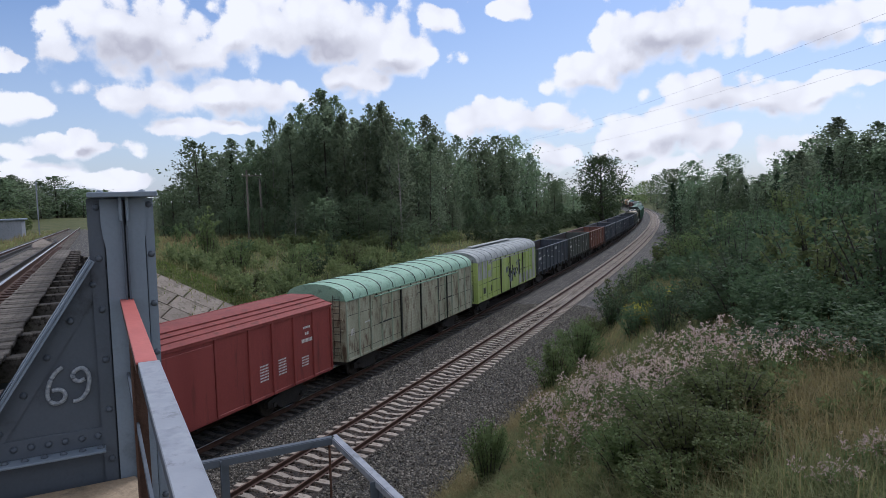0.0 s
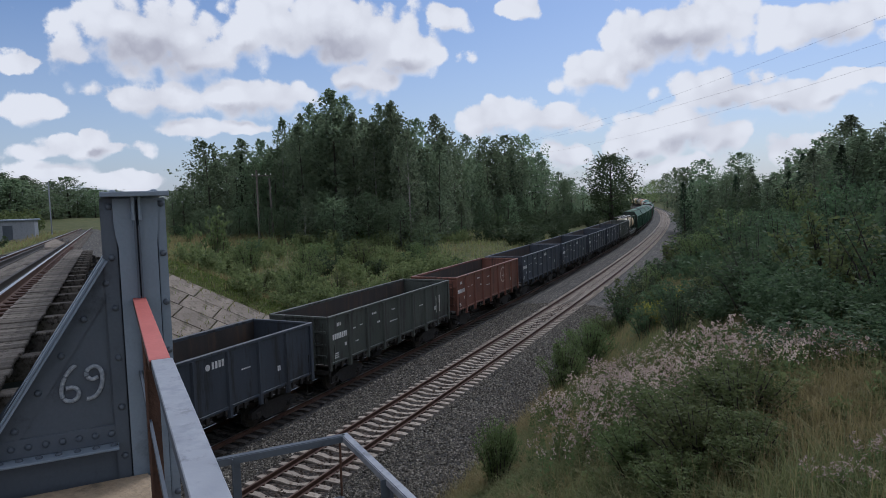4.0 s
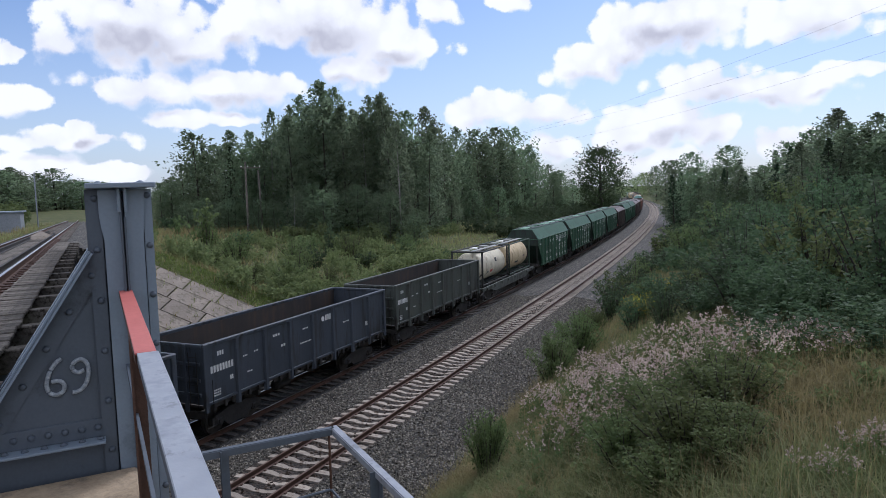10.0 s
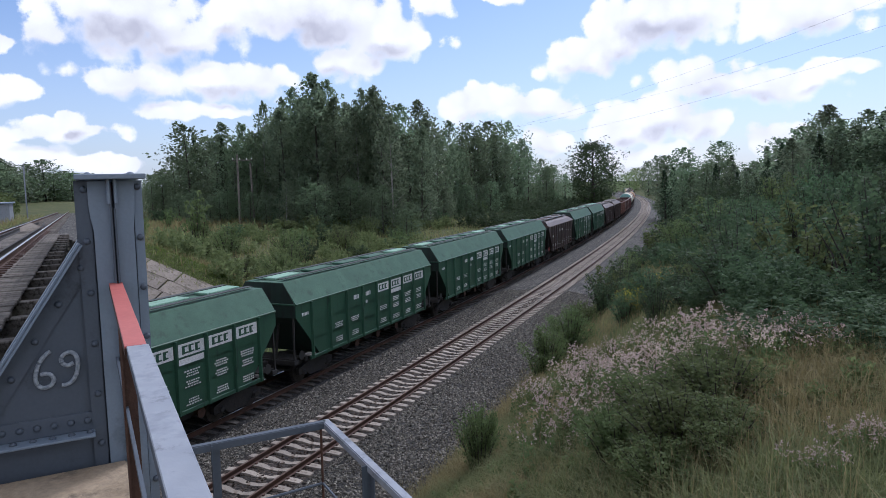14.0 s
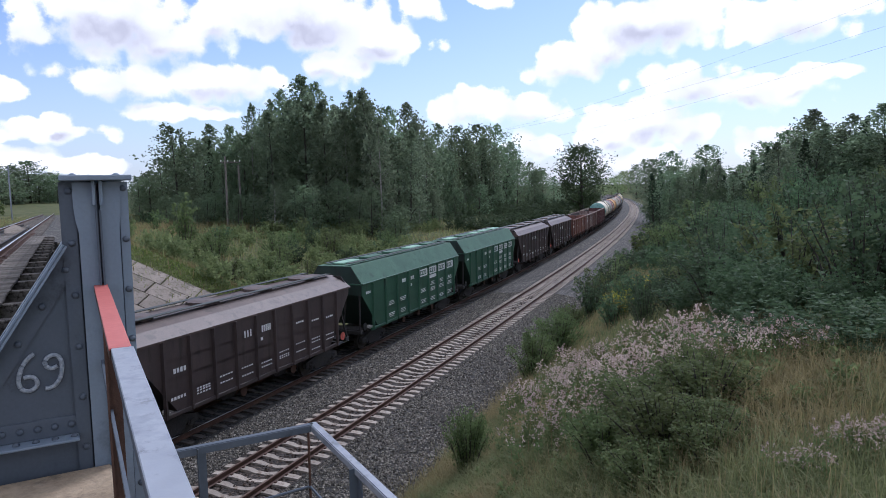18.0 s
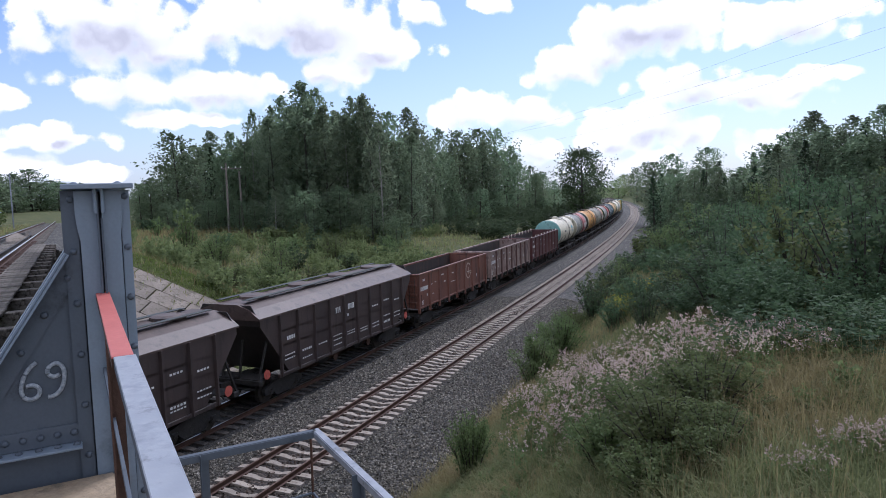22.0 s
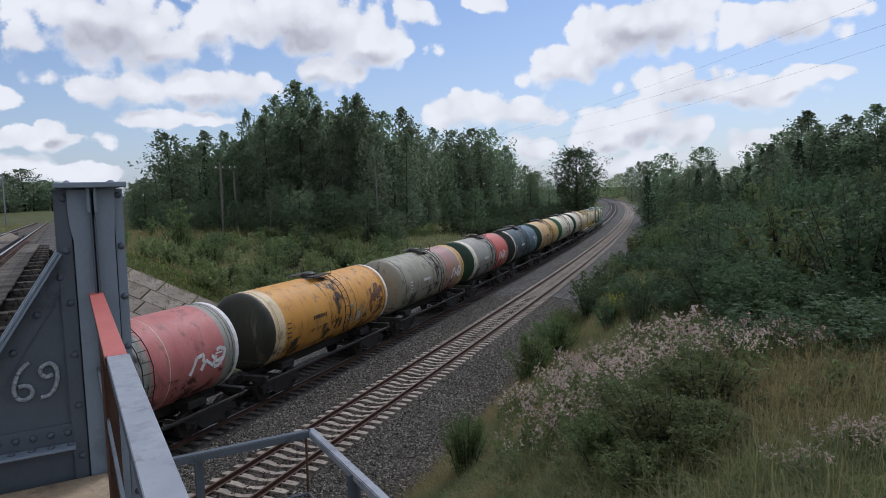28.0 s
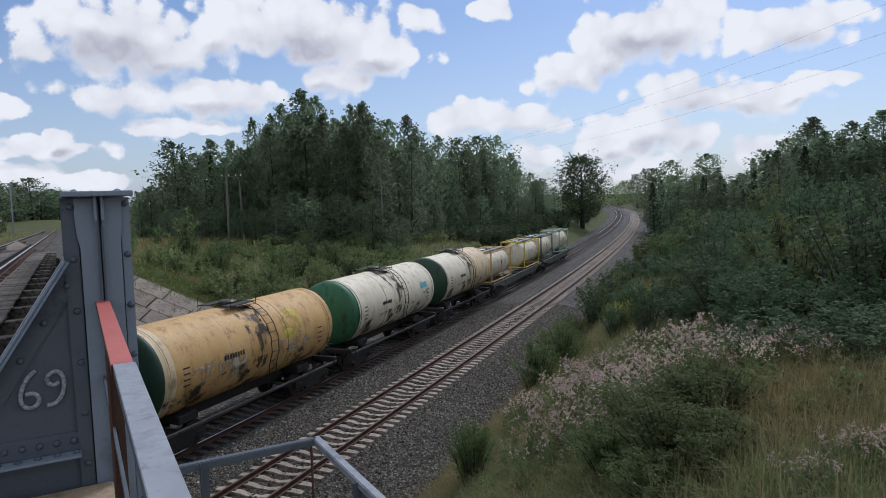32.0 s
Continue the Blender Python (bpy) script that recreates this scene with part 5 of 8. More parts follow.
def boxcar(L, side, roof, label, style):
    w = thing("covered_wagon", Matrix(), label, "covered wagon", "wagons of the train")
    m, mr = P[side], P[roof]
    B, z0, eave = L - 1.2, 1.05, 3.88
    h = B / 2
    gear(w, L, L * 0.31)
    underframe(w, L, B)
    part("floor", Geo().box((0, 0, 1.15), (B - 0.1, 2.9, 0.14)), M_DARK, w)
    rise = 0.72 if style != "flat" else 0.42
    if style == "flat":
        prof = [(1.62, eave), (1.62, eave + 0.05), (0.55, eave + rise), (-0.55, eave + rise), (-1.62, eave + 0.05), (-1.62, eave)]
    else:
        prof = [(1.60, eave - 0.02)] + arch(1.60, eave, rise) + [(-1.60, eave - 0.02)]
    roof_ob = part("roof", soft_edge(Geo().prism(prof, -h - 0.06, h + 0.06, "x").mesh("roof", mr)), None, w, "ribbed roof")
    n = 12 if style != "flat" else 0
    for k in range(n):
        x = -h + B * (k + 0.5) / n
        g = Geo()
        pr = arch(1.60, eave, rise)
        for a, b in zip(pr[:-1], pr[1:]):
            g.bar((x, a[0], a[1]), (x, b[0], b[1]), 0.045, 0.045)
        part("roof_rib", g, P["darkend"] if style == "arch" else mr, roof_ob)
    if style == "flat":
        for y, z in ((1.3, eave + 0.17), (1.0, eave + 0.285), (0.72, eave + 0.385), (-1.3, eave + 0.17), (-1.0, eave + 0.285), (-0.72, eave + 0.385)):
            part("roof_ridge", Geo().box((0, y, z), (B, 0.06, 0.05), 0.015), mr, roof_ob)
    if style == "walk":
        part("running_board", Geo().box((0, 0.0, eave + rise + 0.12), (B * 0.62, 0.5, 0.03)), P["pale"], roof_ob, "pale running board")
    for sy in (-1, 1):
        y = sy * 1.53
        wall = part("side_wall", Geo().box((0, y, (z0 + eave) / 2), (B, 0.05, eave - z0), 0.008), m, w)
        part("side_sill", Geo().box((0, sy * 1.55, z0 + 0.06), (B, 0.07, 0.12), 0.01), m, w)
        part("eaves_rail", Geo().box((0, sy * 1.58, eave - 0.03), (B, 0.06, 0.08), 0.01), mr if style != "flat" else m, w)
        xs = [-1, -0.86, -0.72, -0.58, -0.44, -0.3, 0.3, 0.44, 0.58, 0.72, 0.86, 1] if style != "flat" else [-1, -0.83, -0.66, -0.49, -0.32, 0.1, 0.32, 0.49, 0.66, 0.83, 1]
        for t in xs:
            part("rib", Geo().box((t * (h - 0.06), sy * 1.575, (z0 + eave) / 2), (0.09, 0.09, eave - z0 - 0.05), 0.02), P["olive_rib"] if style == "arch" else m, w)
        if style != "flat":
            # planks between the ribs
            for k in range(9):
                part("plank_joint", Geo().box((0, sy * 1.557, z0 + 0.35 + 0.29 * k), (B - 0.1, 0.006, 0.022)), M_DARK if k % 3 == 0 else P["olive"] if style == "arch" else m, w)
        if style != "flat":
            # sliding doors with pressed ribs, their rail above
            for t, ww in ((-0.155, B * 0.135), (0.155, B * 0.135)):
                d = part("door", Geo().box((t * h, sy * 1.575, 2.38), (ww, 0.04, 2.5), 0.01), m, w, "ribbed sliding door")
                for k in range(13):
                    part("door_rib", Geo().box((t * h, sy * 1.60, 1.28 + 0.175 * k), (ww - 0.06, 0.03, 0.035), 0.01), m, d)
                part("door_handle", Geo().tube([(t * h + ww * 0.3, sy * 1.63, 3.05), (t * h + ww * 0.3, sy * 1.66, 3.2), (t * h + ww * 0.42, sy * 1.66, 3.2)], 0.014, 5), M_DARK, d)
            # added dark strips stand in for the shaded gaps round the doors
            for t in (-0.31, -0.155 - 0.148, 0.0, 0.155 + 0.148, 0.47):
                part("dark_gap_strip", Geo().box((t * h, sy * 1.60, 2.38), (0.10, 0.07, 2.62), 0.015), P["darkend"], w, "dark strip for the shaded gap beside the sliding door")
            part("door_rail", Geo().box((0, sy * 1.66, 3.70), (B * 0.68, 0.05, 0.06), 0.01), mr, w)
            for k in range(9):
                part("rail_bracket", Geo().prism([(0, 0), (0.10, 0), (0, 0.12)], -0.02, 0.02, "y", Matrix.Translation((-B * 0.32 + B * 0.08 * k, sy * 1.6, 3.72))), P["darkend"], w)
            for t in (-0.65, 0.65):
                part("vent_hatch", Geo().box((t * h, sy * 1.57, 3.3), (0.62, 0.04, 0.42), 0.01), m, w)
                part("cross_batten", Geo().box((t * h * 0.78, sy * 1.572, 2.3), (1.5, 0.05, 0.07), 0.01), P["darkend"], w)
        else:
            part("door", Geo().box((-0.11 * h, sy * 1.575, 2.4), (B * 0.2, 0.05, 2.55), 0.01), m, w, "plain sliding door")
    for sx in (-1, 1):
        e = part("end_wall", Geo().prism([(-1.5, z0), (1.5, z0)] + [(p[0] * 0.97, p[1]) for p in (arch(1.56, eave, rise - 0.05) if style != "flat" else [(1.56, eave), (0.53, eave + rise - 0.04), (-0.53, eave + rise - 0.04), (-1.56, eave)])], sx * (h - 0.03) - 0.03, sx * (h - 0.03) + 0.03, "x"), m, w)
        for k in range(5):
            part("end_rib", Geo().box((sx * (h + 0.02), 0, 1.5 + 0.5 * k), (0.06, 2.85, 0.08), 0.02), m, e)
        footstep(w, sx * (h - 0.3), M_DARK)
        ladder(w, sx * (h + 0.07), -1.3, -0.95, 1.2, 4.1, 9, M_DARK)
    y = -1.565
    if style == "flat":
        marks(w, "lettering", [(0.42 * h + 0.7 * j, 2.3 - 0.11 * k, 0.5, 0.055, 6) for k in range(6) for j in (0, 1.55)] + [(0.75 * h, 2.05 - 0.11 * k, 0.5, 0.055, 6) for k in range(4)], y)
        marks(w, "lettering", [(0.77 * h, 3.25, 0.5, 0.09, 5), (0.77 * h, 3.0, 0.28, 0.12, 2), (0.77 * h, 2.72, 0.75, 0.15, 8)], y)
    elif style == "walk":
        # spray-painted scrawl over the doors, whitened and greyed panels
        rng = random.Random(2)
        for k in range(12):
            x, z = -0.12 * h + 0.5 * h * k / 12, 2.3 + rng.uniform(-0.35, 0.35)
            a0, rx, rz = rng.uniform(0, 6.28), rng.uniform(0.16, 0.34), rng.uniform(0.25, 0.6)
            pts = [(x + rx * math.cos(a0 + 0.5 * j), -1.628, z + rz * math.sin(a0 + 0.5 * j)) for j in range(9)]
            part("graffiti_stroke", Geo().tube(pts, 0.035 if k % 3 else 0.05, 4, False), P["darkend"] if k % 3 else M_CHALK, w, "dark spray-painted loop" if k % 3 else "pale spray-painted loop")
        part("grey_panel", Geo().box((0.35 * h, -1.5575, 1.52), (1.27 * h, 0.006, 0.9)), P["lime_grey"], w, "greyed lower boards")
        part("grey_panel", Geo().box((0.93 * h, -1.5585, 2.45), (0.13 * h, 0.006, 2.6)), P["lime_grey"], w, "greyed end boards")
        part("grey_panel", Geo().box((-0.79 * h, -1.5575, 3.2), (0.40 * h, 0.006, 1.2)), P["lime_grey"], w, "whitened upper boards")
        for t in (-0.80, -0.58):
            part("dark_patch", Geo().box((t * h, -1.567, 1.75), (0.45, 0.008, 0.42)), P["darkend"], w)
    else:
        marks(w, "lettering", [(-0.93 * h, 2.35, 0.35, 0.3, 3), (-0.75 * h, 2.6, 0.6, 0.06, 5)], y)
    return w


# ---- grain and mineral hoppers ----
def hopper(L, colour, roofc, label, style, seed=0):
    w = thing("hopper_wagon", Matrix(), label, "hopper wagon", "wagons of the train")
    m, mr, rng = P[colour], P[roofc], random.Random(seed)
    B = L - 1.35
    h, zb = B / 2, 1.18
    gear(w, L, L * 0.325)
    g = Geo().box((0, 0, 1.0), (L - 1.2, 0.42, 0.32), 0.02)
    for sx in (-1, 1):
        g.box((sx * (h - 0.05), 0, 1.12), (0.30, 2.9, 0.2), 0.02).box((sx * (h - 0.9), 0, 1.1), (0.2, 2.7, 0.14), 0.01)
    part("underframe", g, M_DARK, w)
    grain = style == "grain"
    # darkened end paint stands in for shade at the wagon ends
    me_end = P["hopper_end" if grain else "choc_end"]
    eave, ztop, wt = (3.55, 4.45, 0.95) if grain else (3.62, 4.18, 1.15)
    zs = 3.0 if grain else 3.35
    inset = 1.62 if grain else 1.75
    # side sheets with sloping ends, slope sheets between them
    sheet = [(-h, eave), (-h, zs), (-h + inset, zb), (h - inset, zb), (h, zs), (h, eave)]
    for sy in (-1, 1):
        wall = part("side_wall", Geo().prism(sheet, sy * 1.52 - 0.02, sy * 1.52 + 0.02, "y"), m, w)
        nr = 9 if grain else 10
        for k in range(nr):
            x = -h + inset - 0.55 + (B - 2 * inset + 1.1) * k / (nr - 1)
            lo = zb - 0.1 if abs(x) < h - inset + 0.1 else zb - 0.1
            part("rib", Geo().prism([(x - 0.06, 0), (x - 0.035, 0.11), (x + 0.035, 0.11), (x + 0.06, 0)], lo, eave - 0.02, "z", Matrix.Diagonal((1, sy, 1, 1)) @ Matrix.Translation((0, 1.54, 0))), m, w)
            if k < nr - 1:
                x2 = x + (B - 2 * inset + 1.1) / (nr - 1) / 2
                for z in ((1.9, 2.62) if grain else (1.75, 2.3, 2.9)):
                    part("pressed_panel", Geo().prism([(-0.045, 0), (-0.02, 0.018), (0.02, 0.018), (0.045, 0)], x2 - 0.5, x2 + 0.5, "x", Matrix.Translation((0, sy * 1.54, z)) @ Matrix.Rotation(radians(90 * sy), 4, "X")), m, w)
        part("eaves_rail", Geo().box((0, sy * 1.56, eave), (B, 0.07, 0.07), 0.015), m, w)
        part("side_sill", Geo().box((0, sy * 1.53, zb - 0.05), (B - 2 * inset + 1.4, 0.12, 0.14), 0.015), m, w)
    for sx in (-1, 1):
        e = part("end_wall", Geo().prism([(-1.5, zs), (1.5, zs), (1.5, eave), (wt, ztop - 0.02), (-wt, ztop - 0.02), (-1.5, eave)], sx * h - 0.02, sx * h + 0.02, "x"), me_end, w, "end wall with shade in its dark colour")
        part("slope_sheet", Geo().prism([(sx * h, zs), (sx * (h - inset), zb), (sx * (h - inset - 0.03), zb), (sx * (h - 0.03), zs)], -1.5, 1.5, "y"), me_end, w, "sloping end sheet with shade in its dark colour")
        part("hand_wheel", Geo().lathe([(-0.01, 0.2), (0.01, 0.2)], 12, Matrix.Translation((sx * (h - 0.45), -1.42, 1.35)) @ Matrix.Rotation(radians(90), 4, "Z")), P["frame_black"] if grain else P["coral"], w)
        # posts and platform in black too, for the shade below the slope sheet
        for y in (-1.38, 1.38):
            part("end_post", Geo().bar((sx * (h + 0.02), y, 1.2), (sx * (h - (0.02 if grain else 0.9)), y, zs + 0.1), 0.07, 0.07), M_DARK, w)
        part("end_post", Geo().bar((sx * (h - 0.05), -0.4, 1.2), (sx * (h - 0.35), -0.4, 2.7), 0.08, 0.08).bar((sx * (h - 0.05), 0.4, 1.2), (sx * (h - 0.35), 0.4, 2.7), 0.08, 0.08), M_DARK, w)
        ladder(w, sx * (h + 0.06), 0.85, 1.2, 1.2, 3.6, 8, M_DARK)
        part("platform", Geo().box((sx * (h - 0.35), 0, 1.24), (0.75, 2.7, 0.04)), M_DARK, w)
        part("end_rail", Geo().box((sx * (h + 0.02), 0, eave), (0.06, 3.0, 0.07), 0.01), m, e)
    rp = [(1.56, eave), (wt, ztop), (-wt, ztop), (-1.56, eave)] if grain else [(1.6, eave - 0.03), (1.6, eave + 0.04), (1.15, eave + 0.36), (0.6, ztop), (-0.6, ztop), (-1.15, eave + 0.36), (-1.6, eave + 0.04), (-1.6, eave - 0.03)]
    part("roof", Geo().prism(rp, -h + (0.0 if grain else -0.1), h + (0.0 if grain else 0.1), "x"), mr, w, "sloping roof")
    # loading hatches and the running boards beside them
    nh = 5 if grain else 4
    for k in range(nh):
        x = -h + B * (k + 0.5) / nh
        if grain:
            part("hatch", Geo().box((x, 0.1, ztop + 0.06), (1.75, 0.62, 0.10), 0.03), P["mint"] if rng.random() < 0.6 else mr, w, "pale roof hatch")
        else:
            part("hatch", Geo().lathe([(0.0, 0.62), (0.10, 0.6), (0.15, 0.35)], 14, Matrix.Translation((x, 0, ztop)) @ Matrix.Rotation(radians(-90), 4, "Y")), P["choc_roof"], w, "round roof hatch")
    for y in (-0.62, 0.62):
        part("running_board", Geo().box((0, y, ztop + 0.10), (B - 0.6, 0.26, 0.025)), P["darkend"], w)
    part("roof_rail", Geo().tube([(-h + 0.4, -0.8, ztop + 0.12), (h - 0.4, -0.8, ztop + 0.12)], 0.02, 5), P["darkend"], w)
    # discharge chutes under the body
    for x in ((-2.1, 0.0, 2.1) if grain else (-1.6, 1.6)):
        part("chute", Geo().prism([(x - 0.85, zb), (x + 0.85, zb), (x + 0.3, 0.62), (x - 0.3, 0.62)], -1.0, 1.0, "y"), M_DARK, w, "black discharge chute")
        part("hand_wheel", Geo().lathe([(-0.012, 0.19), (0.012, 0.19)], 12, Matrix.Translation((x + 0.5, -1.3, 0.78)) @ Matrix.Rotation(radians(90), 4, "Z")).tube([(x + 0.5, -1.3, 0.78), (x + 0.5, -0.6, 0.78)], 0.02, 5), M_RAIL, w, "brown hand wheel")
    y = -1.548
    if grain:
        # company panels: white fields between the ribs with dark shapes
        bay = (B - 2 * inset + 1.1) / 8
        x0 = -h + inset - 0.55
        for k, n in ((4, 3), (5, 3), (6, 3), (7, 3)):
            xc = x0 + bay * (k + 0.5)
            pn = part("emblem", Geo().box((xc, y - 0.012, 3.18), (bay - 0.18, 0.008, 0.42)), M_WHITE, w, "white company panel with dark shapes")
            marks(pn, "emblem_shape", [(xc - 0.06, 3.18, bay - 0.5, 0.27, n), (xc + 0.02, 3.29, bay - 0.55, 0.05, n), (xc + 0.04, 3.08, bay - 0.6, 0.05, n)], y - 0.02, P["hopper"], "dark green shapes")
        part("emblem", Geo().box((x0 + bay * 5.5, y - 0.012, 2.80), (bay - 0.26, 0.008, 0.20)), M_WHITE, w, "white data panel")
        marks(w, "lettering", [(x0 + bay * 2.62, 3.1, 0.5, 0.20, 4), (x0 + bay * 3.42, 3.1, 0.5, 0.20, 4), (x0 + bay * 3.3, 2.72, 0.18, 0.14, 2), (x0 - 0.45, 3.08, 0.5, 0.13, 5)], y - 0.012, label="white wagon number as plain bars")
        rows = []
        for k in (1, 2, 4, 5, 6, 7):
            for zc in ((1.55, 2.2) if k in (1, 2, 4) else (1.5, 2.1, 2.45)):
                rows += [(x0 + bay * (k + 0.5), zc - 0.085 * j, bay * (0.35 + 0.2 * rng.random()), 0.045, 6) for j in range(3)]
        marks(w, "lettering", rows, y - 0.012)
    else:
        bay = (B - 2 * inset + 1.1) / 9
        x0 = -h + inset - 0.55
        marks(w, "lettering", [(x0 + bay * 3.6, 3.0, 0.5, 0.26, 3), (x0 + bay * 4.55, 3.0, 0.6, 0.26, 5), (x0 + bay * 4.3, 2.62, 0.16, 0.12, 2), (x0 + bay * 0.6, 2.55, 0.6, 0.16, 4)], y - 0.012, label="white wagon number as plain bars")
        rows = []
        for k in range(9):
            for j in range(2 + k % 2):
                rows.append((x0 + bay * (k + 0.5), (1.55 + 0.35 * rng.random()) - 0.09 * j, bay * 0.6, 0.05, 5))
            if k > 5:
                rows.append((x0 + bay * (k + 0.5), 2.5 + 0.3 * rng.random(), bay * 0.5, 0.07, 4))
        marks(w, "lettering", rows, y - 0.012)
    return w


# ---- tank wagons ----
def dished(x0, x1, r, left, right):
    """Barrel profile from x0 to x1 with bulged ends where asked."""
    prof = []
    if left:
        prof += [(x0 + 0.42 * (1 - math.cos(radians(a))) - 0.0, r * math.sin(radians(a)) if a < 90 else r) for a in (6, 22, 38, 54, 68, 80, 90)]
    else:
        prof += [(x0, r)]
    if right:
        prof += [(x1 - 0.42 * (1 - math.cos(radians(a))), r * math.sin(radians(a)) if a < 90 else r) for a in (90, 80, 68, 54, 38, 22, 6)]
    else:
        prof += [(x1, r)]
    return prof


def tank(L, bands, label, r=1.6, logo=None, seed=0, ring=None, stain=True, shoe="sill"):
    """bands: (share of the length, paint) from the near end to the far one, ends included."""
    w = thing("tank_wagon", Matrix(), label, "tank wagon", "wagons of the train")
    rng = random.Random(seed)
    B = L - 1.25
    h, zc = B / 2, 1.22 + r
    gear(w, L, L * 0.325)
    g = Geo().box((0, 0, 1.0), (L - 1.2, 0.42, 0.36), 0.02)
    for sx in (-1, 1):
        g.box((sx * (h - 0.12), 0, 1.08), (0.24, 2.9, 0.24), 0.02).box((sx * h * 0.62, 0, 1.15), (0.9, 2.1, 0.3), 0.04)
    part("underframe", g, M_DARK, w)
    for sy in (-1, 1):
        part("side_sill", Geo().box((0, sy * 1.44, 0.98), (B - 0.1, 0.09, 0.11), 0.015), P[shoe] if seed in (6, 7) else M_DARK, w)
    T = Matrix.Translation((0, 0, zc))
    x = -h + 0.12
    span = B - 0.24
    for i, (share, col) in enumerate(bands):
        x1 = x + span * share
        me = Geo().lathe(dished(x, x1, r, i == 0, i == len(bands) - 1), 36, T).mesh("barrel", P[col])
        part("barrel", soft_edge(me, 50), None, w)
        x = x1
    for t in (-0.86, -0.3, 0.3, 0.86):
        part("weld_seam", Geo().lathe([(t * h - 0.012, r + 0.006), (t * h + 0.012, r + 0.006)], 36, T), P["darkend"] if rng.random() < 0.5 else P[bands[min(1, len(bands) - 1)][1]], w)
    for t in (-0.9, 0.9):
        part("saddle_strap", Geo().lathe([(t * h * 0.93 - 0.05, r + 0.012), (t * h * 0.93 + 0.05, r + 0.012)], 36, T), P[bands[1 if t < 0 else -1][1]], w)
    if ring:
        for sx in ring:
            part("end_ring", Geo().lathe([(sx * (h - 0.54) - 0.09, r + 0.008), (sx * (h - 0.54) + 0.09, r + 0.008)], 36, T), M_WHITE, w, "white ring")
    # manhole, platform with rails, ladder over the near flank, spill stains round it
    part("manhole", Geo().lathe([(0, 0.34), (0.2, 0.34), (0.26, 0.26)], 16, Matrix.Translation((0, 0, zc + r - 0.02)) @ Matrix.Rotation(radians(-90), 4, "Y")), P["tar"] if stain else P[bands[1][1]], w, "manhole with lid")
    part("platform", Geo().box((0, -0.55, zc + r + 0.10), (1.5, 0.42, 0.03)).box((0, 0.55, zc + r + 0.10), (1.5, 0.42, 0.03)), M_DARK, w)
    for sy in (-1, 1):
        y = sy * 0.78
        part("platform_rail", Geo().tube([(-0.75, y, zc + r), (-0.75, y, zc + r + 0.42), (0.75, y, zc + r + 0.42), (0.75, y, zc + r)], 0.016, 5), M_DARK, w)
        gl = Geo()
        for d in (-0.22, 0.22):
            gl.tube([(0.62 + d, sy * (r + 0.14) * math.cos(radians(a)), zc + (r + 0.14) * math.sin(radians(a))) for a in (75, 60, 45, 30, 12, -8, -26)] + [(0.62 + d, sy * 1.46, 1.12)], 0.018, 5)
        for a in (66, 54, 42, 30, 18, 6, -8, -20):
            gl.tube([(0.40, sy * (r + 0.14) * math.cos(radians(a)), zc + (r + 0.14) * math.sin(radians(a))), (0.84, sy * (r + 0.14) * math.cos(radians(a)), zc + (r + 0.14) * math.sin(radians(a)))], 0.014, 5)
        part("ladder", gl, M_DARK, w)
    def ragged(xa, xb, k0, k1, mat, name, lab, wob=0.12, lift=0.005):
        """A patch with uneven edges that hugs the barrel, from facet k0 to k1 (ten degrees each, 18 is the near flank)."""
        ge = Geo()
        lefts, rights = [xa + rng.uniform(-wob, wob) for _ in range(k0, k1 + 1)], [xb + rng.uniform(-wob, wob) for _ in range(k0, k1 + 1)]
        for n, k in enumerate(range(k0, k1 + 1)):
            a = radians(10 * k)
            pinch = 0.45 if k in (k0, k1) else 0.0
            xl, xr = lefts[n] + (xb - xa) * pinch, rights[n] - (xb - xa) * pinch
            ge.v += [(xl, (r + lift) * math.cos(a), zc + (r + lift) * math.sin(a)), (xr, (r + lift) * math.cos(a), zc + (r + lift) * math.sin(a))]
            if n:
                ge.f.append((2 * n - 2, 2 * n - 1, 2 * n + 1, 2 * n))
        part(name, ge, P[mat], w, lab)
    if stain:
        ragged(-0.6, 0.55, 3, 21, "oil", "oil_stain", "dark oil stain round the manhole")
        for k in range(5):
            xs = rng.uniform(-0.9, 0.9)
            ragged(xs - 0.06, xs + 0.06, 10, rng.choice((16, 18, 20)), "oil", "oil_stain", "dark oil run", 0.04, 0.006)
    # dark film along the belly paints its shade together with grime
    ragged(-h + 0.65, h - 0.65, 19, 27, "grime_shade", "grime_shade", "black grime and painted shade on the belly of the tank", 0.3)
    if logo == "peeled":
        ragged(0.9, 3.2, 17, 20, "peel_pale", "peeled_paint", "peeled paint on the flank", 0.35)
        ragged(1.2, 2.6, 13, 18, "peel_yellow", "old_paint", "old yellow paint showing through", 0.3)
        ragged(-3.6, -1.0, 17, 21, "peel_pale", "peeled_paint", "", 0.3)
    if logo == "rusty":
        ragged(3.2, 4.7, 15, 21, "peel_rust", "peeled_paint", "rusty peeled patch", 0.2)
        ragged(0.6, 2.8, 17, 21, "peel_pale", "peeled_paint", "", 0.3)
    if seed == 5:
        part("running_board", Geo().box((-h * 0.48, 0.0, zc + r + 0.06), (h * 0.9, 0.55, 0.04)).box((-h * 0.48, -0.35, zc + r + 0.02), (h * 0.9, 0.05, 0.10)), M_DARK, w, "black running board along the top")
    for sx in (-1, 1):
        footstep(w, sx * (h - 0.2), M_DARK)
        part("end_rail", Geo().tube([(sx * (h + 0.02), -1.35, 1.15), (sx * (h + 0.02), -1.35, 1.75), (sx * (h + 0.02), 1.35, 1.75), (sx * (h + 0.02), 1.35, 1.15)], 0.018, 5), M_DARK, w)
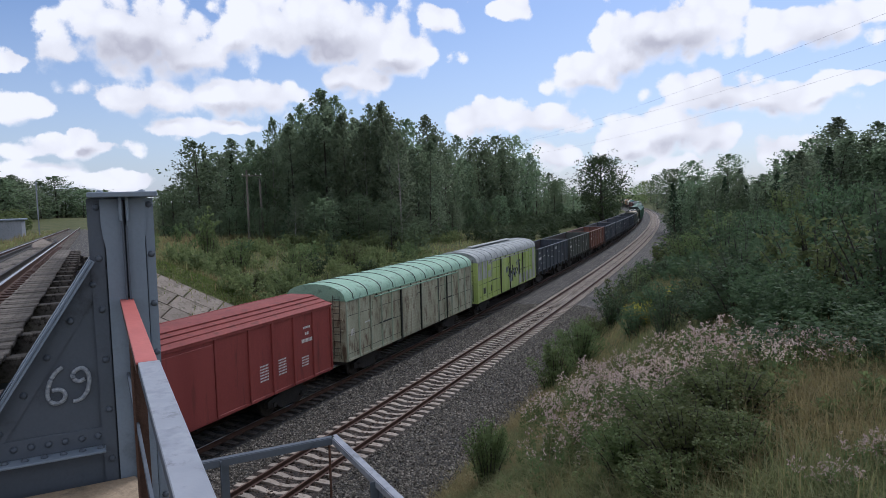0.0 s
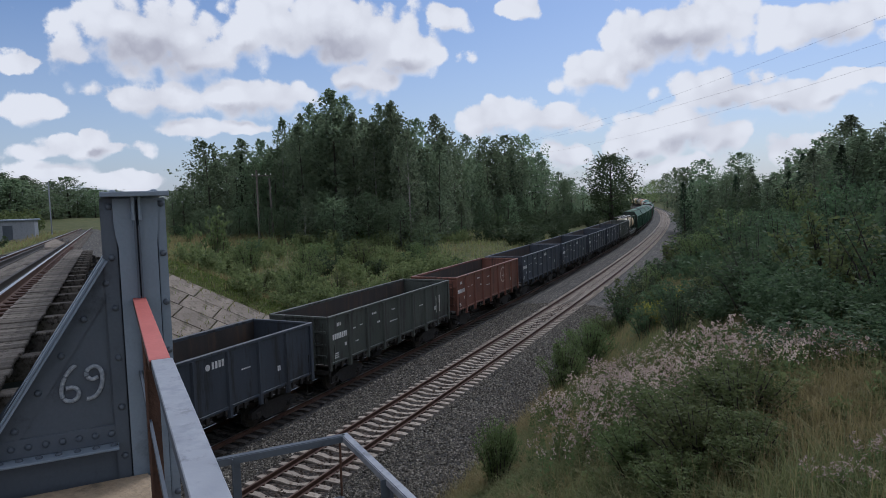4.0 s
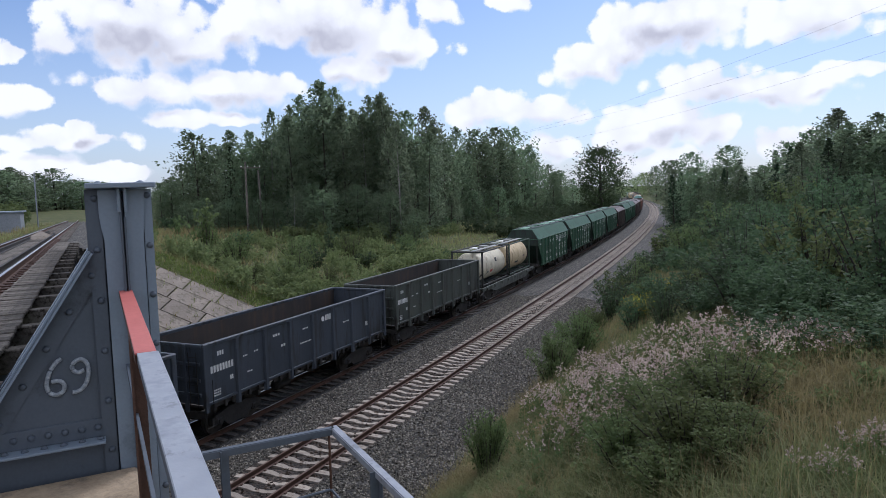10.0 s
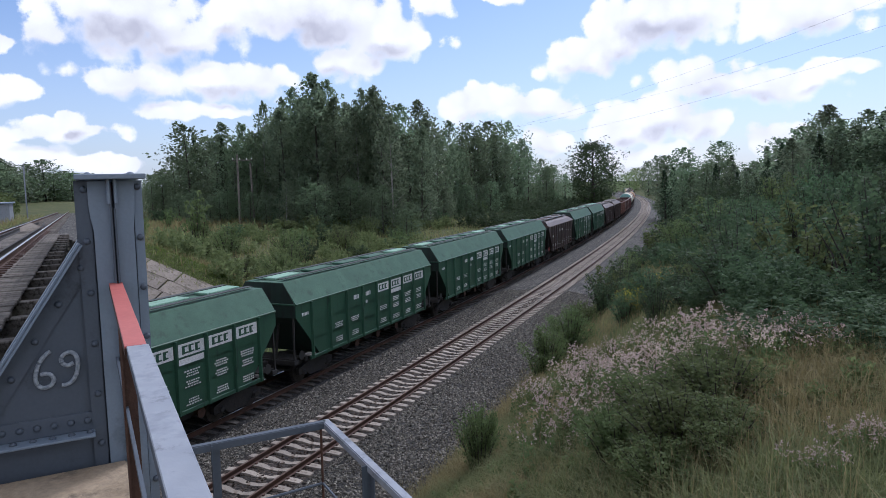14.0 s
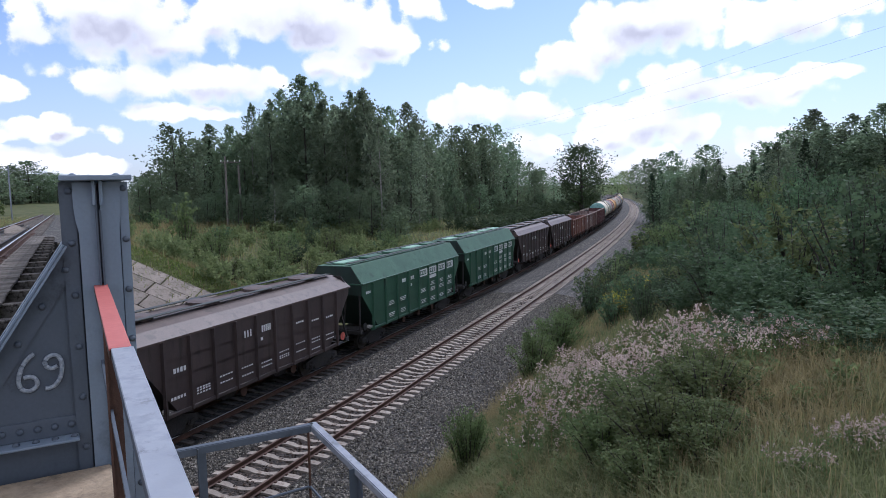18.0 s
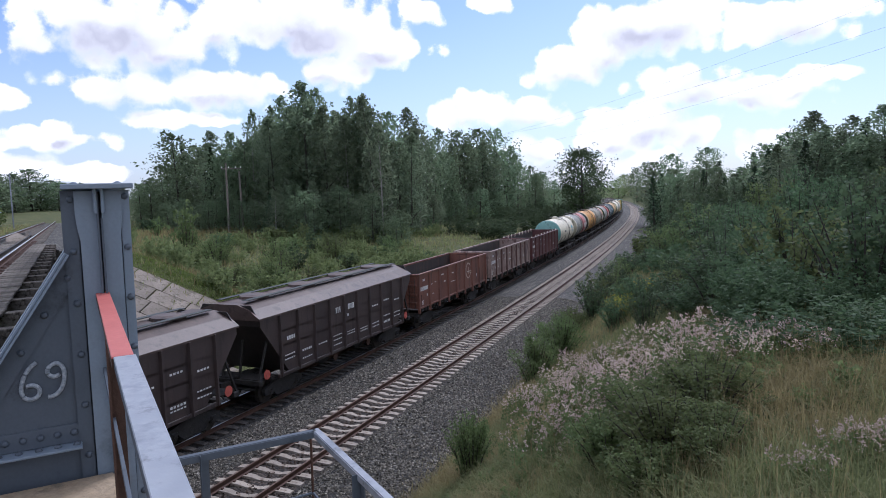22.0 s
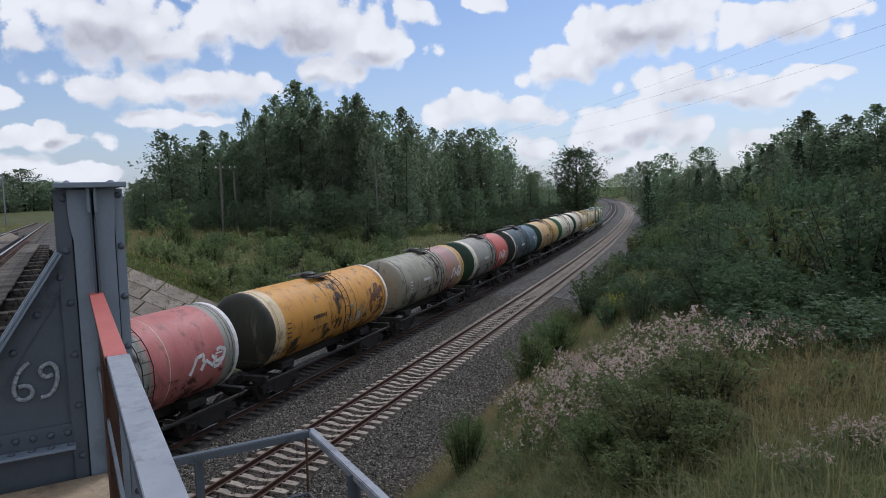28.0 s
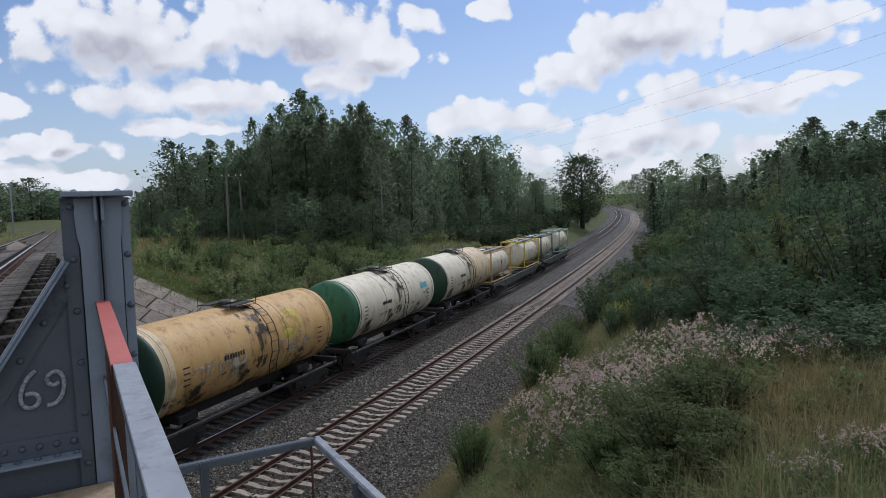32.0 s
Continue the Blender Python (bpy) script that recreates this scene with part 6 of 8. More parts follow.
    # stencils lie on the barrel's flank
    def on(xa, ang, ww, hh):
        a = radians(180 - ang)
        rr = r + 0.008
        M = Matrix.Translation((xa, rr * math.cos(a), zc + rr * math.sin(a))) @ Matrix.Rotation(radians(-ang), 4, "X")
        return Geo().box((0, 0, 0), (ww, 0.008, hh), 0, M)
    gm = Geo()
    for k in range(8):
        q = on(-h * 0.38 + 0.14 * k, 4, 0.09, 0.17)
        gm.add(q.v, q.f)
    for k in range(4):
        q = on(-h * 0.72, 8 - 7 * k, 0.3, 0.05)
        gm.add(q.v, q.f)
    for k in range(3):
        q = on(h * 0.72, 2 - 8 * k, 0.35, 0.05)
        gm.add(q.v, q.f)
    dark = bands[2 if len(bands) > 2 else 1][1] in ("white", "cream", "tan", "orange")
    part("lettering", gm, P["tar"] if dark else M_WHITE, w, "stencilled wagon number as plain bars")
    if logo == "angular":
        # the company emblem as plain slanting strokes
        x0 = h * (0.34 if seed == 4 else 0.46)
        strokes = (((0.0, -15), (0.32, 4), (0.66, 6), (0.60, -3)), ((0.52, -13), (0.74, -2), (1.10, -12), (1.26, 0)), ((1.05, 1), (1.30, -8), (1.62, -6), (1.74, 4), (1.50, 8), (1.30, 6)), ((1.62, -6), (1.40, -14), (1.15, -14)))
        for line in strokes:
            ge = Geo()
            for (xa, a0), (xb, a1) in zip(line[:-1], line[1:]):
                ends = []
                for xx, an in ((xa, a0), (xb, a1)):
                    a = radians(180 - an)
                    ends.append(Vector((x0 + xx, (r + 0.012) * math.cos(a), zc + (r + 0.012) * math.sin(a))))
                ge.bar(ends[0], ends[1], 0.02, 0.12)
            part("emblem_bar", ge, M_WHITE, w, "white stroke of the company emblem")
    if logo == "blue":
        gb = Geo()
        for q in (on(h * 0.62, 14, 0.9, 0.32), on(h * 0.66, -2, 0.7, 0.10)):
            gb.add(q.v, q.f)
        part("emblem", gb, surf("pale_blue_mark", [(0.10, 0.38, 0.45), (0.18, 0.48, 0.54)], 5, 0.6), w, "pale blue company mark")
    if logo == "dash":
        gb = Geo()
        for q in (on(h * 0.66, 16, 0.9, 0.10), on(h * 0.62, 10, 0.35, 0.12), on(h * 0.78, 8, 0.5, 0.06)):
            gb.add(q.v, q.f)
        part("emblem", gb, M_WHITE, w, "white company mark")
    if logo == "grey":
        gb = Geo()
        for q in (on(h * 0.52, 2, 0.8, 0.30), on(h * 0.74, -18, 0.7, 0.28), on(h * 0.3, -16, 0.5, 0.22)):
            gb.add(q.v, q.f)
        part("emblem", gb, P["grey"], w, "grey overpainted patches")
    return w


# ---- flats with tank containers ----
def flat_wagon(L, colour, label):
    w = thing("flat_wagon", Matrix(), label, "flat wagon", "wagons of the train")
    B = L - 1.2
    h = B / 2
    gear(w, L, L * 0.33)
    g = Geo().box((0, 0, 0.98), (L - 1.2, 0.42, 0.5), 0.03)
    part("underframe", g, M_DARK, w)
    m = P[colour]
    for sy in (-1, 1):
        part("side_sill", Geo().prism([(-h, 1.28), (-h, 1.05), (-h + 1.8, 0.98), (-h + 2.8, 0.72), (h - 2.8, 0.72), (h - 1.8, 0.98), (h, 1.05), (h, 1.28)], sy * 1.38 - 0.05, sy * 1.38 + 0.05, "y"), m, w, "fish-bellied side sill")
        for k in range(8):
            part("stake_pocket", Geo().box((-h + B * (k + 0.5) / 8, sy * 1.45, 1.14), (0.16, 0.08, 0.2), 0.02), m, w)
    for k in range(9):
        x = -h + 0.1 + (B - 0.2) * k / 8
        part("cross_member", Geo().box((x, 0, 1.22), (0.18, 2.75, 0.10), 0.01), m, w)
    part("deck", Geo().box((0, 0, 1.275), (B * 0.98, 1.1, 0.03)), m, w)
    for sx in (-1, 1):
        footstep(w, sx * (h - 0.3), M_DARK)
        part("hand_rail", Geo().tube([(sx * h, -1.3, 1.25), (sx * h, -1.3, 1.9), (sx * h, -0.5, 1.9), (sx * h, -0.5, 1.25)], 0.02, 5), m, w)
    return w


def tank_container(w, x, body, frame_c, end, rusty=True, seed=0):
    """Twenty-foot frame with a tank in it, on the wagon it rides on."""
    Lc, Wc, Hc, z0 = 6.06, 2.44, 2.55, 1.31
    c = part("tank_container", Geo().box((x, 0, z0 + 0.08), (Lc - 0.3, 0.5, 0.12), 0.02), P[frame_c], w, "tank container in a steel frame")
    f = P[frame_c]
    for sx in (-1, 1):
        for sy in (-1, 1):
            part("corner_post", Geo().box((x + sx * (Lc / 2 - 0.06), sy * (Wc / 2 - 0.06), z0 + Hc / 2), (0.12, 0.12, Hc), 0.02), f, c)
            part("corner_brace", Geo().bar((x + sx * (Lc / 2 - 0.05), sy * (Wc / 2 - 0.1), z0 + 0.9), (x + sx * (Lc / 2 - 0.05), sy * 0.35, z0 + 0.1), 0.07, 0.07), f, c)
        for z in (z0 + 0.07, z0 + Hc - 0.06):
            part("end_beam", Geo().box((x + sx * (Lc / 2 - 0.06), 0, z), (0.12, Wc, 0.12), 0.02), f, c)
    for sy in (-1, 1):
        for z in (z0 + 0.07, z0 + Hc - 0.06):
            part("side_beam", Geo().box((x, sy * (Wc / 2 - 0.05), z), (Lc, 0.09, 0.10), 0.02), f, c)
    T = Matrix.Translation((x, 0, z0 + 0.16 + 1.14))
    r = 1.12
    a, b = -Lc / 2 + 0.14, Lc / 2 - 0.14
    t = part("barrel", soft_edge(Geo().lathe(dished(a, b, r, True, True), 32, T).mesh("barrel", P[body]), 50), None, c, "worn tank barrel")
    for d in (-0.75, 0.0, 0.75):
        part("barrel_band", Geo().lathe([(d * 2.6 - 0.03, r + 0.008), (d * 2.6 + 0.03, r + 0.008)], 32, T), P[body], t)
    part("walkway", Geo().box((x, -0.35, z0 + Hc - 0.02), (Lc - 0.5, 0.42, 0.03)), P["grey_roof"], c)
    for k in range(3):
        part("walkway_plate", Geo().box((x - 1.9 + 1.9 * k, 0.45, z0 + Hc - 0.03), (1.0, 0.6, 0.03)), M_WHITE if k % 2 else P["grey_roof"], c)
    part("manhole", Geo().lathe([(0, 0.3), (0.14, 0.3), (0.18, 0.2)], 14, Matrix.Translation((x, 0, z0 + 0.16 + 2.24)) @ Matrix.Rotation(radians(-90), 4, "Y")), M_DARK, c)
    ladder(c, x - Lc / 2 - 0.01, 0.35, 0.7, z0 + 0.2, z0 + Hc - 0.1, 8, f)
    def on(xa, ang, ww, hh, mat, name, label):
        aa = radians(180 - ang)
        M = T @ Matrix.Translation((xa, (r + 0.008) * math.cos(aa), (r + 0.008) * math.sin(aa))) @ Matrix.Rotation(radians(-ang), 4, "X")
        part(name, Geo().box((0, 0, 0), (ww, 0.008, hh), 0, M), mat, c, label)
    if seed == 1:
        on(0.3, 18, 0.36, 0.30, P["frame_black"], "data_plate", "dark data plate")
        on(-0.7, -20, 0.55, 0.22, P["coral"], "emblem", "red company mark")
        on(-1.5, -22, 0.45, 0.2, P["grey"], "emblem", "")
    if seed == 2:
        on(1.4, -6, 0.5, 0.2, P["worn"], "rust_patch", "rusty patch")
        on(-0.6, -24, 0.9, 0.16, P["frame_black"], "stain", "dark stain")
    if seed > 2:
        on(0.2, 8, 0.3, 0.3, P["frame_black"] if seed % 2 else P["grey"], "data_plate", "data plate")
    return c


# ---- the consist, from the first wagon to the last; gaps along the line at the start ----
GAPS = [-6.94, 9.91, 26.82, 43.1, 57.1, 70.9, 84.5, 98.2, 112.0, 125.8, 139.5, 153.2, 168.2, 182.6, 197.5, 212.0, 226.9, 241.1, 256.2, 271.0, 285.7, 300.7, 314.8, 328.7, 343.0, 354.9, 367.0, 379.3, 391.8, 403.8, 415.6, 427.9, 439.9, 451.3, 469.6, 487.9]
LEN = [b - a for a, b in zip(GAPS[:-1], GAPS[1:])]


def build_train():
    ws = [boxcar(LEN[0], "red", "red_roof", "red painted covered wagon with a ridged roof", "flat"),
          boxcar(LEN[1], "olive", "mint", "weathered green covered wagon with a pale green arched roof", "arch"),
          boxcar(LEN[2], "lime", "pale", "lime green covered wagon with graffiti and a pale grey roof", "walk")]
    dark = "dark slate blue open wagon, empty"
    for i, (c, label, logo) in enumerate((("slate", dark, "block"), ("greygreen", "grey-green open wagon with a pale data panel, empty", "patch"), ("brown", "rusty brown open wagon with a faded ring emblem, empty", "ring"), ("slate", dark, "block"), ("slate", dark, "block"), ("slate", dark, "block"), ("slate", dark, "block"), ("greygreen", "dirty grey-green open wagon, empty", None))):
        ws.append(gondola(LEN[3 + i], c, label, logo, i))
    fl = flat_wagon(LEN[11], "deck", "grey-green flat wagon carrying two dirty white tank containers")
    tank_container(fl, -3.3, "white", "frame_black", "white", True, 1)
    tank_container(fl, 3.2, "cream", "frame_green", "white", True, 2)
    ws.append(fl)
    gl, bl = "dark green grain hopper wagon with white lettering", "dirty brown hopper wagon with white stencils"
    for i in range(12, 21):
        if i in (16, 19, 20):
            ws.append(hopper(LEN[i], "choc", "choc_roof", bl, "mineral", i))
        else:
            ws.append(hopper(LEN[i], "hopper", "hopper_roof", gl, "grain", i))
    ws.append(gondola(LEN[21], "brown", "rusty red-brown open wagon with a faded emblem, empty", "ring", 31))
    ws.append(gondola(LEN[22], "worn", "worn pinkish red open wagon with peeling paint, empty", "worn_patch", 32))
    ws.append(gondola(LEN[23], "oxblood", "dark red open wagon with pale stakes along its rim", None, 33, True))
    tanks = [([(.05, "teal"), (.95, "white")], "white tank wagon with a teal end and a blue mark", "blue", None, False),
             ([(.045, "mossy"), (.055, "white"), (.48, "grey"), (.32, "rose"), (.1, "grey")], "grey and faded red tank wagon with a white emblem", "angular", (1,), True),
             ([(.045, "grimy_end"), (.065, "cream"), (.43, "orange"), (.46, "orange")], "orange tank wagon with a grimy end and black oil stains", "rusty", (1,), True),
             ([(.05, "drab"), (.58, "drab"), (.25, "fade"), (.12, "tan")], "drab olive grey tank wagon with a faded red panel", "angular", None, True),
             ([(.045, "green_dark"), (.075, "white"), (.48, "grey"), (.36, "coral"), (.04, "grey")], "grey and red tank wagon with a dark green end", "angular", None, True),
             ([(.045, "darkend"), (.02, "white"), (.5, "night"), (.435, "blue")], "dark blue tank wagon with a black end and a white ring", "dash", None, True),
             ([(.045, "green_dark"), (.045, "cream"), (.5, "tan"), (.41, "tan")], "ochre tank wagon with peeling paint and oil stains", "peeled", None, True),
             ([(.085, "green"), (.915, "white")], "off-white tank wagon with a green end", "blue", None, True),
             ([(.05, "green_dark"), (.45, "white"), (.5, "cream")], "cream tank wagon with a dark green end and a brown stain", None, None, True)]
    for i, (bands, label, logo, ring, stain) in enumerate(tanks):
        ws.append(tank(LEN[24 + i], bands, label, 1.6, logo, i, ring, stain))
    f1 = flat_wagon(LEN[33], "deck", "flat wagon carrying cream and yellow-framed tank containers")
    tank_container(f1, -5.5, "white", "tan", "cream", True, 3)
    tank_container(f1, 5.5, "white", "yellow", "cream", True, 4)
    f2 = flat_wagon(LEN[34], "deck", "last flat wagon carrying white tank containers")
    tank_container(f2, -5.5, "white", "frame_green", "white", True, 5)
    tank_container(f2, 4.9, "white", "mint", "white", True, 6)
    ws += [f1, f2]
    return [((GAPS[i] + GAPS[i + 1]) / 2, LEN[i], w) for i, w in enumerate(ws)]


WAGONS = build_train()

# ---- plants ----
def leaf_cloud(g, rng, centre, radius, n, size, flat=0.6):
    """n small leaves scattered in a clump, most of them near its skin."""
    c = np.array(centre)
    d = rng.normal(size=(n, 3))
    d /= np.linalg.norm(d, axis=1)[:, None] + 1e-9
    r = np.array(radius) * (rng.random((n, 1)) ** 0.4)
    p = c + d * r
    a = rng.normal(size=(n, 3))
    a /= np.linalg.norm(a, axis=1)[:, None] + 1e-9
    b = np.cross(a, d + rng.normal(size=(n, 3)) * flat)
    b /= np.linalg.norm(b, axis=1)[:, None] + 1e-9
    sz = size * (0.6 + 0.8 * rng.random((n, 1)))
    q = np.stack([p - a * sz * 0.5, p + b * sz * 0.32, p + a * sz * 0.5, p - b * sz * 0.32], 1).reshape(-1, 3)
    g.append(q)


def leaf_mesh(name, chunks, mat):
    v = np.concatenate(chunks)
    n = len(v) // 4
    me = bpy.data.meshes.new(name)
    me.vertices.add(len(v))
    me.vertices.foreach_set("co", v.astype(np.float32).ravel())
    me.loops.add(4 * n)
    me.loops.foreach_set("vertex_index", np.arange(4 * n, dtype=np.int32))
    me.polygons.add(n)
    me.polygons.foreach_set("loop_start", np.arange(0, 4 * n, 4, dtype=np.int32))
    me.polygons.foreach_set("loop_total", np.full(n, 4, dtype=np.int32))
    me.materials.append(mat)
    me.update()
    me.validate()
    return me


def spray(chunks, rng, a, b, per, scatter_r, size, start=0.25):
    """Leaves along twigs that run from the points a to the points b; most of them lie flat to the sky."""
    a, b = np.repeat(np.asarray(a, float), per, 0), np.repeat(np.asarray(b, float), per, 0)
    n = len(a)
    u = (start + (1 - start) * rng.random((n, 1)))
    p = a + (b - a) * u + rng.normal(size=(n, 3)) * scatter_r * (1.15 - 0.6 * u)
    up3 = np.array([0, 0, 0.55]) + rng.normal(size=(n, 3)) * 0.85
    up3 /= np.linalg.norm(up3, axis=1)[:, None] + 1e-9
    d = rng.normal(size=(n, 3)) + (b - a) * 0.4
    d -= up3 * np.sum(d * up3, 1)[:, None]
    d /= np.linalg.norm(d, axis=1)[:, None] + 1e-9
    e = np.cross(up3, d)
    sz = size * (0.6 + 0.8 * rng.random((n, 1)))
    chunks.append(np.stack([p - d * sz * 0.5, p + e * sz * 0.33, p + d * sz * 0.5, p - e * sz * 0.33], 1).reshape(-1, 3))


def tree_meshes(seed, height, spread_r, base, limbs, per, size, shape, leafmat, barkmat, trunk_r):
    """Trunk with limbs that fork into twigs, leaves along the twigs."""
    rng = np.random.default_rng(seed)
    t, chunks = Geo(), []
    lean = rng.normal(size=2) * 0.025 * height
    pts = [(lean[0] * k * k, lean[1] * k * k, height * 0.98 * k) for k in np.linspace(0, 1, 7)]
    t.tube(pts, [trunk_r * (1 - 0.93 * k) for k in np.linspace(0, 1, 7)], 7)
    rise = {"cone": -0.22, "round": 0.35, "tall": 0.75, "broad": 0.4}[shape]
    bulge = rng.normal(size=8) * 0.16
    for i in range(limbs):
        k = base + (1 - base) * ((i + rng.random()) / limbs) ** 0.92
        u = (k - base) / (1 - base)
        w = i * 2.4 + rng.random() * 0.8
        if shape == "cone":
            R = spread_r * (1 - u) ** 0.9 + 0.12
        elif shape == "round":
            R = spread_r * math.sqrt(max(0.04, 1 - (2 * u - 0.9) ** 2 * 0.86))
        elif shape == "broad":
            R = spread_r * (0.75 + 0.45 * math.sin(math.pi * (0.1 + 0.75 * u))) * max(0.08, 1 - u ** 4) ** 0.5
        else:
            R = spread_r * (0.55 + 0.55 * math.sin(math.pi * min(1, u * 0.8 + 0.12))) * max(0.10, 1 - u ** 4) ** 0.6
        R *= (0.62 + 0.45 * rng.random()) * (1 + bulge[int(w * 8 / 6.2832) % 8])
        z = height * k
        foot = np.array((lean[0] * k * k, lean[1] * k * k, z - (0.45 * R if rise > 0 else -0.1 * R)))
        tip = np.array((lean[0] * k * k + math.cos(w) * R, lean[1] * k * k + math.sin(w) * R, z + rise * R * 0.6))
        n = 6
        f = (0.3 + 0.7 * (np.arange(n) + rng.random(n)) / n)[:, None]
        a = foot + (tip - foot) * f
        out = (tip - foot) * 0.30 + rng.normal(size=(n, 3)) * R * (0.26 if shape != "cone" else 0.14)
        spray(chunks, rng, a, a + out, per, 0.10 * R + 0.08, size, 0.1)
        if i % 3 == 0:
            t.tube([tuple(foot), tuple(foot * 0.4 + tip * 0.6), tuple(tip)], [trunk_r * 0.32 * (1.1 - k), trunk_r * 0.18 * (1.1 - k), 0.012], 4, False)
    # the leading shoot
    spray(chunks, rng, [(lean[0], lean[1], height * 0.9)], [(lean[0], lean[1], height * 1.0)], per * 3, 0.22, size, 0.0)
    return t.mesh("trunk", barkmat, True), leaf_mesh("crown", chunks, leafmat)


TREE_KINDS = {
    "aspen": [tree_meshes(10 + i, 17, 2.5, 0.05, 78, 7, 0.34, "tall", M_LEAF, M_BIRCH if i == 0 else M_BARK, 0.2) for i in range(5)],
    "alder": [tree_meshes(20 + i, 14, 3.0, 0.02, 64, 7, 0.36, "broad", M_LEAF2, M_BARK, 0.2) for i in range(5)],
    "spruce": [tree_meshes(30 + i, 15, 2.2, 0.03, 84, 5, 0.30, "cone", M_NEEDLE, M_BARK, 0.2) for i in range(3)],
    "oak": [tree_meshes(40 + i, 14, 5.2, 0.20, 105, 12, 0.34, "round", M_OAK, M_BARK, 0.45) for i in range(1)],
    # far trees take the bright scrub leaves: their sunlit look is in the colour
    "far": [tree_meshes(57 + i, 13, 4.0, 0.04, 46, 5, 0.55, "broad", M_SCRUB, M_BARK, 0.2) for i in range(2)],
    "back": [tree_meshes(50 + i, 15, 3.2, 0.1, 44, 4, 0.6, "broad" if i % 2 else "tall", M_LEAF2 if i % 2 else M_LEAF, M_BARK, 0.2) for i in range(4)],
}
TREE_HEIGHT = {"aspen": 17, "alder": 14, "spruce": 15, "oak": 14, "far": 13, "back": 15}
LABELS = {"aspen": "tall slender aspen with grey-green leaves", "alder": "broad dark green alder at the wood's edge", "spruce": "dark green conical spruce tree", "oak": "broad round oak standing alone by the line", "far": "pale green tree far off at the bend", "back": "dark green tree deep in the wood"}


def plant(kind, i, x, y, h, turn, group="", label="", wide=1.0):
    z = ground_at(x, y)[0]
    k = h / TREE_HEIGHT[kind]
    tr = thing("forest_tree" if kind in ("back", "far") else kind + "_tree", pose(x, y, z - 0.15, 0, 0, turn), label or LABELS[kind], "tree", group)
    tr.scale = (wide * k ** 0.7, wide * k ** 0.7, k)
    a, b = TREE_KINDS[kind][i % len(TREE_KINDS[kind])]
    part("trunk", a, None, tr)
    part("crown", b, None, tr)
    return tr


def skyline(table, az):
    return float(np.interp(az, [a for a, _ in table], [b for _, b in table]))


def polar(az, d):
    return d * math.sin(radians(az)), d * math.cos(radians(az))


# height of the wood's skyline: azimuth (degrees east of north), elevation
LEFT_SKY = [(-30.3, -1.0), (-25.1, 1.2), (-24.2, 1.8), (-23.0, 2.0), (-22.5, 3.8), (-21.4, 4.7), (-17.6, 4.6), (-15.6, 6.5), (-13.4, 7.3), (-12.7, 8.6), (-11.4, 8.8), (-10.1, 8.1), (-8.3, 7.6), (-5.9, 7.8), (-5.0, 7.5), (-4.4, 5.3), (-4.1, 3.1), (-3.3, 5.8), (-2.2, 6.5), (-1.2, 5.4), (-0.1, 4.1), (1.3, 4.5), (3.3, 4.8), (5.5, 3.8), (6.5, 2.5), (8.3, 1.6), (9.4, 0.8)]
RIGHT_SKY = [(13.8, -0.4), (15.2, 0.4), (16.3, 0.9), (17.4, 1.9), (18.9, 2.1), (19.9, 1.1), (21.0, 2.2), (22.0, 2.1), (23.3, 1.0), (23.8, 1.5), (25.1, 2.6), (26.0, 3.5), (27.4, 4.0), (28.5, 5.0), (29.5, 4.7), (30.3, 3.8), (31.1, 4.4), (31.9, 4.1), (36, 6.0), (42, 6.5)]


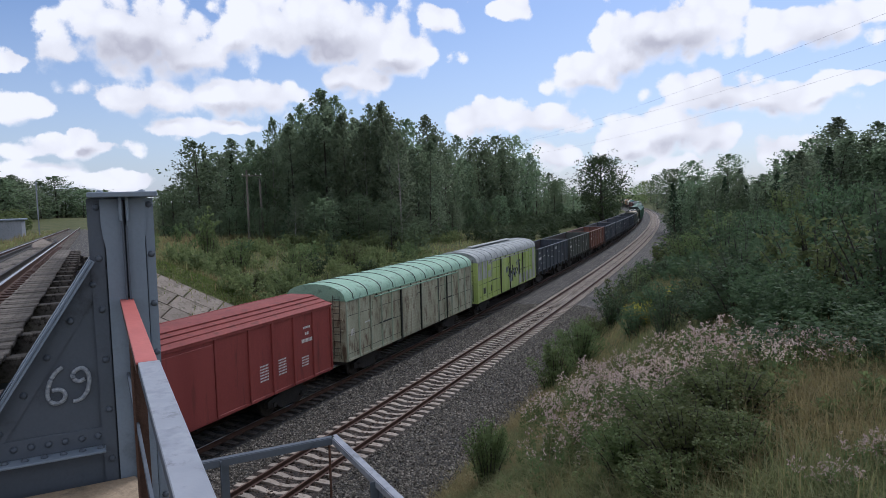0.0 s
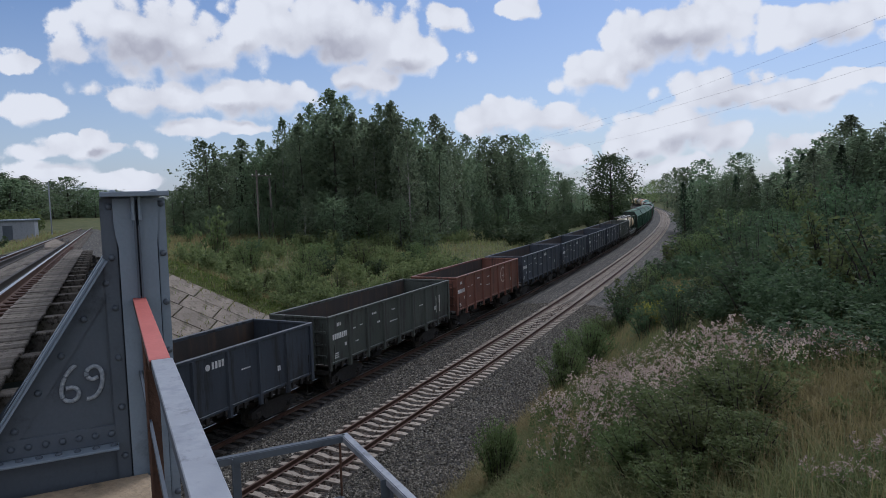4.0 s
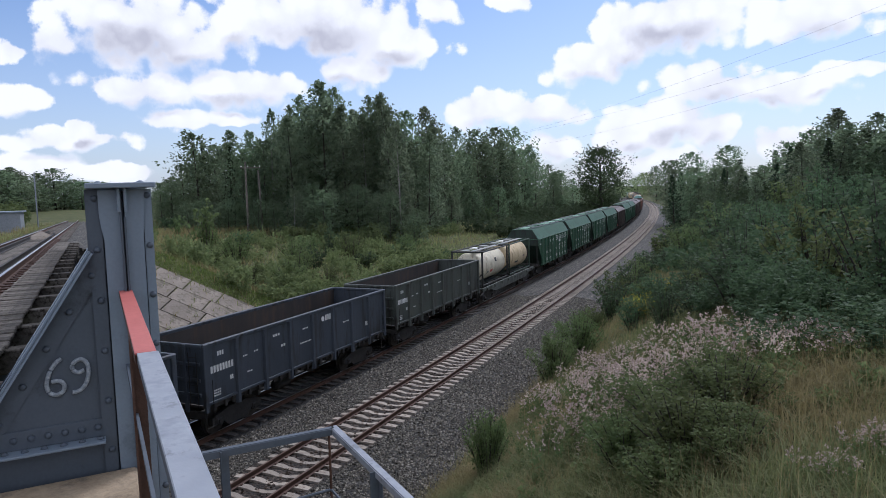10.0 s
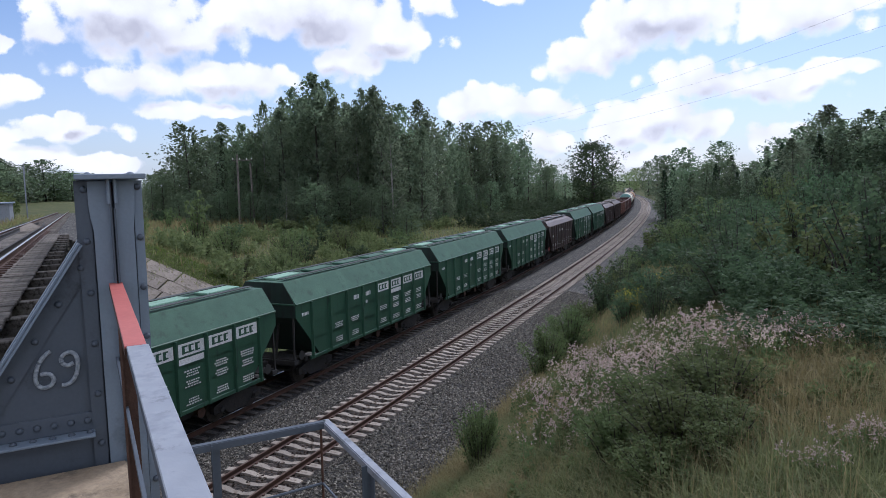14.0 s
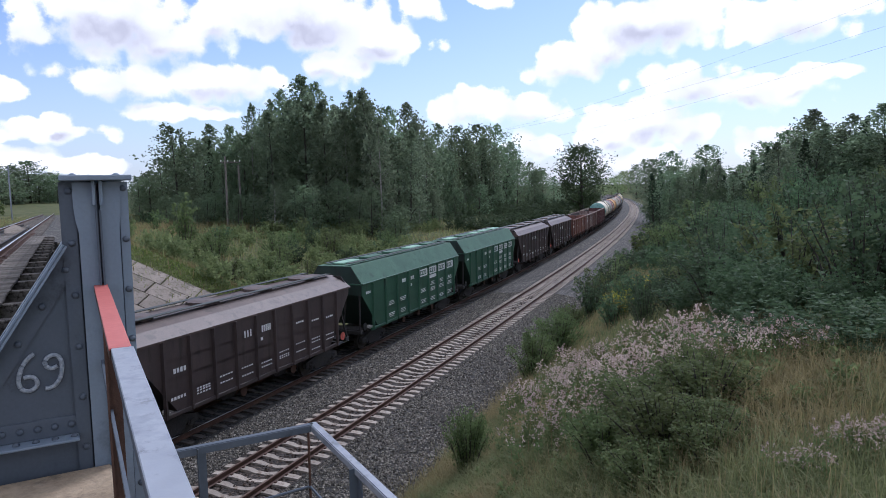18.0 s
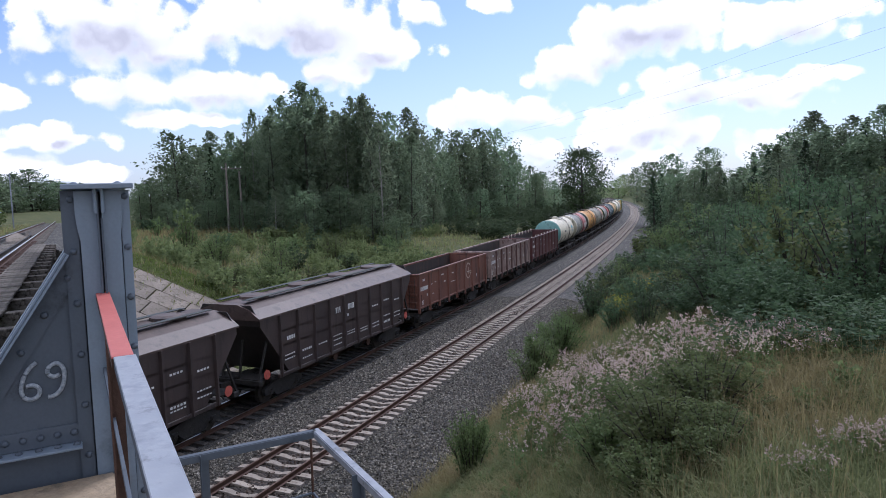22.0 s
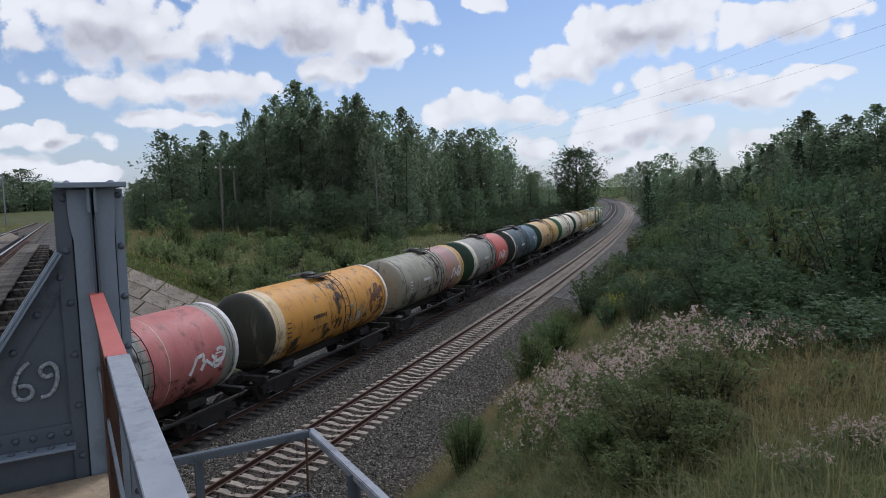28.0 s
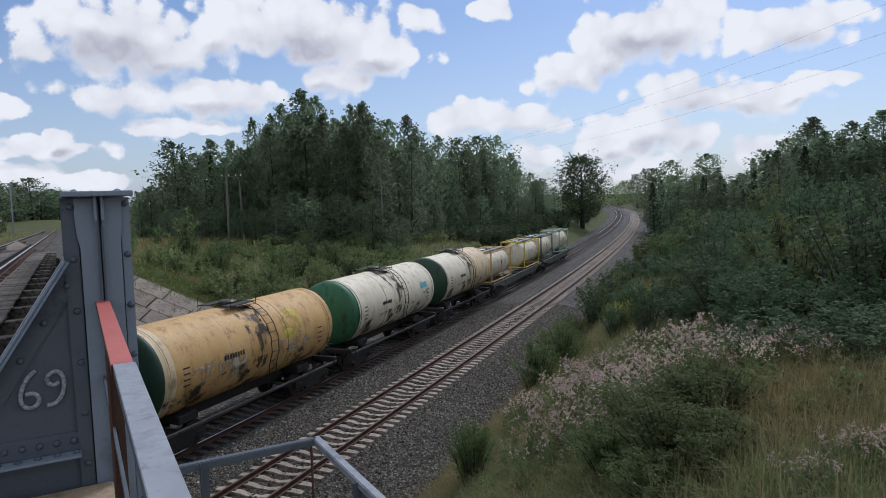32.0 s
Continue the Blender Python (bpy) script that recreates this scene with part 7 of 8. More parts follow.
def build_woods():
    rng = np.random.default_rng(5)
    for row, (d0, fall, n) in enumerate(((92, 1.0, 52), (106, 0.97, 40), (124, 0.93, 18), (84, 0.42, 44))):
        for i in range(n):
            az = -26.5 + 37 * (i + rng.random()) / n
            d = d0 * (1 + 0.04 * rng.normal()) + max(0, az + 4) * 6.5 + max(0, -16 - az) * 2
            x, y = polar(az, d)
            z = ground_at(x, y)[0]
            jitter = 0.80 + 0.17 * rng.random() if row == 0 else 0.72 + 0.2 * rng.random()
            h = (8.42 + d * math.tan(radians(skyline(LEFT_SKY, az))) - z) * fall * jitter
            if h < 3:
                continue
            tall = skyline(LEFT_SKY, az) > 6.0
            kind = "back" if row in (1, 2) else "aspen" if rng.random() < (0.75 if tall else 0.35) else "alder" if rng.random() < 0.9 else "spruce"
            plant(kind, int(rng.integers(5)), x, y, h, rng.random() * 360, "trees of the wood beyond the train", wide=(1.1 if row else 0.95) * (0.85 + 0.3 * rng.random()))
    # the peaks of the skyline: azimuth, elevation of the tip, distance
    for az, el, d, wide in ((-15.8, 6.7, 92, 0.7), (-14.7, 7.1, 94, 0.7), (-12.6, 7.9, 92, 0.85), (-11.4, 9.0, 90, 1.15), (-10.2, 8.6, 94, 1.0), (-8.3, 7.8, 92, 0.8), (-6.7, 7.6, 95, 0.9), (-5.8, 8.0, 91, 0.95), (-2.3, 6.8, 104, 1.05), (-0.7, 5.1, 118, 0.9), (1.6, 4.9, 130, 1.2), (2.8, 5.0, 138, 1.2), (4.4, 4.9, 148, 1.2), (-21.6, 5.0, 100, 1.2), (-19.2, 5.1, 96, 1.1), (-17.2, 5.1, 95, 1.0)):
        x, y = polar(az, d)
        plant("aspen" if wide < 1.16 else "alder", int(rng.integers(5)), x, y, 8.42 + d * math.tan(radians(el)) - ground_at(x, y)[0], rng.random() * 360, "trees of the wood beyond the train", wide=wide)
    for az, el, d, k in ((17.7, 1.8, 150, "alder"), (19.0, 2.4, 140, "alder"), (21.4, 2.8, 112, "alder"), (22.3, 1.7, 110, "spruce"), (24.9, 2.3, 90, "spruce"), (26.0, 2.9, 84, "alder"), (27.2, 3.7, 76, "alder"), (28.3, 4.6, 74, "aspen"), (29.2, 5.1, 70, "aspen"), (30.6, 4.6, 66, "aspen"), (31.9, 4.5, 64, "spruce"), (33.5, 5.2, 62, "aspen")):
        x, y = polar(az, d)
        plant(k, int(rng.integers(5)), x, y, 8.42 + d * math.tan(radians(el)) - ground_at(x, y)[0], rng.random() * 360, "trees on the bank beside the line", wide=1.25)
    for row, (d0, fall, n) in enumerate(((62, 1.0, 34), (72, 0.95, 22), (90, 0.9, 20))):
        for i in range(n):
            az = 17.0 + 25 * (i + rng.random()) / n
            d = d0 * (1 + 0.05 * rng.normal()) + max(0, 27 - az) * 6
            x, y = polar(az, d)
            z = ground_at(x, y)[0]
            h = (8.42 + d * math.tan(radians(skyline(RIGHT_SKY, az))) - z) * fall * (0.74 + 0.17 * rng.random())
            if h < 3:
                continue
            kind = "back" if row else "aspen" if rng.random() < 0.4 else "alder" if rng.random() < 0.65 else "spruce"
            plant(kind, int(rng.integers(4)), x, y, h, rng.random() * 360, "trees on the bank beside the line", wide=1.1)
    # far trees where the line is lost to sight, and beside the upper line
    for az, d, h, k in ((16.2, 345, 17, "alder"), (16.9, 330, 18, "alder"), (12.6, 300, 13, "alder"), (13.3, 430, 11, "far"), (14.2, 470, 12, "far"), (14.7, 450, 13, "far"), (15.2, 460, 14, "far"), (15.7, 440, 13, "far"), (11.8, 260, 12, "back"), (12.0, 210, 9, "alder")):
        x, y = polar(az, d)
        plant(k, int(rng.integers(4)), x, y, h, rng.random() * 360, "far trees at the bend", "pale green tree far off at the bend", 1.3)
    for i in range(40):
        az = -41 + 13.5 * (i + rng.random()) / 40
        d = 150 + 40 * rng.random() + (az + 41) * 6
        x, y = polar(az, d)
        el = float(np.interp(az, [-41, -36, -34.4, -33.4, -31.8, -30.5, -28.5], [3.2, 3.0, 3.2, 1.6, 2.4, 1.5, 1.3]))
        h = 8.42 + d * math.tan(radians(el)) - ground_at(x, y)[0]
        if h > 2.5:
            plant("alder" if i % 5 else "aspen", int(rng.integers(4)), x, y, h * (0.7 + 0.3 * rng.random()), rng.random() * 360, "trees beside the upper line", wide=2.1)
    plant("oak", 0, 32.6, 156.5, 16.6, 20, "", LABELS["oak"], 1.22)


build_woods()


# ---- bushes ----
def sapling_meshes(seed, r, h, stems, twigs, per, size, mat):
    """Upright shoots from one foot, side twigs with leaves all along them, tips standing free."""
    rng = np.random.default_rng(seed)
    t, chunks = Geo(), []
    for i in range(stems):
        w, out = i * 2.4 + rng.random(), r * (0.15 + 0.75 * rng.random())
        top = h * (1.05 - 0.45 * (out / r) ** 1.5) * (0.75 + 0.3 * rng.random())
        foot, tip = np.array((math.cos(w) * out * 0.25, math.sin(w) * out * 0.25, -0.1)), np.array((math.cos(w) * out, math.sin(w) * out, top))
        mid = foot * 0.4 + tip * 0.6 + np.array((math.cos(w), math.sin(w), 0)) * -0.1 * out
        t.tube([tuple(foot), tuple(mid), tuple(tip)], [0.025, 0.016, 0.005], 4, False)
        f = (0.04 + 0.96 * (np.arange(twigs) + rng.random(twigs)) / twigs)[:, None]
        a = foot * (1 - f) ** 2 + mid * 2 * f * (1 - f) + tip * f ** 2
        d = rng.normal(size=(twigs, 3)) * np.array((1, 1, 0.45)) + np.array((0, 0, 0.5))
        d *= r * (0.30 - 0.2 * f) / (np.linalg.norm(d, axis=1)[:, None] + 1e-9)
        spray(chunks, rng, a, a + d, per, 0.05 * r, size, 0.0)
    return t.mesh("stem", M_BARK, True), leaf_mesh("foliage", chunks, mat)


BUSHES = [sapling_meshes(70 + i, 1.5, 2.6, 12, 9, 6, 0.20, M_BUSH if i % 2 else M_BUSH2) for i in range(5)]
NEAR_BUSH = [sapling_meshes(80 + i, 1.2, 1.7, 34, 24, 9, 0.062, M_BUSH) for i in range(3)]


MID_BUSH = [sapling_meshes(60 + i, 1.4, 2.4, 20, 16, 7, 0.10, M_BUSH if i % 2 else M_BUSH2) for i in range(5)]
WEED = [sapling_meshes(75 + i, 0.45, 0.42, 9, 8, 4, 0.075, M_SCRUB) for i in range(3)]
SCRUB = [sapling_meshes(65 + i, 1.3, 1.0, 12, 7, 5, 0.15, M_SCRUB) for i in range(4)]


def on_upper_line(x, y, half=4.5):
    p = Vector((x, y, 0))
    return p.dot(UP_D) > 20 and abs(p.dot(UP_R) + UP_L) < half


def bush(x, y, h, wide, turn, near=False, i=0, label="", group="bushes on the banks", pool=None):
    if on_upper_line(x, y, 4.2 + wide):
        return None
    if pool is not None:
        kinds = {False: BUSHES, "scrub": SCRUB, "mid": MID_BUSH}[near]
        h0, r0 = {False: (2.6, 1.5), "scrub": (1.0, 1.3), "mid": (2.4, 1.4)}[near]
        pool.append((kinds[i % len(kinds)][1], Matrix.Translation((x, y, ground_at(x, y)[0] - 0.05)) @ Matrix.Rotation(radians(turn), 4, "Z") @ Matrix.Diagonal((wide / r0, wide / r0, h / h0, 1))))
        return None
    kinds = {False: BUSHES, True: NEAR_BUSH, "mid": MID_BUSH, "scrub": SCRUB}[near]
    a, b = kinds[i % len(kinds)]
    z = ground_at(x, y)[0]
    h0, r0 = {False: (2.6, 1.5), True: (1.7, 1.2), "mid": (2.4, 1.4), "scrub": (1.0, 1.3)}[near]
    bs = thing("bush", pose(x, y, z - 0.05, 0, 0, turn), label or "leafy green willow bush on the grassy bank", "bush", group)
    bs.scale = (wide / r0, wide / r0, h / h0)
    part("stem", a, None, bs)
    part("foliage", b, None, bs)
    return bs


def join_pool(name, pool, mat, label):
    chunks = []
    for me, m in pool:
        v = np.empty(len(me.vertices) * 3, dtype=np.float32)
        me.vertices.foreach_get("co", v)
        M = np.array(m)
        chunks.append(v.reshape(-1, 3) @ M[:3, :3].T + M[:3, 3])
    tagged(new(name, leaf_mesh(name, chunks, mat)), label, "scrub", kind="stuff")


def build_bushes():
    rng = np.random.default_rng(9)
    n = 0
    far, low, under, beyond = [], [], [], []
    # dense young growth on the plateau to the right
    for k in range(190):
        s = -1 + 92 * rng.random() ** 1.3
        lo = 12.8 + (1.1 if s < 6 else 0) - 6.0 * min(1, max(0, s - 12) / 25)
        q = lo + (26 + 0.12 * s) * rng.random() ** 1.1
        x, y = line_at(s, q)
        h = (2.0 + 2.0 * rng.random()) * (0.75 + 0.25 * min(1, (q - lo) / 6))
        bush(float(x), float(y), h, 1.5 + 0.9 * rng.random(), rng.random() * 360, near="mid" if s < 50 else False, pool=None if s < 50 else far, i=n, group="young growth on the bank", label="dense young alder and willow growth on the bank")
        n += 1
    for k in range(46):
        s = 80 + 190 * rng.random()
        x, y = line_at(s, 6.5 + 30 * rng.random() ** 1.3)
        bush(float(x), float(y), 2.2 + 2.5 * rng.random(), 2.0 + 1.5 * rng.random(), rng.random() * 360, pool=far, i=n, group="bushes along the bend", label="green bushes along the bend of the line")
        n += 1
    for k in range(16):
        s, q = 9 + 16 * rng.random(), 8.4 + 4.6 * rng.random()
        x, y = line_at(s, q)
        bush(float(x), float(y), 1.1 + 0.9 * rng.random(), 1.1 + 0.5 * rng.random(), rng.random() * 360, near="mid", i=n, group="young growth on the bank", label="dense young alder and willow growth on the bank")
        n += 1
    # the row of bushes at the edge of the ballast
    for s, q, h, w in ((13.6, 5.3, 2.0, 1.25), (16.2, 5.9, 2.0, 1.3), (22.5, 5.2, 1.7, 1.1), (25.5, 5.9, 2.4, 1.5), (29.5, 5.6, 2.6, 1.6), (33, 6.0, 2.4, 1.6), (37.5, 5.8, 2.6, 1.7), (42, 6.2, 2.4, 1.7), (47, 5.9, 2.2, 1.6), (53, 6.3, 2.6, 1.9), (60, 6.2, 2.4, 1.9), (68, 6.4, 2.4, 2.0), (77, 6.6, 2.4, 2.0)):
        x, y = line_at(s, q)
        bush(float(x), float(y), h * 1.12, w * 1.2, rng.random() * 360, i=n, near=True if s < 24 else "mid" if s < 45 else False, label="dark green bush at the edge of the ballast", group="bushes by the ballast")
        n += 1
    # bushes of the foreground slope
    for x, y, h, w in ((3.15, 9.3, 1.1, 1.25), (3.95, 9.9, 1.05, 1.25), (2.6, 10.6, 0.95, 1.1), (3.5, 11.3, 1.0, 1.2), (4.4, 11.2, 0.9, 1.0), (2.7, 8.5, 0.75, 0.95), (3.5, 8.5, 0.8, 0.9), (0.55, 17.2, 1.9, 0.8), (0.85, 18.2, 1.4, 0.7)):
        bush(x, y, h, w, rng.random() * 360, True, n, "low leafy bush among grass and fireweed", "bushes on the near slope")
        n += 1
    # scrub between the train and the wood, lower towards the line
    for k in range(90):
        s = 16 + 110 * rng.random()
        q = -13.5 - 46 * rng.random() ** 0.9
        x, y = line_at(s, q)
        if s > 55 and q > -24 and s < 85:
            continue
        h = 1.0 + 2.0 * rng.random() * min(1, (-q - 10) / 12)
        bush(float(x), float(y), h, 1.2 + 1.1 * rng.random(), rng.random() * 360, i=n, group="scrub beyond the train", label="green scrub bush on the meadow beyond the train")
        n += 1
    for k in range(40):
        s = 110 + 230 * rng.random()
        x, y = line_at(s, -11.5 - 16 * rng.random())
        bush(float(x), float(y), 1.8 + 2.2 * rng.random(), 2.0 + 1.4 * rng.random(), rng.random() * 360, pool=far, i=n, group="scrub beyond the train", label="green scrub along the far bend")
        n += 1
    for k in range(75):
        s = 72 + 110 * rng.random()
        x, y = line_at(s, -12 - 15 * rng.random() ** 1.2)
        bush(float(x), float(y), 1.6 + 1.8 * rng.random(), 1.6 + 1.2 * rng.random(), rng.random() * 360, pool=far, i=n)
        n += 1
    # low leafy scrub on the meadow
    for k in range(230):
        s, q = 17.5 + 62 * rng.random() ** 1.5, -12.2 - 24 * rng.random()
        if s > 52 and q > -22:
            continue
        x, y = line_at(s, q)
        bush(float(x), float(y), 0.6 + 1.3 * rng.random(), 1.1 + 0.9 * rng.random(), rng.random() * 360, near="scrub", pool=low, i=n, group="low scrub on the meadow", label="low light green scrub on the meadow bank")
        n += 1
    # thickets on the slope beyond the train: along the line, off it, height, width
    for s, q, h, w in ((20.5, -17.2, 1.9, 1.7), (22.3, -15.8, 1.6, 1.5), (24.5, -16.8, 2.2, 1.9), (27.0, -15.2, 1.8, 1.6), (19.0, -20.5, 1.5, 1.5), (29.0, -19.0, 2.4, 1.9), (33.5, -22.5, 2.8, 2.0), (36.0, -17.0, 2.0, 1.5), (40.5, -21.0, 3.0, 2.1), (44.0, -23.5, 2.6, 2.0), (44.5, -17.0, 2.2, 1.3), (49.0, -19.0, 2.4, 1.6), (31.0, -27.0, 3.2, 2.2), (26.0, -26.0, 2.6, 2.0), (53.0, -25.0, 2.8, 2.2), (60.0, -24.0, 2.6, 2.1)):
        x, y = line_at(s, q)
        bush(float(x), float(y), h, w, rng.random() * 360, near="mid", i=1 + 2 * (n % 2), group="thickets beyond the train", label="dense dark green thicket on the bank beyond the train")
        n += 1
    for k in range(34):
        p = up(42 + 150 * rng.random(), -(9 + 30 * rng.random()))
        bush(p.x, p.y, 1.6 + 2.2 * rng.random(), 2.0 + 1.5 * rng.random(), rng.random() * 360, pool=beyond, i=n, group="bushes beside the upper line", label="green bushes beside the upper line")
        n += 1
    for k in range(30):
        x, y = polar(-40 + 11 * rng.random(), 105 + 40 * rng.random())
        bush(x, y, 2.6 + 1.8 * rng.random(), 2.8 + 1.6 * rng.random(), rng.random() * 360, pool=beyond, i=n)
        n += 1
    # low leafy fringe along the foot of the young growth
    for k in range(44):
        s = -2 + 16 * rng.random()
        lo = 12.8 + (1.1 if s < 6 else 0) - 6.0 * min(1, max(0, s - 12) / 25)
        x, y = line_at(s, lo - 0.9 + 2.6 * rng.random())
        bush(float(x), float(y), 0.9 + 1.0 * rng.random(), 1.0 + 0.6 * rng.random(), rng.random() * 360, near="mid", pool=under, i=n)
        n += 1
    # undergrowth between the young trees
    for k in range(130):
        s = 9 + 50 * rng.random() ** 1.3
        lo = 13.4 + (2.2 if s < 6 else 0) - 5.5 * min(1, max(0, s - 12) / 25)
        x, y = line_at(s, lo + 16 * rng.random() ** 1.4)
        bush(float(x), float(y), 0.8 + 0.9 * rng.random(), 1.3 + 0.8 * rng.random(), rng.random() * 360, near="scrub", pool=under, i=n)
        n += 1
    weeds = []
    for k in range(85):
        s, q = -7 + 17 * rng.random(), 5.6 + 9.5 * rng.random()
        x, y = line_at(s, q)
        weeds.append((WEED[k % 3][1], Matrix.Translation((float(x), float(y), ground_at(float(x), float(y))[0] - 0.03)) @ Matrix.Rotation(rng.random() * 6.28, 4, "Z") @ Matrix.Diagonal((0.9, 0.9, 0.7 + 0.6 * rng.random(), 1))))
    join_pool("leafy_weeds", weeds, M_SCRUB, "broad-leaved green weeds among the grass of the slope")
    join_pool("far_scrub", far, M_BUSH2, "dark green scrub along the bend of the line")
    join_pool("low_scrub", low, M_SCRUB, "low light green scrub on the meadow bank")
    join_pool("undergrowth", under, M_BUSH2, "dark green undergrowth between the young trees")
    join_pool("line_scrub", beyond, M_BUSH, "green bushes beside the upper line")
    x, y = polar(-21.3, 62)
    bush(x, y, 5.2, 2.1, 30, i=1, group="", label="tall willow bush on the embankment's shoulder")


build_bushes()


# ---- grass, dry stalks, fireweed gone to fluff, goldenrod ----
def blades(places, length, width, lean, rng):
    """Bent grass blades: (x, y, z) feet."""
    p = np.array(places)
    n = len(p)
    w = rng.random(n) * 2 * math.pi
    out = np.stack([np.cos(w), np.sin(w), np.zeros(n)], 1)
    side = np.stack([-np.sin(w), np.cos(w), np.zeros(n)], 1)
    L = length * (0.5 + 0.9 * rng.random(n))[:, None]
    bend = lean * (0.3 + rng.random(n))[:, None]
    up3 = np.array([0, 0, 1.0])
    mid = p + L * 0.55 * up3 + out * L * bend * 0.3
    tip = p + L * (1 - 0.25 * bend) * up3 + out * L * bend
    hw = width * 0.5
    v = np.stack([p - side * hw, p + side * hw, mid + side * hw * 0.8, mid - side * hw * 0.8, mid - side * hw * 0.8, mid + side * hw * 0.8, tip + side * hw * 0.2, tip - side * hw * 0.2], 1)
    return v.reshape(-1, 3)


def scatter(n, srange, qrange, rng, keep=None, power=1.0):
    res = []
    while len(res) < n:
        s = srange[0] + (srange[1] - srange[0]) * rng.random() ** power
        q = qrange[0] + (qrange[1] - qrange[0]) * rng.random()
        if keep and not keep(s, q):
            continue
        x, y = line_at(s, q)
        res.append((float(x), float(y), 0.0, q))
    out = []
    for x, y, _, q in res:
        s = 0
        if not on_upper_line(x, y, 3.3):
            out.append((x, y, ground_fast(x, y)))
    return out


_gx = np.arange(-80, 70, 0.5)
_gy = np.arange(-6, 150, 0.5)


def _table():
    X, Y = np.meshgrid(_gx, _gy, indexing="ij")
    Z = np.zeros_like(X)
    step = slice(None, None, 4)
    for i in range(X.shape[0]):
        d = (LINE_X[None, step] - X[i][:, None]) ** 2 + (LINE_Y[None, step] - Y[i][:, None]) ** 2
        k = np.argmin(d, 1) * 4
        s = LINE_S[k]
        h = heading(s)
        q = (X[i] - LINE_X[k]) * np.cos(h) - (Y[i] - LINE_Y[k]) * np.sin(h)
        Z[i] = ground_z(X[i], Y[i], s, q)
        Z[i] += np.array([lump(a, b, c) for a, b, c in zip(X[i], Y[i], q)])
    return Z


GROUND_TABLE = _table()


def ground_fast(x, y):
    u, v = (x - _gx[0]) / 0.5, (y - _gy[0]) / 0.5
    i, j = int(min(max(u, 0), len(_gx) - 2)), int(min(max(v, 0), len(_gy) - 2))
    a, b = u - i, v - j
    T = GROUND_TABLE
    return float((T[i, j] * (1 - a) + T[i + 1, j] * a) * (1 - b) + (T[i, j + 1] * (1 - a) + T[i + 1, j + 1] * a) * b) - 0.03


def patch(x, y, f=0.35, o=0.0):
    return noise.noise((x * f, y * f, o))


def build_grass():
    rng = np.random.default_rng(11)
    sets = {"g": [], "d": [], "m": []}

    def sow(n, sr, qr, length, width, lean, dry, power=1.0, keep=None):
        pts = scatter(n, sr, qr, rng, keep, power)
        g = [p for p in pts if patch(p[0], p[1]) * 1.6 + rng.normal() * 0.35 > dry]
        d = [p for p in pts if not patch(p[0], p[1]) * 1.6 + rng.normal() * 0.35 > dry]
        if g:
            sets["m" if qr[1] < -5 else "g"].append(blades(g, length, width, lean, rng))
        if d:
            sets["d"].append(blades(d, length * 1.1, width * 0.8, lean * 0.8, rng))

    sow(84000, (-9.5, 8), (5.5, 17.5), 0.30, 0.011, 1.0, 0.05)
    sow(7000, (-9.5, 6), (11.5, 18), 0.6, 0.007, 0.35, 0.4)
    # tussocks: blades fan out of one foot, bent by the wind
    feet = scatter(2300, (-9.5, 9), (5.2, 17.8), rng)
    for dry in (False, True):
        own = [f for f in feet if (patch(f[0], f[1]) * 1.6 + rng.normal() * 0.3 < -0.1) == dry]
        crowd = [(x + dx, y + dy, z) for x, y, z in own for dx, dy in rng.normal(size=(17, 2)) * 0.07]
        sets["d" if dry else "g"].append(blades(crowd, 0.42, 0.011, 1.35, rng))
    sow(13000, (-4, 12), (4.6, 8), 0.36, 0.012, 0.8, 0.3)
    sow(26000, (8, 34), (4.4, 17), 0.42, 0.018, 0.7, 0.1)
    sow(9000, (30, 90), (4.6, 15), 0.7, 0.05, 0.5, -0.1)
    sow(9000, (-8, 30), (3.7, 5.6), 0.42, 0.018, 0.6, 0.5)
    sow(18000, (14, 90), (-42, -9.8), 0.5, 0.05, 0.6, -0.3, keep=lambda s, q: s > 16.7 + 0.545 * (19 + q))
    sow(7000, (26, 70), (-54, -38), 0.6, 0.06, 0.5, 0.6)
    sow(6500, (15, 24), (-36, -15), 0.42, 0.04, 0.7, 0.75, keep=lambda s, q: s > 16.8 + 0.5 * (19 + q))
    edge = lambda q: 14.3 + 0.545 * (19.0 + q)
    turf = blades(scatter(9000, (12, 21), (-27, -10), rng, lambda s, q: edge(q) < s < edge(q) + 2.3), 0.17, 0.03, 1.0, rng)
    # moss and tufts in the joints of the paving
    joint = scatter(2600, (9, 17), (-24, -11), rng, lambda s, q: s < edge(q) and (abs((edge(q) - s) % 1.72 - 0.05) < 0.08 and noise.noise((s * 0.4, q * 0.7, 5)) > 0.05 or abs(edge(q) - s - 1.75 - 0.25 * math.sin(q * 2)) < 0.24 and q < -14.5))
    sets["m"].append(blades(joint, 0.13, 0.03, 0.9, rng))
    ob = new("short_turf", leaf_mesh("short_turf", [turf], M_TURF))
    tagged(ob, "short bright green turf beside the paved slope", "grass", kind="stuff")
    verge = []
    for k in range(12000):
        p = up(34 + 95 * rng.random() ** 1.4, (3.4 + 9 * rng.random()) * (-1 if k % 4 else 1))
        verge.append((p.x, p.y, ground_fast(p.x, p.y)))
    sets["m"].append(blades(verge[:7000], 0.42, 0.05, 0.7, rng))
    sets["d"].append(blades(verge[7000:], 0.45, 0.05, 0.7, rng))
    ob = new("meadow_grass", leaf_mesh("meadow_grass", sets["g"], M_GRASS))
    tagged(ob, "long green meadow grass on the banks", "grass", kind="stuff")
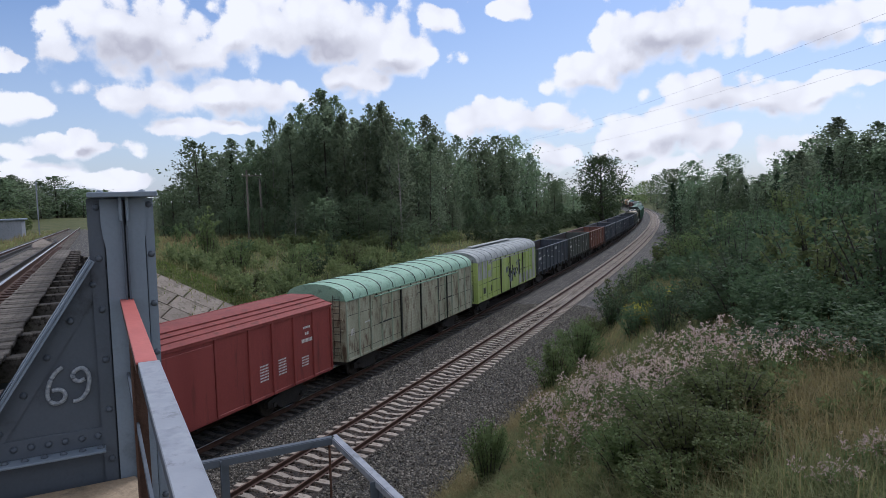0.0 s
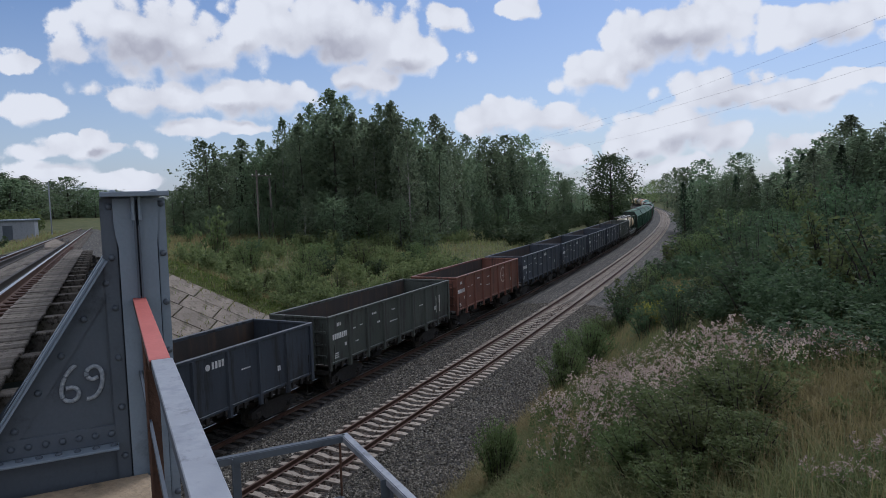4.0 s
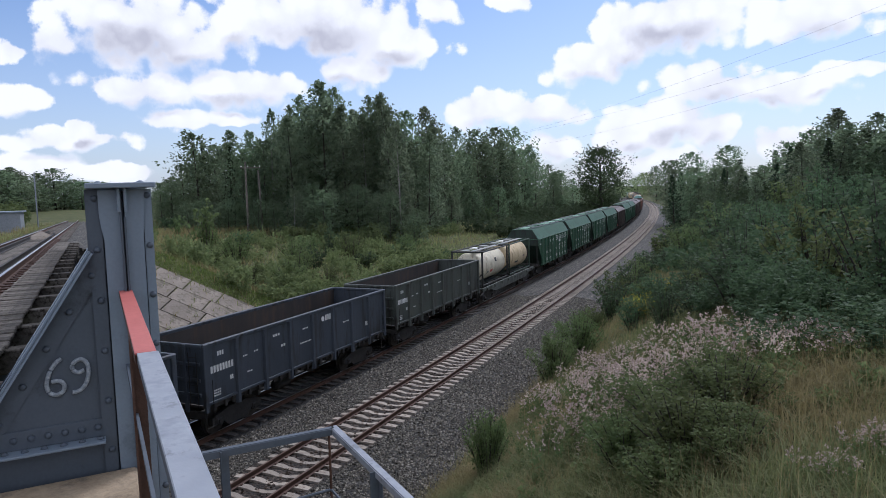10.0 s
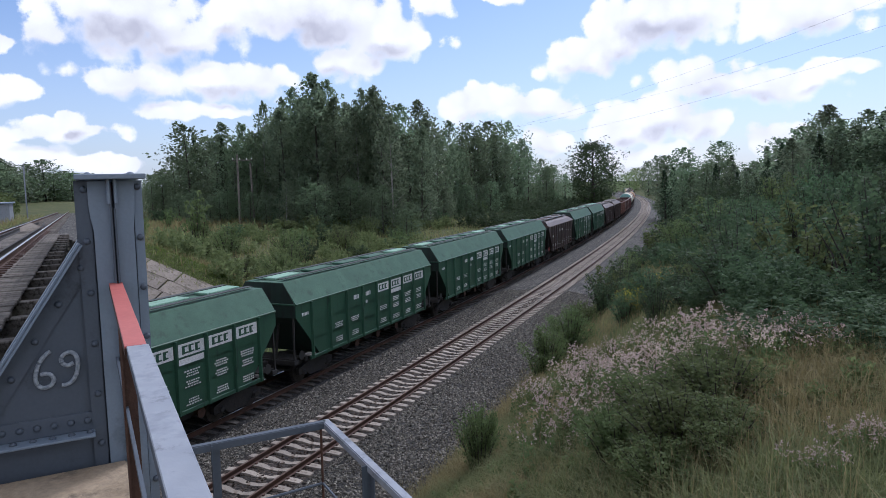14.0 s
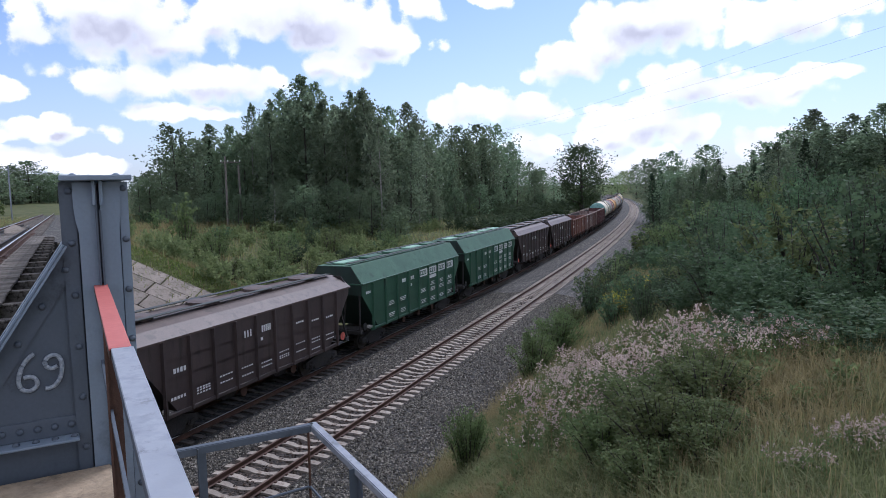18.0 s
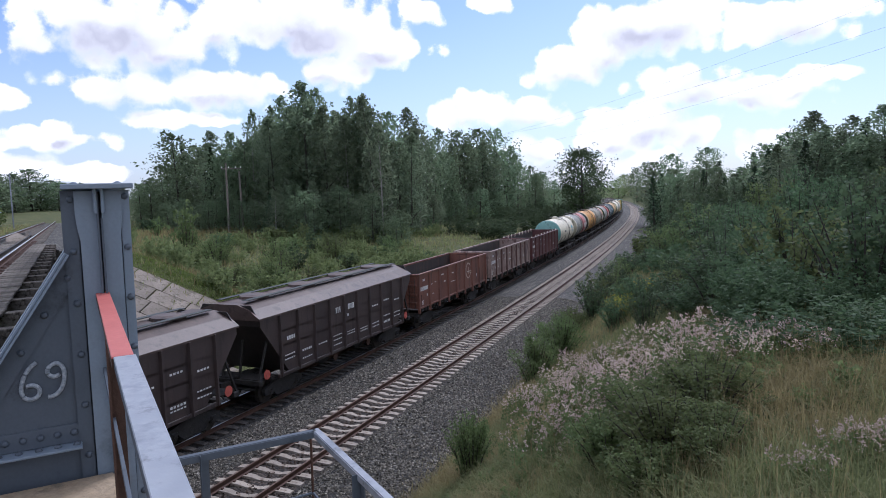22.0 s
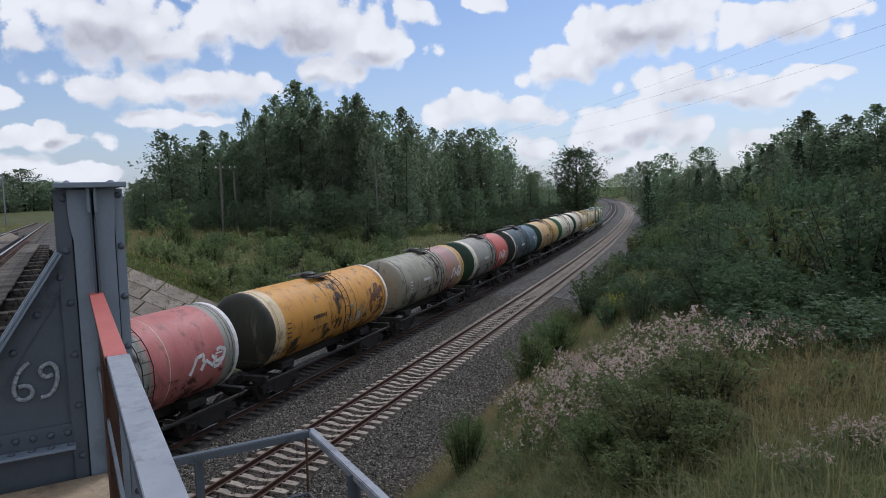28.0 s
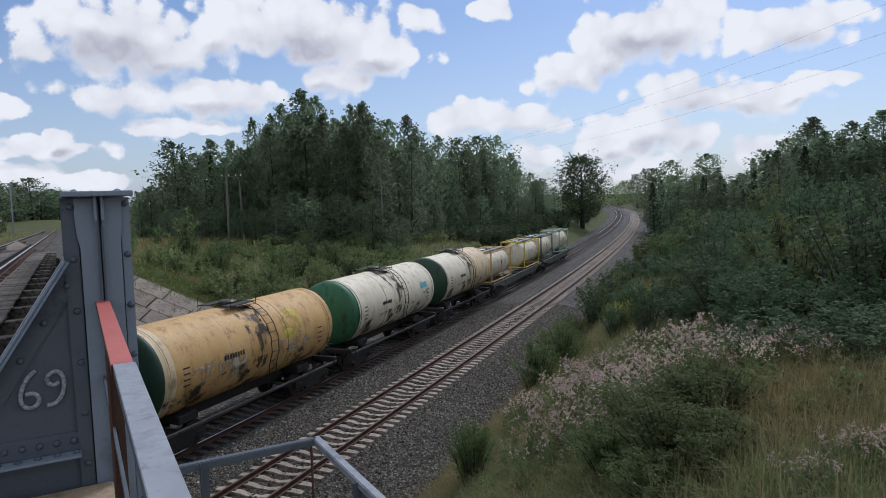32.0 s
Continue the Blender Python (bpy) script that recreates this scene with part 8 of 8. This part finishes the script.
    # brighter copy of the bank grass, sunlight put into its colour
    ob = new("sunny_grass", leaf_mesh("sunny_grass", sets["m"], M_MEADOW))
    tagged(ob, "grass of the meadow and the verges, sunlight in its yellow-green", "grass", kind="stuff")
    ob = new("dry_grass", leaf_mesh("dry_grass", sets["d"], M_DRY))
    tagged(ob, "dry yellowed grass stalks on the banks", "grass", kind="stuff")


build_grass()


def herb_meshes(seed, n, spread_r, h, head, mat, size):
    """A stand of tall stems with leaves and a loose head of bloom or fluff."""
    rng = np.random.default_rng(seed)
    stems, heads, leaves = Geo(), [], []
    for i in range(n):
        x, y = rng.normal(size=2) * spread_r * 0.5
        hh = h * (0.75 + 0.4 * rng.random())
        lx, ly = rng.normal(size=2) * 0.08
        stems.tube([(x, y, -0.05), (x + lx * 0.5, y + ly * 0.5, hh * 0.6), (x + lx, y + ly, hh)], [0.008, 0.006, 0.003], 3, False)
        for k in range(4):
            u = 1 - head * (k + 0.3 + 0.5 * rng.random()) / 4
            ox, oy = rng.normal(size=2) * 0.035 * (1 + k)
            leaf_cloud(heads, rng, (x + lx * u + ox, y + ly * u + oy, hh * u), (0.055 + 0.02 * k, 0.055 + 0.02 * k, 0.06), 8, size)
        for k in range(7):
            leaf_cloud(leaves, rng, (x + lx * 0.4, y + ly * 0.4, hh * (0.12 + 0.1 * k)), (0.16, 0.16, 0.08), 7, 0.085)
    return stems.mesh("stem", M_DRY, False), leaf_mesh("bloom", heads, mat), leaf_mesh("foliage", leaves, M_BUSH)


def build_herbs():
    rng = np.random.default_rng(21)
    fw = [herb_meshes(90 + i, 16, 0.8, 1.0, 0.36, M_FLOWER, 0.056) for i in range(3)]
    gr = [herb_meshes(95 + i, 18, 0.6, 1.1, 0.25, M_GOLD, 0.05) for i in range(2)]

    def stand(x, y, kinds, name, label, group, k=1.0):
        a, b, c = kinds[int(rng.integers(len(kinds)))]
        t = thing(name, pose(x, y, ground_fast(x, y), 0, 0, rng.random() * 360), label, "wild flowers", group)
        t.scale = (k, k, k)
        for nm, me in (("stem", a), ("bloom", b), ("foliage", c)):
            tagged(part(nm, me, None, t), kind="stuff")

    # belts of fluff across the slope: from, to, how many, how wide
    for (x0, y0), (x1, y1), n, w in (((3.2, 22.0), (4.1, 16.6), 16, 0.45), ((4.2, 16.4), (6.2, 14.8), 15, 0.5), ((4.4, 24.0), (5.8, 21.0), 7, 0.6), ((2.8, 15.6), (3.2, 12.6), 5, 0.4), ((4.6, 13.0), (5.6, 11.2), 7, 0.5), ((2.6, 13.2), (4.4, 12.3), 8, 0.4), ((4.0, 7.1), (5.2, 7.5), 5, 0.3)):
        for i in range(n):
            k = (i + rng.random()) / n
            x, y = x0 + (x1 - x0) * k + rng.normal() * w, y0 + (y1 - y0) * k + rng.normal() * w
            stand(x, y, fw, "fireweed", "fireweed gone to pinkish white fluff", "fireweed on the slope", 0.62 + 0.3 * rng.random() if y > 9 else 0.4)
    for x, y in ((8.6, 31.5), (9.2, 33.0), (9.8, 34.4), (8.9, 34.8), (10.3, 36.0), (8.0, 30.0), (9.9, 32.2)):
        stand(x, y, gr, "goldenrod", "goldenrod in yellow bloom by the bushes", "goldenrod on the slope", 0.95)


build_herbs()

# ---- poles, wires, shed, marker posts ----
def build_poles():
    x, y = polar(-17.9, 86)
    z = ground_at(x, y)[0]
    p = thing("utility_pole", pose(x, y, z, 0, 0, 15), "weathered double wooden utility pole with a crossarm", "utility pole")
    part("pole", Geo().tube([(0, 0, -0.3), (0, 0, 8.6)], [0.16, 0.11], 8), M_WOOD, p)
    part("pole", Geo().tube([(1.7, 0.2, -0.3), (1.5, 0.2, 7.6)], [0.15, 0.11], 8), M_WOOD, p)
    part("crossarm", Geo().box((0.6, 0, 7.9), (2.4, 0.12, 0.14), 0.02), M_WOOD, p)
    for k in (-0.5, 0.3, 1.1, 1.7):
        part("insulator", Geo().lathe([(0, 0.05), (0.1, 0.07), (0.2, 0.04)], 8, Matrix.Translation((k, 0, 7.97)) @ Matrix.Rotation(radians(-90), 4, "Y")), M_WHITE, p, "white insulator")
    for az, e0, el, d in ((-32.9, 3.3, 0, 110),):
        x, y = polar(az, d)
        z = ground_at(x, y)[0]
        q = thing("signal_post", pose(x, y, z), "thin grey post beside the upper line", "post")
        part("mast", Geo().tube([(0, 0, -0.2), (0, 0, 8.42 + d * math.tan(radians(1.9)) - z)], 0.09, 8), M_RAILGREY, q)
    s = thing("shed", pose(*polar(-36.3, 105), ground_at(*polar(-36.3, 105))[0], 0, 0, 29), "low grey metal shed beside the upper line", "shed")
    part("wall", Geo().box((0, 0, 1.3), (9, 5, 2.8), 0.03), M_RAILGREY, s)
    part("roof", Geo().box((0, 0, 2.8), (9.6, 5.6, 0.18), 0.03), M_STEEL, s, "flat grey roof")
    part("door", Geo().box((1.5, -2.52, 1.1), (1.1, 0.05, 2.1), 0.01), M_STEEL2, s)
    for s0, q in ((104, -9.6), (60, -9.8)):
        m = rail_pose(s0, q, ground_at(*[float(v) for v in line_at(s0, q)])[0])
        t = thing("marker_post", m, "small white concrete marker post by the track", "marker post", "marker posts")
        part("shaft", Geo().box((0, 0, 0.55), (0.16, 0.16, 1.3), 0.03), M_WHITE, t)
        part("cap", Geo().box((0, 0, 1.22), (0.18, 0.18, 0.08), 0.02), M_DARK, t)


build_poles()


def build_wires():
    """Three sagging conductors of a power line that crosses far ahead."""
    line = thing("power_line", Matrix(), "thin dark wires of a power line against the sky", "power line")
    for (a0, e0, d0), (a1, e1, d1) in (((5.4, 4.6, 240), (39, 13.9, 105)), ((5.3, 4.5, 242), (39, 11.7, 105)), ((6.8, 3.5, 238), (39, 10.4, 105))):
        x0, y0 = polar(a0, d0)
        x1, y1 = polar(a1, d1)
        z0, z1 = 8.42 + d0 * math.tan(radians(e0)), 8.42 + d1 * math.tan(radians(e1))
        pts = []
        for k in range(25):
            u = k / 24
            pts.append((x0 + (x1 - x0) * u, y0 + (y1 - y0) * u, z0 + (z1 - z0) * u - 14 * u * (1 - u) * 0.5))
        part("wire", Geo().tube(pts, 0.013, 5), M_DARK, line)

    x, y = polar(39, 105)
    top = 8.42 + 105 * math.tan(radians(13.9))
    part("pole", Geo().tube([(x, y, ground_at(x, y)[0] - 0.3), (x, y, top + 0.4)], [0.32, 0.16], 8), M_WOOD, line, "tall wooden pole")
    for e in (13.9, 11.7, 10.4):
        part("crossarm", Geo().box((x, y, 8.42 + 105 * math.tan(radians(e)) - 0.12), (1.8, 0.14, 0.16), 0.02), M_WOOD, line)


build_wires()

# ---- what moves: the train runs past towards the bridge, its wheels turn ----
def travelled(t):
    return 12.22 * t + 0.0243 * t * t


def motions():
    for centre, length, wagon in WAGONS:
        rows = []
        for k in range(33):
            s = centre - travelled(k)
            a, b = rail_pose(s - length * 0.33, FAR), rail_pose(s + length * 0.33, FAR)
            p, d = (a.translation + b.translation) / 2, b.translation - a.translation
            rows.append((float(k), pose(p.x, p.y, 0, 0, 0, math.degrees(math.atan2(d.y, d.x)))))
        walk(wagon, rows)
    # the wheelsets roll without slip; all that sit alike in their bogie share one run of keys
    for place in (-0.925, 0.925):
        alike = [w for w, x in WHEELSETS if x == place]
        turn = [(k / 30, Matrix.Translation((place, 0, 0.475)) @ Matrix.Rotation(-travelled(k / 30) / 0.475, 4, "Y")) for k in range(32 * 30 + 1)]
        walk(alike[0], turn)
        first = alike[0].animation_data
        for w in alike[1:]:
            w.rotation_mode = "QUATERNION"
            keys = w.animation_data_create()
            keys.action = first.action
            keys.action_slot = first.action_slot


motions()
